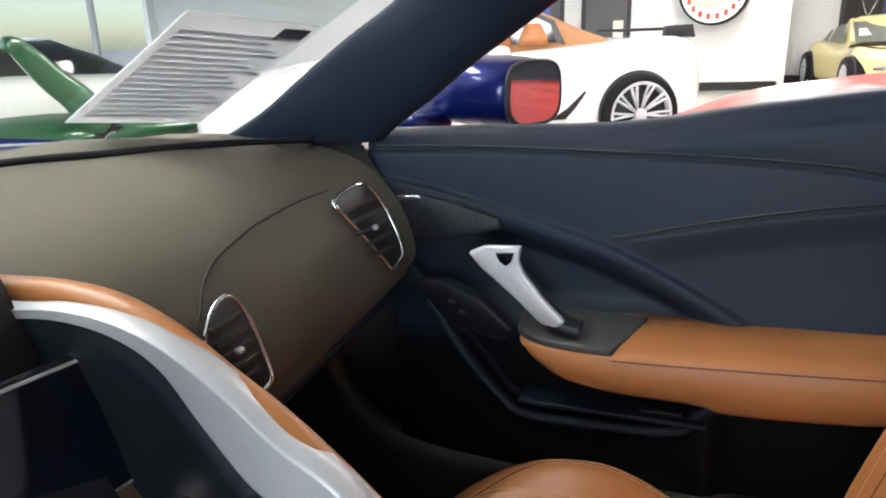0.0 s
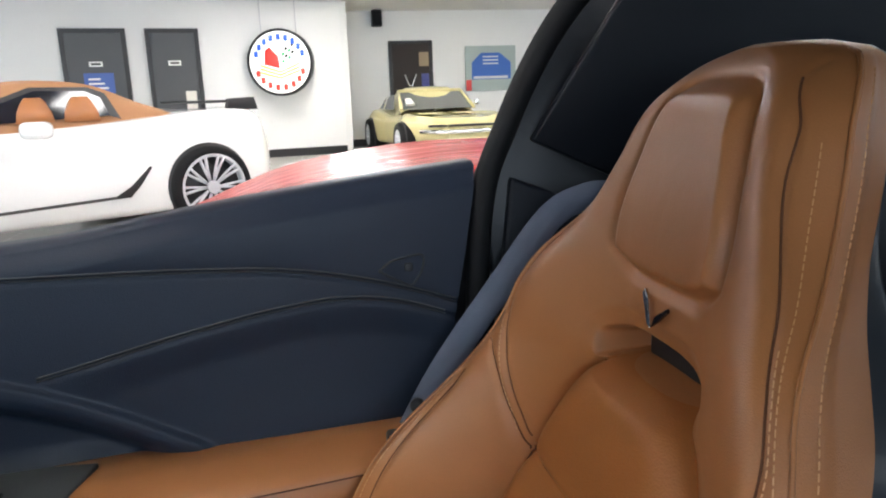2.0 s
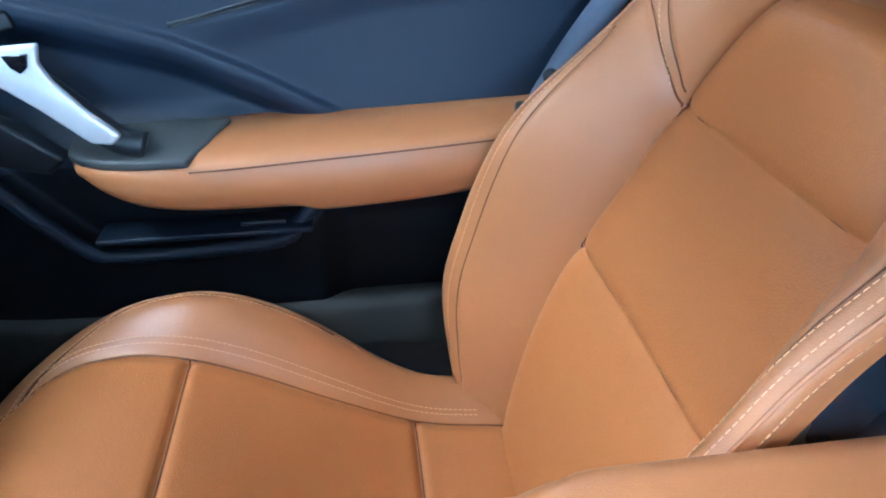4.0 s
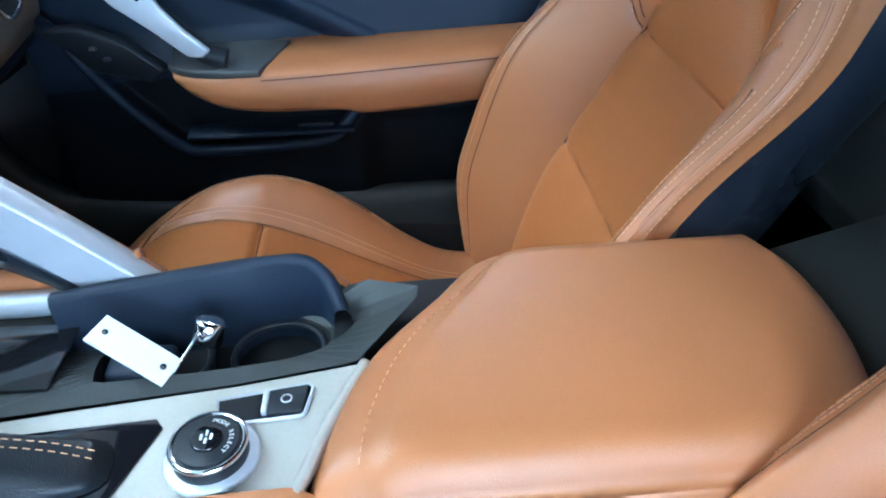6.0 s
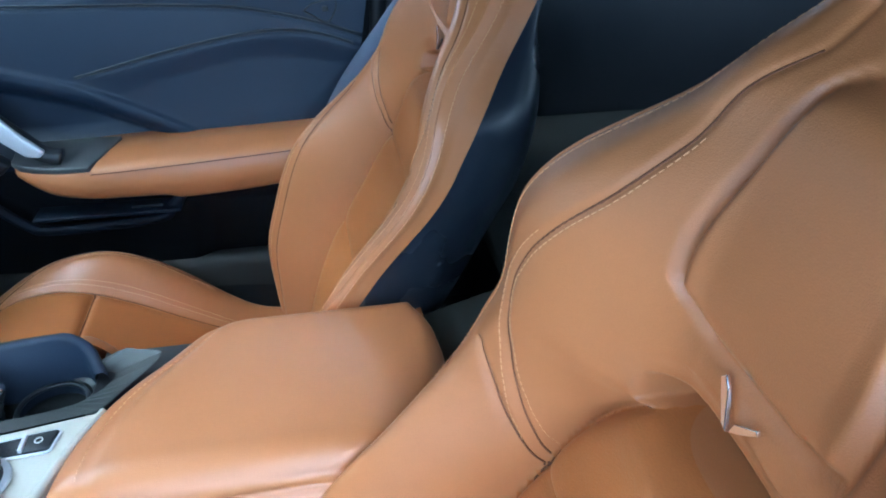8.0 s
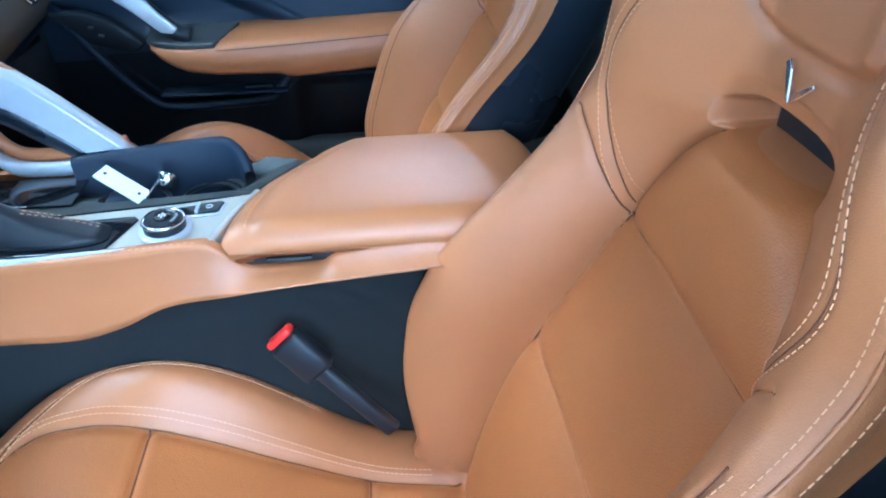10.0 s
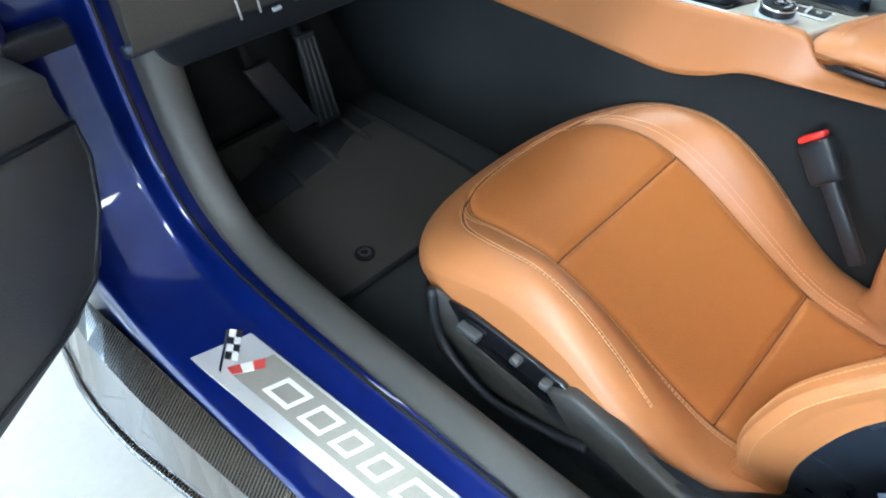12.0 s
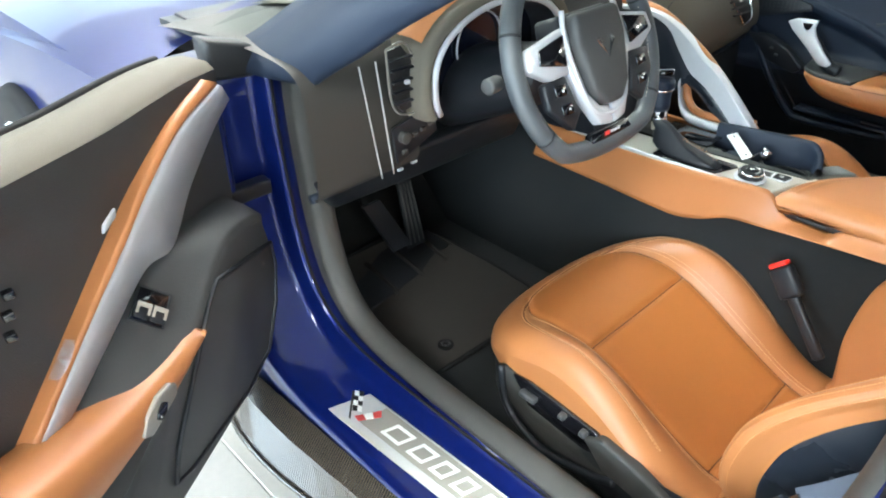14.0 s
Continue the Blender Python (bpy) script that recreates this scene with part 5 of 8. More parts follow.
    ctr = Vector((0.08, 0.06, tz))
    # frame between the hole and the outline
    rows = [[], []]
    for i in range(80):
        a = 2 * math.pi * i / 80
        d = Vector((math.cos(a), math.sin(a), 0))
        for row, poly in ((rows[0], [(x, y) for x, y in outer]), (rows[1], [(p.x, p.y) for p in hole])):
            p = Vector(ray_poly(ctr, d, poly, tz))
            p.z -= 0.024 * sstep(0.035, 0.10, p.x) * sstep(-0.075, -0.035, p.y)
            row.append(p)
    down = [Vector((ctr.x + (p.x - ctr.x) * 0.97, ctr.y + (p.y - ctr.y) * 0.97, 0.57)) for p in rows[1]]
    bm, _ = quads([rows[0], rows[1], down], True)
    bm.faces.new([bm.verts.new(p) for p in down])
    part("cup_tray", bm, TRAYM, con, "black plastic cup holder tray", smooth=False)
    for cx_, cy_ in ((0.083, -0.002), (0.082, 0.088)):
        part("cup_ring", tube([(cx_ + 0.036 * math.cos(a), cy_ + 0.036 * math.sin(a), 0.622) for a in [i * math.pi / 14 for i in range(28)]], 0.003, 6, True), PLASTIC, con)
        bm, _ = quads([[(cx_ + 0.036 * math.cos(a), cy_ + 0.036 * math.sin(a), z) for a in [i * math.pi / 14 for i in range(28)]] for z in (0.622, 0.565)], True)
        part("cup_well", bm, SOFT, con)
    # raised wall on the passenger's side of the tray
    rows = []
    for p, h in zip(spline([(0.098, 0.165, 0), (0.103, 0.13, 0), (0.114, 0.06, 0), (0.122, -0.004, 0), (0.118, -0.036, 0), (0.100, -0.050, 0)], 40), [0.030 + 0.0003 * i for i in range(26)] + [0.0375 * math.cos(i / 14 * 1.5) - 0.006 * i / 14 for i in range(15)]):
        n = Vector((1, 0, 0)) if p.y > 0.02 else (p - Vector((0.09, 0.03, 0))).normalized()
        rows.append([p + Vector((0, 0, 0.60)) - n * 0.004, p - n * 0.004 + Vector((0, 0, 0.645 + h)), p - n * 0.001 + Vector((0, 0, 0.651 + h)), p + n * 0.006 + Vector((0, 0, 0.651 + h)), p + n * 0.010 + Vector((0, 0, 0.645 + h)), p + n * 0.014 + Vector((0, 0, 0.56))])
    bm, _ = quads(rows)
    part("tray_wall", bm, SOFT, con, "padded black wall beside the cup holder")
    part("tray_lid", prism([(0.035, 0.27, 0.6525), (0.03, 0.15, 0.6525), (0.10, 0.15, 0.6525), (0.105, 0.27, 0.6525)], (0, 0, -0.004), 0.001), GLOSSBLACK, con)
    # arm rest lid
    lid = thing("armrest_lid", "padded tan leather armrest lid on the console", "armrest", at=(XC, -0.2, 0.62))
    lo = table([(0.0, -0.037), (0.25, -0.048), (0.5, -0.075), (0.75, -0.125), (0.9, -0.155), (1.0, -0.19)])
    hi = table([(0.0, -0.395), (0.25, -0.418), (0.5, -0.428), (0.75, -0.425), (1.0, -0.402)])
    rows = []
    nx, ny = 56, 64
    X0, XL = -0.084, 0.242
    for i in range(nx + 1):
        k = i / nx
        x = X0 + XL * k
        row = []
        for j in range(ny + 1):
            q = j / ny
            y = lo(k) + (hi(k) - lo(k)) * q
            drop = 0.0
            for e, r in ((k * XL, 0.034), ((1 - k) * XL, 0.028), (q * 0.35, 0.020), ((1 - q) * 0.35, 0.026)):
                drop = max(drop, r * (1 - math.sqrt(max(0, 1 - (1 - min(e, r) / r) ** 2))))
            z = 0.674 - drop - 0.005 * (2 * k - 1) ** 2 - 0.012 * sstep(0.22, 0.0, q) ** 2
            z -= 0.0035 * bump1(q * 0.35 - 0.036, 0.003)
            row.append(Vector((x, y, z)))
        rows.append(row)
    bm, vs = quads(rows)
    ringv = [r[0] for r in vs] + vs[-1][1:] + [r[-1] for r in reversed(vs[:-1])] + list(reversed(vs[0][1:-1]))
    for depth, ins in ((0.020, -0.004), (0.025, 0.004), (0.027, 0.03)):
        nv = [bm.verts.new((v.co.x + (0.03 - v.co.x) * ins, v.co.y + (-0.22 - v.co.y) * ins, 0.661 - depth)) for v in ringv]
        for i in range(len(nv)):
            j = (i + 1) % len(nv)
            bm.faces.new((ringv[i], ringv[j], nv[j], nv[i]))
        ringv = nv
    part("lid_pad", bm, LEATHER, lid, "tan leather pad")
    bm = bmesh.new()
    pts = []
    for i in range(60):
        k = 0.06 + 0.88 * i / 59
        e = min(k * XL, (1 - k) * XL)
        y = lo(k) - 0.031
        pts.append((X0 + XL * k, y, 0.6745 - 0.005 * (2 * k - 1) ** 2 - 0.012 * sstep(0.22, 0.0, 0.031 / 0.35) ** 2 - 0.034 * (1 - math.sqrt(max(0, 1 - (1 - min(e, 0.034) / 0.034) ** 2)))))
    stitches(pts, (0, 0, 1), bm, 0.004, 0.0030, 0.0005)
    part("lid_seam", tube([(x, y - 0.005, z - 0.0030) for x, y, z in pts], 0.0009, 5), mat_dark_seam, lid)
    part("lid_stitching", bm, STITCH, lid, "pale thread", kind="stuff", smooth=False)
    part("lid_latch", rbox((-0.083, -0.118, 0.629), (0.006, 0.052, 0.007), 0.002), BLACKTRIM, lid, "dark finger slot of the lid")
    part("lid_gap", rbox((0.036, -0.225, 0.628), (0.230, 0.36, 0.014), 0.002), BLACKTRIM, con, "dark gap under the lid")
    return con


def ray_poly(c, d, poly, z):
    best = 0.0
    n = len(poly)
    for i in range(n):
        ax, ay = poly[i]
        bx, by = poly[(i + 1) % n]
        ex, ey = bx - ax, by - ay
        den = d.x * ey - d.y * ex
        if abs(den) < 1e-9:
            continue
        t = ((ax - c.x) * ey - (ay - c.y) * ex) / den
        s = ((ax - c.x) * d.y - (ay - c.y) * d.x) / den
        if t > 0 and -1e-6 <= s <= 1 + 1e-6:
            best = max(best, t)
    return Vector((c.x + d.x * best, c.y + d.y * best, z))


build_console()


# key tag lying in the cup holder
def build_key():
    tag = thing("key_tag", "white plastic key tag on a metal clip", "key tag", at=(0.05, 0.09, 0.63))
    a, b = Vector((0.057, 0.116, 0.684)), Vector((0.036, 0.064, 0.654))
    t = (b - a).normalized()
    s = Vector((-0.75, 0.30, -0.1)).normalized()
    s = (s - t * s.dot(t)).normalized()
    n = t.cross(s).normalized()
    w = 0.0125
    part("card", prism([a + s * w, a - s * w, b - s * w, b + s * w], n * 0.003, 0.0008), WHITEPL, tag, "white card with two holes", smooth=False)
    for p in (a + t * 0.008, b - t * 0.008):
        part("hole", disc(p + n * 0.0016, 0.0022, 0.0045, n, 12), BLACKTRIM, tag)
    part("clip", tube(spline([b + n * 0.004, Vector((0.058, 0.054, 0.660)), Vector((0.070, 0.050, 0.663))], 8), 0.0014, 6), CHROME, tag)
    part("key_head", disc((0.076, 0.046, 0.656), 0.012, 0.020, (0.3, -0.3, 0.8), 20, 0.003), CHROME, tag, "chrome key fob head")
    part("key_fob", rbox((0.07, 0.10, 0.632), (0.034, 0.05, 0.014), 0.006), SOFT, tag, "black key fob")
    return tag


build_key()
for nm in ("centre_console", "gear_lever", "mode_knob", "armrest_lid", "key_tag"):
    scene.objects[nm].location += Vector((0.012, 0.0, -0.020))


# ---------------------------------------------------------------- grab bar between stack and console
def build_grab_bar():
    bar = thing("grab_bar", "satin silver grab bar topped with tan leather", "grab bar", at=(0.14, 0.25, 0.65))
    edge = spline([(0.02, 0.60, 0.884), (0.10, 0.54, 0.873), (0.146, 0.48, 0.858), (0.152, 0.43, 0.857), (0.152, 0.378, 0.851), (0.151, 0.332, 0.833), (0.150, 0.289, 0.806), (0.150, 0.252, 0.782), (0.150, 0.212, 0.750), (0.150, 0.159, 0.701), (0.148, 0.092, 0.638)], 60)
    part("leather_edge", tube(edge, 0.0125, 12, flat=0.85), LEATHER, bar, "tan leather edge")
    high = spline([(0.0, 0.60, 0.874), (0.085, 0.53, 0.862), (0.126, 0.466, 0.851), (0.130, 0.410, 0.855), (0.130, 0.36, 0.851), (0.130, 0.316, 0.835), (0.130, 0.275, 0.809), (0.130, 0.238, 0.779), (0.130, 0.202, 0.757), (0.130, 0.152, 0.711), (0.130, 0.103, 0.662), (0.130, 0.08, 0.640)], 66)
    deep = spline([(0.0, 0.602, 0.868), (0.085, 0.534, 0.856), (0.126, 0.470, 0.844), (0.130, 0.412, 0.847), (0.130, 0.364, 0.841), (0.130, 0.326, 0.822), (0.130, 0.298, 0.785), (0.130, 0.262, 0.742), (0.130, 0.224, 0.720), (0.130, 0.182, 0.687), (0.130, 0.149, 0.656), (0.130, 0.133, 0.638)], 66)
    rows = []
    for a, b in zip(high, deep):
        rows.append([a + Vector((0.022, 0, 0.0)), a + Vector((0.010, 0, 0.002)), a + Vector((0.002, 0, 0.001)), a, *[a.lerp(b, q) + Vector((-0.003, 0, 0)) for q in (0.03, 0.07, 0.3, 0.6, 0.93, 0.97)], b, b + Vector((0.003, 0, -0.001)), b + Vector((0.022, 0, 0.002))])
    part("silver_face", loft(rows), SILVER, bar, "flat satin silver face")
    under = []
    for i, b in enumerate(deep[40:-3]):
        a = high[40 + i]
        w = (b - a).normalized()
        under.append([b + Vector((0.002, 0, 0)), b + w * 0.012 + Vector((0.002, 0, 0)), b + w * 0.026 + Vector((0.006, 0, 0)), b + w * 0.030 + Vector((0.012, 0, 0)), b + w * 0.028 + Vector((0.034, 0, 0)), b + Vector((0.03, 0, 0))])
    around = [[b + Vector((0.003, 0.001, 0.001)), b + Vector((-0.001, 0.006, -0.006)), b + Vector((0.0, 0.014, -0.014)), b + Vector((0.004, 0.035, -0.035)), b + Vector((0.012, 0.09, -0.07))] for b in deep[2:45]]
    part("screen_surround", quads(around)[0], SHELLM, bar, "glossy black surround beside the screen")
    part("dark_cheek", loft(under), SHELLM, bar, "black underside of the grab bar")
    low = spline([(0.128, 0.282, 0.715), (0.128, 0.272, 0.672), (0.128, 0.256, 0.649), (0.128, 0.232, 0.640), (0.128, 0.185, 0.639), (0.129, 0.147, 0.643), (0.132, 0.11, 0.650)], 36)
    rows = [[p + Vector((-0.003, 0, 0.004)), p + Vector((-0.004, 0, -0.004)), p + Vector((0.0, 0, -0.010)), p + Vector((0.018, 0, -0.010)), p + Vector((0.018, 0.0, 0.006)), p + Vector((0.001, 0, 0.009))] for p in low]
    part("lower_loop", loft(rows), SILVER, bar, "satin silver lower loop")
    part("inner_lining", tube([(p.x + 0.022, p.y - 0.004, p.z + 0.012) for p in low], 0.009, 8), LEATHER, bar, "tan lining of the loop")
    return bar


build_grab_bar()


# ---------------------------------------------------------------- dashboard
def build_dash():
    dash = thing("dashboard", "charcoal leather dashboard with chrome vents", "dashboard", at=(XC, 0.6, 0.6))
    # passenger side: a skin whose profile shifts with x
    prof = [(0.0, -0.015), (-0.022, 0.010), (-0.034, 0.05), (-0.022, 0.11), (0.005, 0.165), (0.045, 0.208), (0.12, 0.238), (0.27, 0.256), (0.42, 0.252), (0.50, 0.235)]
    bot = [(0.14, 0.462, 0.622), (0.25, 0.452, 0.630), (0.40, 0.440, 0.641), (0.55, 0.434, 0.655), (0.66, 0.428, 0.668), (0.735, 0.428, 0.676)]
    bx = table([(b[0], b[1]) for b in bot])
    bz = table([(b[0], b[2]) for b in bot])
    rows = []
    for i in range(61):
        x = 0.135 + (0.742 - 0.135) * i / 60
        f = 1 - 0.17 * sstep(0.5, 0.74, x)
        pts = spline([(x, bx(x) + a, bz(x) + b * f) for a, b in prof], 48)
        rows.append(pts)
    bm, _ = quads(rows)
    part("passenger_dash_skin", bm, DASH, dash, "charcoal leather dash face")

    def on(x, v):
        i = min(60, max(0, (x - 0.135) / 0.607 * 60))
        a, b = rows[int(i)], rows[min(60, int(i) + 1)]
        j = v * 48
        k = min(47, int(j))
        p = a[k].lerp(a[k + 1], j - k)
        q = b[k].lerp(b[k + 1], j - k)
        return p.lerp(q, i - int(i))

    # lower edge roll and seam of the pad
    part("lower_roll", tube([r[0] for r in rows], 0.010, 8), SOFT, dash)
    def on_z(x, z):
        return on(x, min([k / 200 for k in range(10, 150)], key=lambda k: abs(on(x, k).z - z)))

    sx_ = table([(0.0, 0.600), (0.25, 0.500), (0.5, 0.405), (0.75, 0.335), (1.0, 0.298)])
    sz_ = table([(0.0, 0.838), (0.25, 0.838), (0.5, 0.826), (0.75, 0.806), (1.0, 0.772)])
    ln = [on_z(sx_(k), sz_(k)) + Vector((0, -0.0004, 0.0004)) for k in np.linspace(0, 1, 30)]
    part("dash_seam", tube(spline(ln[::3] + [ln[-1]], 60), 0.0012, 5), BLACKTRIM, dash, "seam round the lower dash pad")
    part("windscreen_seal", tube(spline([(-0.10, 0.905, 0.888), (0.20, 0.86, 0.898), (0.376, 0.756, 0.904), (0.465, 0.676, 0.904), (0.56, 0.60, 0.902), (0.68, 0.52, 0.893)], 40), 0.005, 6), RUBBER, dash, "black seal along the base of the windscreen")
    # vents
    for nm, cx, v, w, h, sx in (("side_vent", 0.622, 0.780, 0.058, 0.062, 1), ("centre_vent", 0.318, 0.735, 0.036, 0.052, 1)):
        v = min([k / 200 for k in range(10, 120)], key=lambda k: abs(on(cx, k).z - v))
        c = on(cx, v)
        tx = (on(cx + 0.02, v) - on(cx - 0.02, v)).normalized()
        tz = (on(cx, v + 0.04) - on(cx, v - 0.04)).normalized()
        nn = tx.cross(tz).normalized()
        if nn.y > 0:
            nn = -nn
        vent = part(nm, prism([c + tx * a * w + tz * b * h + nn * 0.003 for a, b in VENT_SHAPE[nm]], nn * 0.004, 0.001), BLACKTRIM, dash, "black slatted air vent")
        ring = spline([c + tx * a * w + tz * b * h + nn * 0.006 for a, b in VENT_SHAPE[nm] + VENT_SHAPE[nm][:1]], 48)
        part("vent_ring", tube(ring, 0.0032, 8), CHROME, vent, "chrome vent surround")
        for k in range(5):
            b = -0.7 + 0.36 * k
            part("vent_slat", rbox(c + tz * b * h * 0.8 + nn * 0.008, (w * 1.25, 0.010, 0.005), 0.001, Matrix((tx, -nn, tz)).transposed().to_4x4()), GREYTRIM, vent)
        part("vent_tab", rbox(c + nn * 0.014, (0.010, 0.008, 0.006), 0.002), SILVER, vent)
    # glovebox shadow panel under the dash
    part("under_dash", prism([(0.14, 0.50, 0.60), (0.76, 0.45, 0.62), (0.76, 0.95, 0.62), (0.14, 0.95, 0.60)], (0, 0, 0.02)), SOFT, dash)
    # gap between dash and door
    part("end_cap", prism([(0.742, 0.418, 0.665), (0.742, 0.405, 0.73), (0.742, 0.43, 0.80), (0.742, 0.475, 0.875), (0.742, 0.62, 0.90), (0.742, 0.62, 0.66)], (0.006, 0, 0)), BLACKTRIM, dash)

    # driver's side: lower left panel
    rows = []
    for i in range(25):
        x = -0.735 + 0.24 * i / 24
        o = 0.02 * (i / 24)
        rows.append(spline([(x, 0.455 + o, 0.690 - 0.01 * (i / 24)), (x, 0.432 + o, 0.700 - 0.01 * (i / 24)), (x, 0.430 + o, 0.78), (x, 0.438 + o, 0.85), (x, 0.455 + o, 0.893), (x, 0.52, 0.912), (x, 0.72, 0.91), (x, 0.93, 0.885)], 36))
    bm, _ = quads(rows)
    # Same leather as the passenger side; its shade is in the base colour.
    part("driver_dash_skin", bm, DASH_SHADED, dash, "charcoal leather dash face")
    part("driver_lower_roll", tube([r[0] for r in rows], 0.008, 8), SOFT, dash)
    for x0, lean in ((-0.635, 0.0315), (-0.601, 0.024)):
        part("silver_strip", tube([(x0 + lean * k, 0.427 + 0.004 * (1 - k), 0.905 - 0.213 * k) for k in np.linspace(0.03, 1, 14)], 0.0015, 6), PLATEM, dash, "thin silver strip")
    # light switch panel
    pn = part("light_panel", prism([(-0.572, 0.438, 0.772), (-0.475, 0.444, 0.790), (-0.455, 0.448, 0.735), (-0.56, 0.440, 0.700)], (0, -0.006, 0), 0.002), PLASTIC, dash, "black light switch panel")
    part("light_dial", disc((-0.548, 0.428, 0.752), 0.011, 0.014, (0, 1, 0), 20, 0.002), GREYTRIM, pn, "silver light dial")
    for k in range(3):
        part("panel_switch", rbox((-0.520 + 0.019 * k, 0.432, 0.748 + 0.005 * k), (0.012, 0.006, 0.008), 0.002), GREYTRIM, pn)
    part("panel_switch", rbox((-0.545, 0.432, 0.722), (0.012, 0.006, 0.008), 0.002), GREYTRIM, pn)
    # driver's vent
    c = Vector((-0.552, 0.434, 0.855))
    vent = part("driver_vent", prism([c + Vector(p) for p in ((-0.026, 0, 0.055), (0.004, 0, 0.060), (0.026, 0, 0.03), (0.034, 0, -0.05), (0.004, 0, -0.056), (-0.018, 0, -0.03))], (0, -0.006, 0), 0.002), BLACKTRIM, dash, "black slatted air vent")
    for k in range(5):
        part("vent_slat", rbox(c + Vector((0.003 + 0.002 * (2 - k), -0.009, -0.036 + 0.019 * k)), (0.046, 0.010, 0.004), 0.001), PLASTIC, vent)
    part("vent_tab", rbox(c + Vector((0.006, -0.016, 0.0)), (0.009, 0.008, 0.008), 0.002), SILVER, vent)
    part("vent_ring", tube(spline([c + Vector(p) for p in ((-0.029, -0.006, 0.058), (0.006, -0.006, 0.064), (0.029, -0.006, 0.032), (0.038, -0.006, -0.052), (0.004, -0.006, -0.06), (-0.021, -0.006, -0.032), (-0.029, -0.006, 0.058))], 40), 0.0018, 6), FIELD, vent)
    # instrument hood with silver bezel
    def arch(r, zc, y, n=28, wide=1.0, start=1.12):
        return [Vector((XW + wide * r * 1.15 * math.cos(a), y, zc + r * 0.78 * math.copysign(abs(math.sin(a)) ** 0.8, math.sin(a)))) for a in [math.pi * (start - (start + 0.12) * i / n) for i in range(n + 1)]]
    rows = [arch(0.158, 0.835, 0.40), arch(0.168, 0.838, 0.395), arch(0.178, 0.84, 0.41), arch(0.184, 0.842, 0.47), arch(0.185, 0.835, 0.60), arch(0.18, 0.80, 0.75)]
    bm, _ = quads(rows)
    part("instrument_hood", bm, DASH, dash, "charcoal instrument hood")
    part("hood_leather", quads([arch(r, z, y, start=0.86) for r, z, y in ((0.181, 0.842, 0.415), (0.190, 0.846, 0.43), (0.192, 0.845, 0.48), (0.186, 0.842, 0.485))])[0], LEATHER, dash, "tan leather hood band")
    part("hood_bezel", tube(arch(0.150, 0.835, 0.402), 0.0065, 8), SILVER, dash, "satin silver instrument bezel")
    bm, _ = quads([arch(0.150, 0.835, 0.405), arch(0.138, 0.832, 0.47)])
    part("bezel_throat", bm, PLASTIC, dash)
    part("gauge_glass", prism(arch(0.142, 0.832, 0.468), (0, 0.006, 0)), SCREEN, dash, "dark instrument display", smooth=False)
    part("gauge_ring", tube([(XW + 0.06 * math.cos(a), 0.462, 0.862 + 0.06 * math.sin(a)) for a in [i * math.pi / 18 for i in range(36)]], 0.002, 6, True), SILVER, dash)
    # knee bolster and column shroud
    part("knee_panel", prism([(-0.70, 0.47, 0.690), (-0.14, 0.47, 0.700), (-0.14, 0.52, 0.60), (-0.45, 0.50, 0.615), (-0.66, 0.50, 0.622)], (0, 0.04, 0), 0.01), PLASTIC, dash, "black knee panel")
    for k in range(2):
        part("knee_button", rbox((-0.52 + 0.035 * k, 0.478, 0.662 + 0.004 * k), (0.014, 0.006, 0.006), 0.002), SILVER, dash)
    part("column_shroud", loft([[Vector((XW + r * 1.1 * math.cos(a), y, z + r * 0.9 * math.sin(a))) for a in [i * math.pi / 10 for i in range(20)]] for y, z, r in ((0.27, 0.862, 0.05), (0.30, 0.845, 0.062), (0.36, 0.82, 0.072), (0.45, 0.79, 0.085), (0.50, 0.77, 0.09))]), PLASTIC, dash, "black steering column shroud")
    part("light_stalk", tube([(XW - 0.05, 0.295, 0.868), (XW - 0.145, 0.285, 0.868)], 0.010, 10), PLASTIC, dash, "black indicator stalk")
    part("stalk_end", disc((XW - 0.158, 0.283, 0.868), 0.0135, 0.030, (1, 0.1, 0), 20, 0.004), GREYSW, dash, "silver stalk end")
    # centre stack
    part("centre_panel", loft([[Vector((x0, y, z)) for x0, y, z in r] for r in (
        ((-0.13, 0.46, 0.91), (0.13, 0.47, 0.905), (0.13, 0.60, 0.92), (-0.13, 0.60, 0.92)),
        ((-0.13, 0.42, 0.80), (0.13, 0.43, 0.79), (0.13, 0.60, 0.79), (-0.13, 0.60, 0.79)),
        ((-0.10, 0.36, 0.70), (0.12, 0.36, 0.69), (0.12, 0.60, 0.69), (-0.10, 0.60, 0.69)),
        ((-0.095, 0.33, 0.64), (0.12, 0.33, 0.63), (0.12, 0.60, 0.62), (-0.095, 0.60, 0.62)))]), PLASTIC, dash, "black centre stack", smooth=False)
    sc = [(-0.03, 0.430, 0.822), (0.148, 0.414, 0.812), (0.153, 0.392, 0.715), (-0.03, 0.408, 0.722)]
    cx_, cz_ = 0.06, 0.768
    grow = lambda f, dy: [(cx_ + (x - cx_) * f, y + dy, cz_ + (z - cz_) * f) for x, y, z in sc]
    part("display_bezel", prism(grow(1.10, 0.0), (0, -0.008, 0.002), 0.004), GLOSSBLACK, dash, "glossy black display bezel")
    part("display", prism(grow(1.0, -0.0085), (0, -0.002, 0), 0.0), SCREEN, dash, "dark touch display", smooth=False)
    part("display_frame", tube(grow(1.03, -0.010), 0.0016, 8, True), PLATEM, dash, "thin silver display frame")
    for sx in (-0.055, 0.128):
        part("climate_knob", disc((sx, 0.352, 0.690), 0.016, 0.026, (0, 0.93, -0.35), 26, 0.003), CHROME, dash, "chrome climate knob")
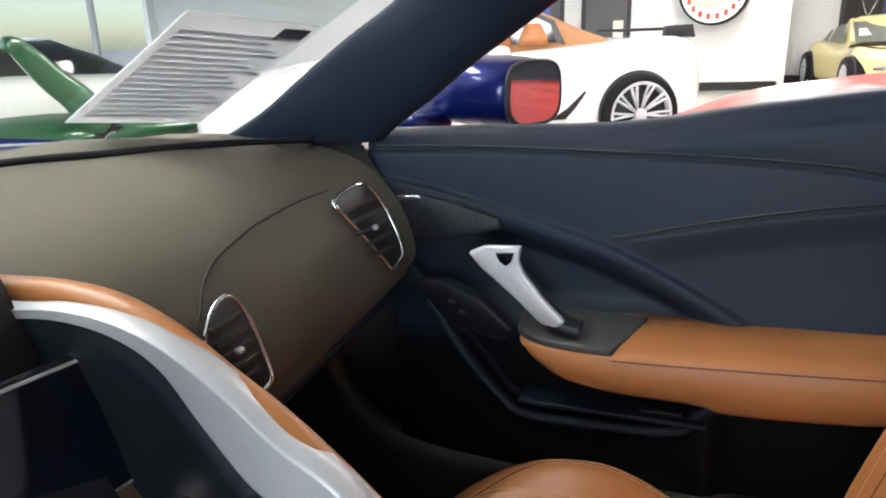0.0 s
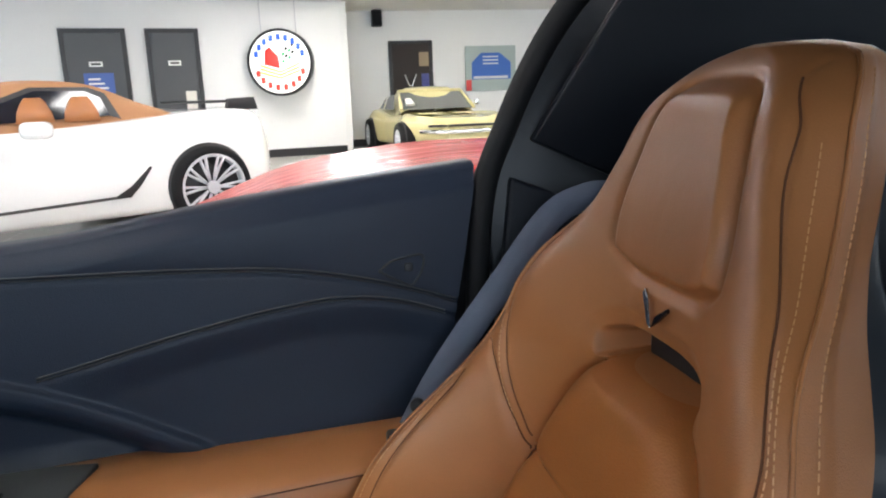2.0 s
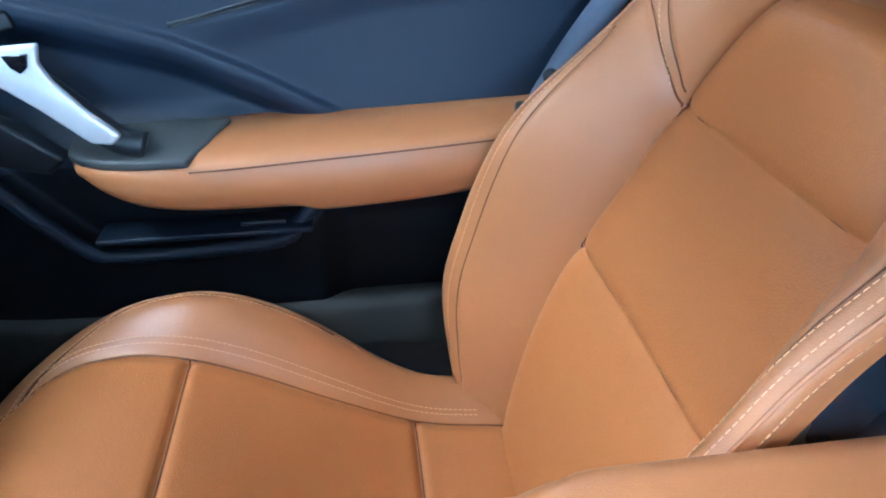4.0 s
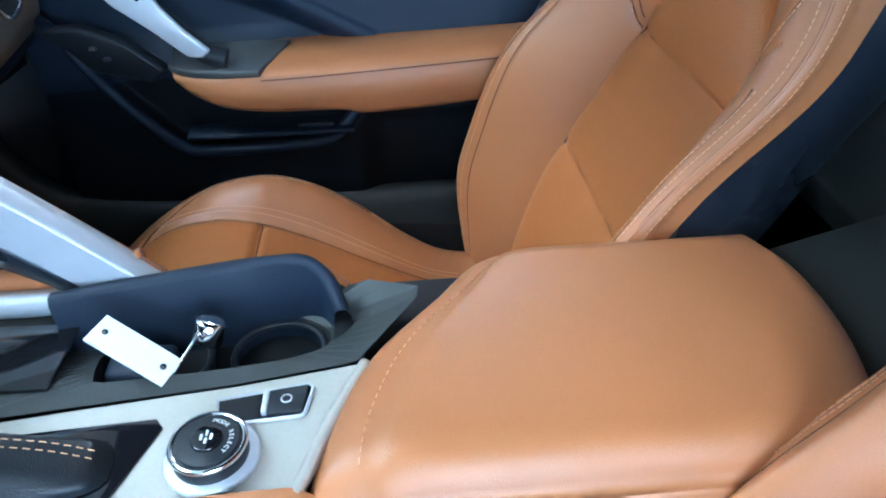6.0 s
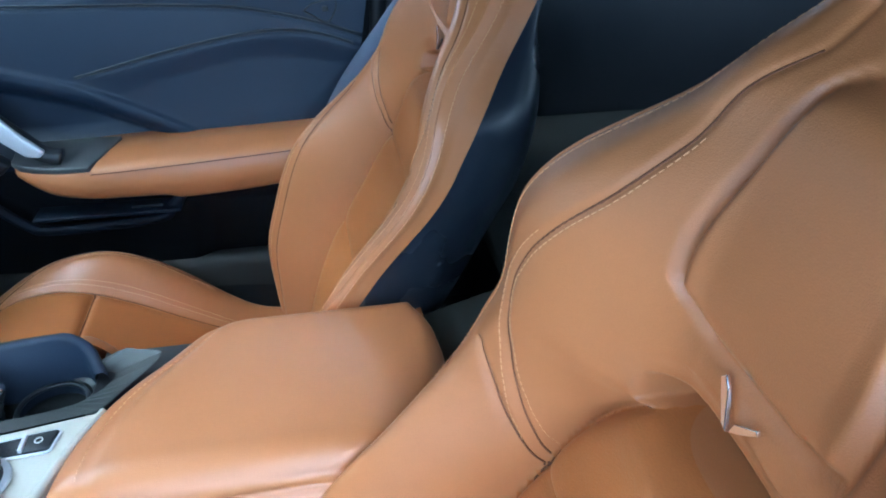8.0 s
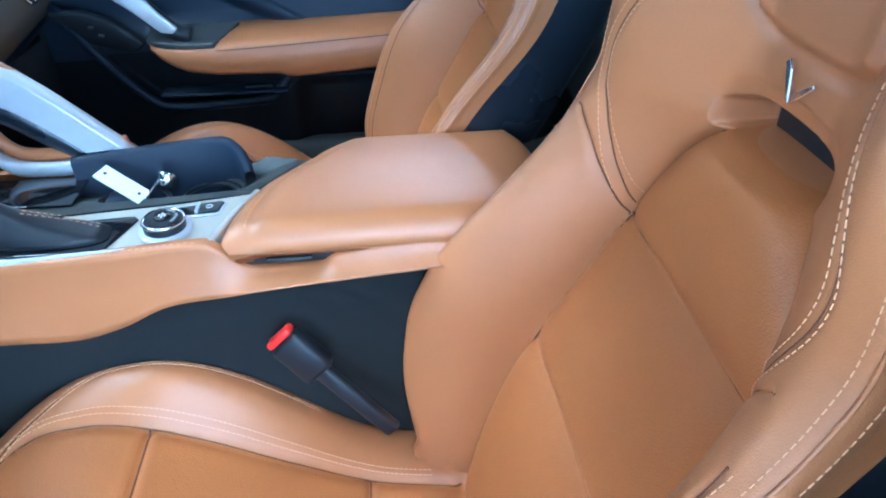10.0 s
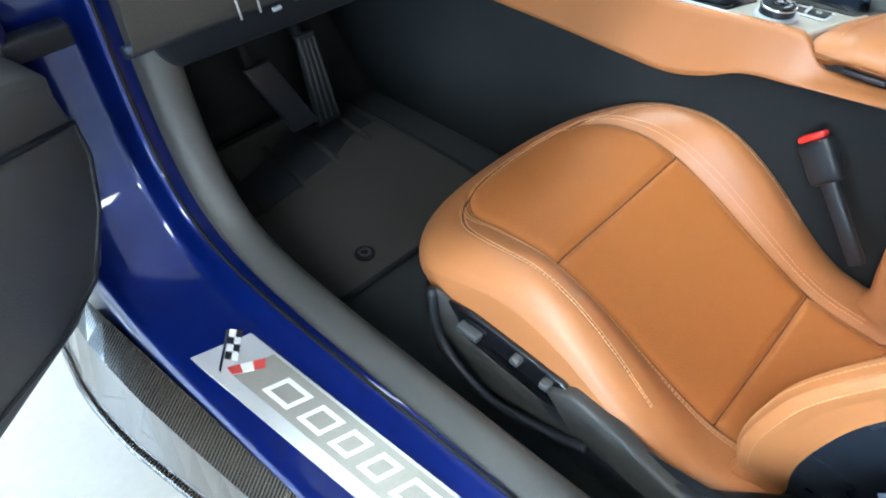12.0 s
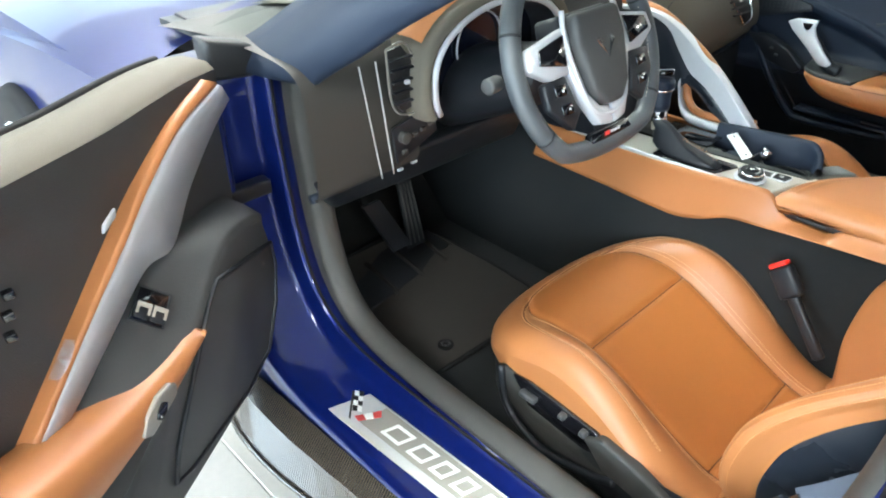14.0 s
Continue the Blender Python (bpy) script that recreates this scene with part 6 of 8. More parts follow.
    for k in range(5):
        part("climate_key", rbox((-0.02 + 0.024 * k, 0.362, 0.688), (0.020, 0.006, 0.012), 0.002), GLOSSBLACK, dash)
    part("stack_slot", rbox((0.01, 0.436, 0.915), (0.14, 0.03, 0.012), 0.004), GLOSSBLACK, dash)
    part("dash_top_centre", quads([[(x, y, z) for x in (-0.52, -0.3, -0.1, 0.08, 0.16)] for y, z in ((0.50, 0.918), (0.62, 0.925), (0.80, 0.912), (0.95, 0.885))])[0], DASH, dash)
    return dash


VENT_SHAPE = {"side_vent": [(-0.95, 0.82), (-0.5, 0.95), (0.2, 1.0), (0.72, 0.88), (0.98, 0.3), (1.0, -0.4), (0.8, -0.85), (0.1, -1.0), (-0.12, -0.6), (-0.5, 0.1)],
              "centre_vent": [(-0.8, 0.5), (-0.2, 0.9), (0.45, 1.0), (0.85, 0.6), (0.98, -0.1), (0.95, -0.9), (0.2, -1.0), (-0.6, -0.8), (-0.95, -0.2)]}
build_dash()


# ---------------------------------------------------------------- steering wheel
def build_wheel():
    C = Vector((XW - 0.008, 0.215, 0.900))
    u = Vector((0, 0.40, 0.917)).normalized()
    r = Vector((1, 0, 0))
    n = Vector((0, -0.917, 0.40))
    P = lambda a, b, c=0.0: C + r * a + u * b + n * c
    sw = thing("steering_wheel", "black leather flat-bottomed steering wheel with silver spokes", "steering wheel", at=C)

    def rim_pt(a, R=0.175):
        x, y = R * math.cos(a), R * math.sin(a)
        if y < -0.135:
            y = -0.135 - (abs(y) - 0.135) * 0.35
        return P(x, y)
    part("rim", tube([rim_pt(2 * math.pi * i / 72) for i in range(72)], 0.0165, 14, True), RIMM, sw, "black leather rim")
    for a in (0.35, 2.79, 3.75, 5.67):
        q = [rim_pt(a - 0.012), rim_pt(a), rim_pt(a + 0.012)]
        part("rim_seam", tube(q, 0.0172, 14), PLASTIC, sw)
    bm = bmesh.new()
    for a0, a1 in ((-0.75, 0.3), (2.85, 3.9)):
        ln = [rim_pt(a0 + (a1 - a0) * i / 40, 0.160) + n * 0.008 for i in range(41)]
        stitches(ln, n, bm, 0.0035, 0.003, 0.0005)
    part("rim_stitching", bm, WHITE_THREAD, sw, "pale thread", kind="stuff", smooth=False)
    hub = [(-0.056, 0.066), (0.056, 0.066), (0.062, 0.02), (0.046, -0.058), (0.020, -0.084), (-0.020, -0.084), (-0.046, -0.058), (-0.062, 0.02)]
    part("hub_pad", prism([P(a, b, 0.012) for a, b in hub], n * 0.028, 0.010, seg=3), SOFT_LIT, sw, "black airbag pad")
    part("hub_back", prism([P(a * 1.15, b * 1.05, -0.04) for a, b in hub], n * 0.05, 0.006), PLASTIC, sw)
    ring = spline([P(a * 1.16, b * 1.14, 0.022) for a, b in hub[1:]] + [P(hub[0][0] * 1.16, hub[0][1] * 1.14, 0.022)], 50)
    part("hub_trim", tube(ring, 0.0045, 8), SILVER, sw, "satin silver hub trim")
    for s in (-1, 1):
        sp = part("side_spoke", prism([P(s * 0.06, 0.052, 0.0), P(s * 0.155, 0.035, 0.0), P(s * 0.163, 0.005, 0.0), P(s * 0.12, -0.02, 0.0), P(s * 0.06, -0.018, 0.0)], n * 0.022, 0.005), SILVER, sw, "satin silver spoke")
        pad = part("switch_pod", prism([P(s * 0.078, 0.042, 0.023), P(s * 0.140, 0.030, 0.023), P(s * 0.145, 0.008, 0.023), P(s * 0.085, -0.006, 0.023)], n * 0.004, 0.002), GLOSSBLACK, sp, "black switch pod")
        lo = part("lower_spoke", prism([P(s * 0.062, 0.0, 0.004), P(s * 0.082, -0.006, 0.004), P(s * 0.062, -0.066, 0.004), P(s * 0.034, -0.112, 0.004), P(s * 0.002, -0.118, 0.004), P(s * 0.002, -0.086, 0.004), P(s * 0.024, -0.084, 0.004), P(s * 0.048, -0.056, 0.004)], n * 0.020, 0.004), SILVER, sw, "satin silver lower spoke")
        pod = part("lower_pod", prism([P(s * 0.088, -0.016, 0.004), P(s * 0.140, -0.020, 0.004), P(s * 0.140, -0.06, 0.004), P(s * 0.096, -0.104, 0.004), P(s * 0.070, -0.080, 0.004)], n * 0.016, 0.004), PLASTIC, sw, "black thumb switch pod")
        for k, (a, b) in enumerate(((0.106, -0.038), (0.100, -0.068))):
            part("thumb_switch", prism([P(s * (a - 0.010), b - 0.009, 0.02), P(s * (a + 0.016), b - 0.007, 0.02), P(s * (a + 0.016), b + 0.009, 0.02), P(s * (a - 0.010), b + 0.009, 0.02)], n * 0.004, 0.0015), GLOSSBLACK, pod)
            part("switch_mark", prism([P(s * a - 0.002, b - 0.0014, 0.0245), P(s * a + 0.002, b - 0.0014, 0.0245), P(s * a + 0.002, b + 0.0014, 0.0245), P(s * a - 0.002, b + 0.0014, 0.0245)], n * 0.0006), WHITEPL, pod, smooth=False)
    part("lower_bridge", prism([P(-0.05, -0.122, -0.002), P(0.05, -0.122, -0.002), P(0.06, -0.140, -0.002), P(-0.06, -0.140, -0.002)], n * 0.016, 0.003), GLOSSBLACK, sw, "glossy black lower bridge")
    part("bridge_badge", prism([P(-0.020, -0.134, 0.0145), P(-0.008, -0.134, 0.0145), P(-0.006, -0.128, 0.0145), P(-0.018, -0.128, 0.0145)], n * 0.0012), RED, sw, "small red badge bar", smooth=False)
    part("bridge_bar", prism([P(-0.004, -0.133, 0.0145), P(0.022, -0.133, 0.0145), P(0.022, -0.129, 0.0145), P(-0.004, -0.129, 0.0145)], n * 0.001), SILVER, sw, smooth=False)
    bm = prism([P(0, -0.014, 0.0415), P(0.006, -0.004, 0.0415), P(0.022, 0.014, 0.0415), P(0.014, 0.020, 0.0415)], n * 0.002, 0.0006)
    part("hub_badge", prism([P(0, -0.014, 0.0415), P(-0.006, -0.004, 0.0415), P(-0.024, 0.018, 0.0415), P(-0.016, 0.022, 0.0415)], n * 0.002, 0.0006, bm), CHROME, sw, "chrome vee badge", smooth=False)
    return sw


build_wheel()


# ---------------------------------------------------------------- driver's door, open
def build_driver_door():
    d = Vector((-0.8211, -0.5708, 0))
    n = Vector((0.5708, -0.8211, 0))
    W = lambda y, z, q: d * (0.83 - y) + n * q + Vector((0, 0, z))
    door = thing("driver_door", "open driver door with black trim, tan armrest and silver strip", "car door", at=W(0.48, 0.4, -0.97))
    belt = table([(0.50, 0.905), (0.42, 0.914), (0.2, 0.922), (0.03, 0.936), (-0.2, 0.955), (-0.45, 0.97)])
    lowz = table([(0.50, 0.50), (0.46, 0.44), (0.40, 0.39), (0.3, 0.37), (0.0, 0.39), (-0.45, 0.40)])
    rows = []
    for i in range(41):
        k = i / 40
        row = []
        for j in range(71):
            y = 0.485 - 0.91 * j / 70
            z = lowz(y) + (belt(y) - lowz(y)) * k
            q = -0.935 + 0.012 * sstep(0.80, 0.90, z) - 0.008 * bump1(z - 0.83, 0.05) * sstep(0.2, 0.0, y)
            row.append(W(y, z, q))
        rows.append(row)
    # Lit copy of the passenger door's trim material.
    part("door_trim", quads(rows)[0], SOFT_LIT, door, "black soft door trim")
    top = rows[-1]
    bm, _ = quads([[p + n * -0.0 for p in top], [p - n * 0.012 + Vector((0, 0, 0.012)) for p in top], [p - n * 0.05 + Vector((0, 0, 0.018)) for p in top], [p - n * 0.085 + Vector((0, 0, 0.012)) for p in top], [p - n * 0.095 - Vector((0, 0, 0.01)) for p in top]])
    part("belt_ledge", bm, DASH, door, "padded grey-brown belt ledge")
    part("belt_seal", tube([p - n * 0.098 + Vector((0, 0, 0.008)) for p in top], 0.007, 8), RUBBER, door, "black window seal")
    rows = []
    for i in range(13):
        k = i / 12
        rows.append([W(0.50 - 0.95 * j / 20, 0.34 + (belt(0.5 - 0.95 * j / 20) - 0.35) * k, -1.035 - 0.035 * math.sin(k * math.pi)) for j in range(21)])
    part("door_skin", quads(rows)[0], BLUE, door, "metallic blue outer door skin")
    part("door_front_edge", prism([W(0.488, 0.47, -0.935), W(0.488, 0.90, -0.93), W(0.50, 0.90, -1.04), W(0.50, 0.40, -1.04)], d * -0.01, 0.002), BLUE, door)
    # leather and silver strip
    oo = spline([W(*p, -0.918) for p in ((0.44, 0.906), (0.336, 0.882), (0.244, 0.838), (0.176, 0.798), (0.066, 0.735), (-0.075, 0.655))], 50)
    om = spline([W(*p, -0.906) for p in ((0.466, 0.892), (0.345, 0.872), (0.244, 0.830), (0.162, 0.784), (0.048, 0.726), (-0.068, 0.657))], 50)
    os = spline([W(*p, -0.905) for p in ((0.484, 0.878), (0.350, 0.861), (0.244, 0.820), (0.148, 0.768), (0.030, 0.715), (-0.062, 0.656))], 50)
    om = [a.lerp(b, 0.55) for a, b in zip(oo, om)]
    os = [a.lerp(b, 0.55) for a, b in zip(oo, os)]
    bm, _ = quads([[p - n * 0.02 for p in oo], oo, [p + n * 0.004 for p in om], os, [p - n * 0.02 for p in os]])
    part("strip_leather", bm, LEATHER, door, "tan leather strip")
    si = spline([W(*p, -0.903) for p in ((0.489, 0.858), (0.423, 0.832), (0.333, 0.783), (0.262, 0.728), (0.195, 0.735), (0.110, 0.702), (0.022, 0.665), (-0.056, 0.640))], 50)
    sm = [a.lerp(b, 0.12) + n * 0.004 for a, b in zip(os, si)]
    bm, _ = quads([[p - n * 0.02 for p in os], [p + n * 0.002 for p in os], sm, [p - n * 0.006 for p in si], [p - n * 0.03 for p in si]])
    part("silver_strip", bm, SILVER, door, "satin silver strip")
    part("courtesy_slot", prism([W(0.182, 0.835, -0.921), W(0.155, 0.826, -0.921), W(0.150, 0.816, -0.921), W(0.178, 0.824, -0.921)], n * 0.006, 0.002), SILVER, door, "small silver lock tab")
    for y, z in ((0.005, 0.832), (-0.005, 0.812), (-0.012, 0.790)):
        part("memory_key", rbox(W(y, z, -0.925), (0.012, 0.012, 0.009), 0.002), GLOSSBLACK, door, "small memory key")
    # pod with switches
    A = spline([W(*p, -0.926) for p in ((0.45, 0.702), (0.36, 0.716), (0.262, 0.730), (0.195, 0.738), (0.110, 0.705), (0.022, 0.668), (-0.05, 0.64))], 40)
    B = spline([W(*p, -0.872) for p in ((0.455, 0.672), (0.40, 0.694), (0.33, 0.700), (0.26, 0.666), (0.205, 0.630), (0.12, 0.630), (0.02, 0.640))], 40)
    bm, _ = quads([[p - n * 0.01 for p in A], A, [a.lerp(b, 0.5) + Vector((0, 0, 0.004)) for a, b in zip(A, B)], [b + Vector((0, 0, 0.003)) - n * 0.004 for b in B], B, [b - Vector((0, 0, 0.02)) for b in B]])
    pod = part("switch_pod", bm, SOFT_LIT, door, "black window switch pod")
    inner = [(0.02, 0.638), (0.20, 0.630), (0.33, 0.698), (0.40, 0.692), (0.455, 0.670), (0.476, 0.59), (0.460, 0.50), (0.42, 0.43), (0.34, 0.40), (0.0, 0.405), (-0.42, 0.41), (-0.42, 0.50), (0.0, 0.53), (0.09, 0.565), (0.13, 0.60)]
    part("lower_pod", prism([W(*p, -0.940) for p in inner], n * 0.070, 0.012, seg=3), SOFT_LIT, door, "black moulded lower door panel")
    gr = [(0.462, 0.612), (0.282, 0.660), (0.245, 0.635), (0.105, 0.500), (0.080, 0.455), (0.12, 0.440), (0.30, 0.418), (0.39, 0.432), (0.445, 0.50), (0.466, 0.565)]
    g = part("speaker_grille", prism([W(*p, -0.872) for p in gr], n * 0.0045, 0.0015), SOFT_LIT, door, "black speaker grille")
    part("grille_rim", tube([W(*p, -0.8675) for p in gr], 0.004, 6, True), PLASTIC, g)
    # window switches on the sloping face
    c0 = Vector((-1.056, 0.366, 0.6895))
    e1 = Vector((0.707, -0.06, -0.707)).normalized()
    e2 = Vector((0.77, 0.44, 0.46))
    e2 = (e2 - e1 * e2.dot(e1)).normalized()
    ns = e1.cross(e2).normalized()
    if ns.z < 0:
        ns = -ns
    S = lambda a, b, h: c0 + e1 * a + e2 * b + ns * h
    part("switch_well", prism([S(-0.024, 0.023, 0.003), S(0.024, 0.023, 0.003), S(0.025, -0.022, 0.003), S(-0.025, -0.022, 0.003)], ns * -0.012, 0.002), GLOSSBLACK, pod, "dark switch well")
    part("well_rim", tube([S(-0.025, 0.024, 0.003), S(0.025, 0.024, 0.003), S(0.026, -0.023, 0.003), S(-0.026, -0.023, 0.003)], 0.0015, 6, True), PLASTIC, pod)
    for s in (-1, 1):
        o = 0.0122 * s
        sw = part("window_switch", prism([S(o + a, b, 0.003) for a, b in ((-0.0105, 0.002), (0.0105, 0.002), (0.0105, -0.018), (-0.0105, -0.018))], ns * 0.006, 0.002), PLASTIC, pod, "black window switch")
        part("switch_bow", prism([S(o + a, b, 0.0092) for a, b in ((-0.0105, 0.003), (0.0105, 0.003), (0.0105, -0.012), (0.007, -0.012), (0.007, -0.003), (-0.007, -0.003), (-0.007, -0.012), (-0.0105, -0.012))], ns * 0.0015), CHAMP, sw, "silver bow of the switch", smooth=False)
    # armrest
    rings = []
    for y, zl, zt in ((0.212, 0.618, 0.626), (0.19, 0.604, 0.628), (0.15, 0.592, 0.629), (0.08, 0.586, 0.636), (0.0, 0.588, 0.652), (-0.08, 0.592, 0.674), (-0.14, 0.59, 0.690), (-0.25, 0.595, 0.705), (-0.42, 0.60, 0.715)):
        k = sstep(0.21, -0.1, y)
        w = 0.012 + 0.02 * k
        rings.append([W(y, zl, -0.93), W(y, zl, -0.872 + w * 0.2), W(y, zl + 0.008, -0.862 + w * 0.3), W(y, (zl + zt) / 2, -0.858 + w * 0.3), W(y, zt - 0.006, -0.862 + w * 0.3), W(y, zt, -0.872 + w * 0.2), W(y, zt + 0.006, -0.90), W(y, zt + 0.004, -0.93)])
    rings = [list(c) for c in zip(*[spline([r[i] for r in rings], 40) for i in range(8)])]
    part("armrest", loft(rings), LEATHER, door, "tan leather armrest")
    pl = part("release_plate", prism([W(y, z, -0.856) for y, z in ((0.114, 0.617), (0.110, 0.602), (0.048, 0.591), (0.032, 0.602), (0.048, 0.622), (0.076, 0.630), (0.104, 0.627))], n * 0.008, 0.002), FIELD, door, "satin silver release plate")
    part("release_button", prism([W(y, z, -0.8485) for y, z in ((0.086, 0.612), (0.078, 0.620), (0.066, 0.616), (0.060, 0.606), (0.066, 0.599), (0.080, 0.601))], n * 0.003, 0.001), GLOSSBLACK, pl, "black door release button")
    part("pull_pocket", prism([W(y, z, -0.8745) for y, z in ((0.08, 0.586), (0.0, 0.588), (-0.2, 0.59), (-0.2, 0.53), (0.0, 0.54), (0.07, 0.565))], n * 0.006, 0.002), BLACKTRIM, door, "dark pull pocket")
    part("hinge_cover", prism([(-0.800, 0.60, 0.940), (-0.722, 0.60, 0.918), (-0.680, 0.60, 0.885), (-0.722, 0.60, 0.862), (-0.795, 0.60, 0.872)], (0, 0.05, 0), 0.008), BLACKTRIM, door, "black moulding behind the upper hinge")
    # check strap between pillar and door
    part("check_strap", rbox((-0.79, 0.585, 0.675), (0.10, 0.03, 0.028), 0.004), PLASTIC, door, "black door check strap")
    return door


build_driver_door()


# driver side mirror foot on the open door
def build_small_cabin_things():
    # sill plate with raised bars, slightly slanted like the sill
    a = Vector((-0.783, 0.384, 0.3405))
    b = Vector((-0.754, -0.215, 0.3405))
    t = (b - a).normalized()
    s = Vector((t.y, -t.x, 0))
    if s.x > 0:
        s = -s
    plate = thing("sill_plate", "brushed aluminium sill plate with bright raised bars", "sill plate", at=a)
    q = [(0.0, -0.041), (0.0, 0.036), (0.60, 0.032), (0.60, -0.038)]
    part("plate", prism([a + t * u - s * v for u, v in q], (0, 0, 0.003), 0.0008), PLATEM, plate, "brushed aluminium plate", smooth=False)
    part("plate_field", prism([a + t * u - s * v + Vector((0, 0, 0.0032)) for u, v in ((0.100, -0.023), (0.112, 0.031), (0.575, 0.027), (0.560, -0.023))], (0, 0, 0.0006)), FIELD, plate, "brushed field", smooth=False)
    return plate, a, t, s


PLATE, PA, PT, PS = build_small_cabin_things()
LETTERM = mat("bright_letter_metal", (0.80, 0.80, 0.78), 0.35, metal=0.0, var=0.03)
H = 0.033
for u0, wide in ((0.144, 0.044), (0.206, 0.037), (0.258, 0.030), (0.304, 0.030), (0.352, 0.037), (0.402, 0.030), (0.444, 0.030), (0.488, 0.037)):
    # a plain slanted hollow block stands for each raised character
    bm = bmesh.new()
    tk = 0.0055
    for a0, a1, v0, v1 in ((0, wide, 0.0, 0.17), (0, wide, 0.83, 1.0), (0, tk, 0.17, 0.83), (wide - tk, wide, 0.17, 0.83)):
        prism([PA + PT * (u0 + a + v * 0.012) - PS * (-0.014 + v * H) for a, v in ((a0, v0), (a1, v0), (a1, v1), (a0, v1))], (0, 0, 0.0014), 0, bm)
    for v in bm.verts:
        v.co.z += 0.0038
    part("raised_bar", bm, LETTERM, PLATE, "bright raised metal shape", smooth=False)
# crossed flag emblem as plain shapes
EM = lambda u, v: PA + PT * (0.066 + (u - 0.066) * 0.85) - PS * (v * 0.85)
checker = bmesh.new()
pale = bmesh.new()
for i in range(4):
    for j in range(2):
        p = EM(0.072 - 0.0095 * i + 0.008 * j, -0.016 + 0.0100 * i + 0.005 * j)
        a, c = PT * -0.0092 - PS * 0.0094, PT * 0.0078 - PS * 0.0046
        prism([p, p + a, p + a + c, p + c], (0, 0, 0.0012), 0, checker if (i + j) % 2 == 0 else pale)
red = bmesh.new()
for i in range(3):
    p = EM(0.088 + 0.010 * i, -0.024 + 0.016 * i)
    prism([p, EM(0.088 + 0.010 * (i + 1), -0.024 + 0.016 * (i + 1)), EM(0.104 + 0.009 * (i + 1), -0.027 + 0.013 * (i + 1)), EM(0.104 + 0.009 * i, -0.027 + 0.013 * i)], (0, 0, 0.0012 + 0.0001 * i), 0, red if i != 1 else pale)
pole = prism([EM(0.089, -0.036), EM(0.082, -0.034), EM(0.030, 0.020), EM(0.033, 0.023)], (0, 0, 0.0010))
for bm, m, lb in ((checker, BLACKTRIM, "dark squares of the emblem"), (pale, WHITEPL, "bright squares of the emblem"), (red, EMBLEMRED, "red flag shape of the emblem"), (pole, CHROME, "")):
    for v in bm.verts:
        v.co.z += 0.0036
    part("emblem_piece", bm, m, PLATE, lb, smooth=False)


def build_buckle(name, label, base, top, side):
    b = thing(name, label, "seat belt buckle", "belt buckles", at=base)
    base, top = Vector(base), Vector(top)
    t = (top - base).normalized()
    x = Vector((1, 0, 0))
    x = (x - t * x.dot(t)).normalized()
    y = t.cross(x)
    R = Matrix((x, y, t)).transposed().to_4x4()
    part("stalk", rbox((base + (top - base) * 0.35), (0.014, 0.022, (top - base).length * 0.7), 0.005, R), PLASTIC, b, "black stalk")
    part("buckle_body", rbox(top - t * 0.032, (0.024, 0.044, 0.060), 0.007, R), PLASTIC, b, "black buckle body")
    part("release_key", rbox(top + t * 0.003, (0.018, 0.036, 0.009), 0.003, R), RED, b, "red release key")


build_buckle("belt_buckle", "black seat belt buckle with red key, beside the console", (-0.150, -0.222, 0.402), (-0.114, -0.102, 0.530), 1)


def build_belt(name, label, pts, width, up):
    b = thing(name, label, "seat belt", "seat belts", at=pts[0])
    ln = spline(pts, 40)
    rows = []
    for i, p in enumerate(ln):
        t = (ln[min(40, i + 1)] - ln[max(0, i - 1)]).normalized()
        s = t.cross(Vector(up)).normalized()
        k = Vector(up).normalized() * 0.0012
        rows.append([p - s * width / 2 - k, p - s * width / 2 + k, p + k, p + s * width / 2 + k, p + s * width / 2 - k, p - k])
    part("webbing", loft(rows), BELT, b, "dark grey belt webbing")
    return b, ln


bb, ln = build_belt("seat_belt", "dark grey seat belt beside the passenger seat", [(0.735, -0.60, 0.93), (0.722, -0.56, 0.93), (0.715, -0.51, 0.908), (0.706, -0.44, 0.825), (0.70, -0.37, 0.735), (0.698, -0.325, 0.66)], 0.034, (-0.80, 0.55, 0.2))
part("belt_stop", disc((0.700, -0.335, 0.690), 0.009, 0.012, (0.8, -0.4, 0), 18, 0.003), PLASTIC, bb, "round black belt stop")
part("belt_anchor", rbox((0.70, -0.32, 0.645), (0.02, 0.05, 0.03), 0.005), PLASTIC, bb)
bb, ln = build_belt("seat_belt", "dark grey seat belt beside the driver seat", [(-0.66, -0.60, 0.90), (-0.64, -0.54, 0.82), (-0.618, -0.465, 0.715), (-0.604, -0.41, 0.628), (-0.600, -0.372, 0.567), (-0.598, -0.345, 0.528)], 0.046, (-0.80, 0.35, 0.5))
part("tongue_collar", tube([(-0.598, -0.348, 0.534), (-0.598, -0.336, 0.512)], 0.021, 14, flat=0.7), GLOSSBLACK, bb, "black belt tongue with a steel edge")
part("belt_anchor", tube(spline([(-0.585, -0.252, 0.372), (-0.592, -0.275, 0.405), (-0.597, -0.30, 0.455), (-0.598, -0.334, 0.510)], 12), [0.011, 0.014, 0.016, 0.0165, 0.017, 0.0175, 0.018, 0.018, 0.0185, 0.019, 0.019, 0.0195, 0.020], 14), SHELLM, bb, "black belt anchor sleeve")
part("sleeve_ring", tube([(-0.5955 + 0.017 * math.cos(a), -0.292 + 0.015 * math.sin(a), 0.441 + 0.006 * math.sin(a)) for a in [i * math.pi / 10 for i in range(20)]], 0.0012, 5, True), BLACKTRIM, bb)
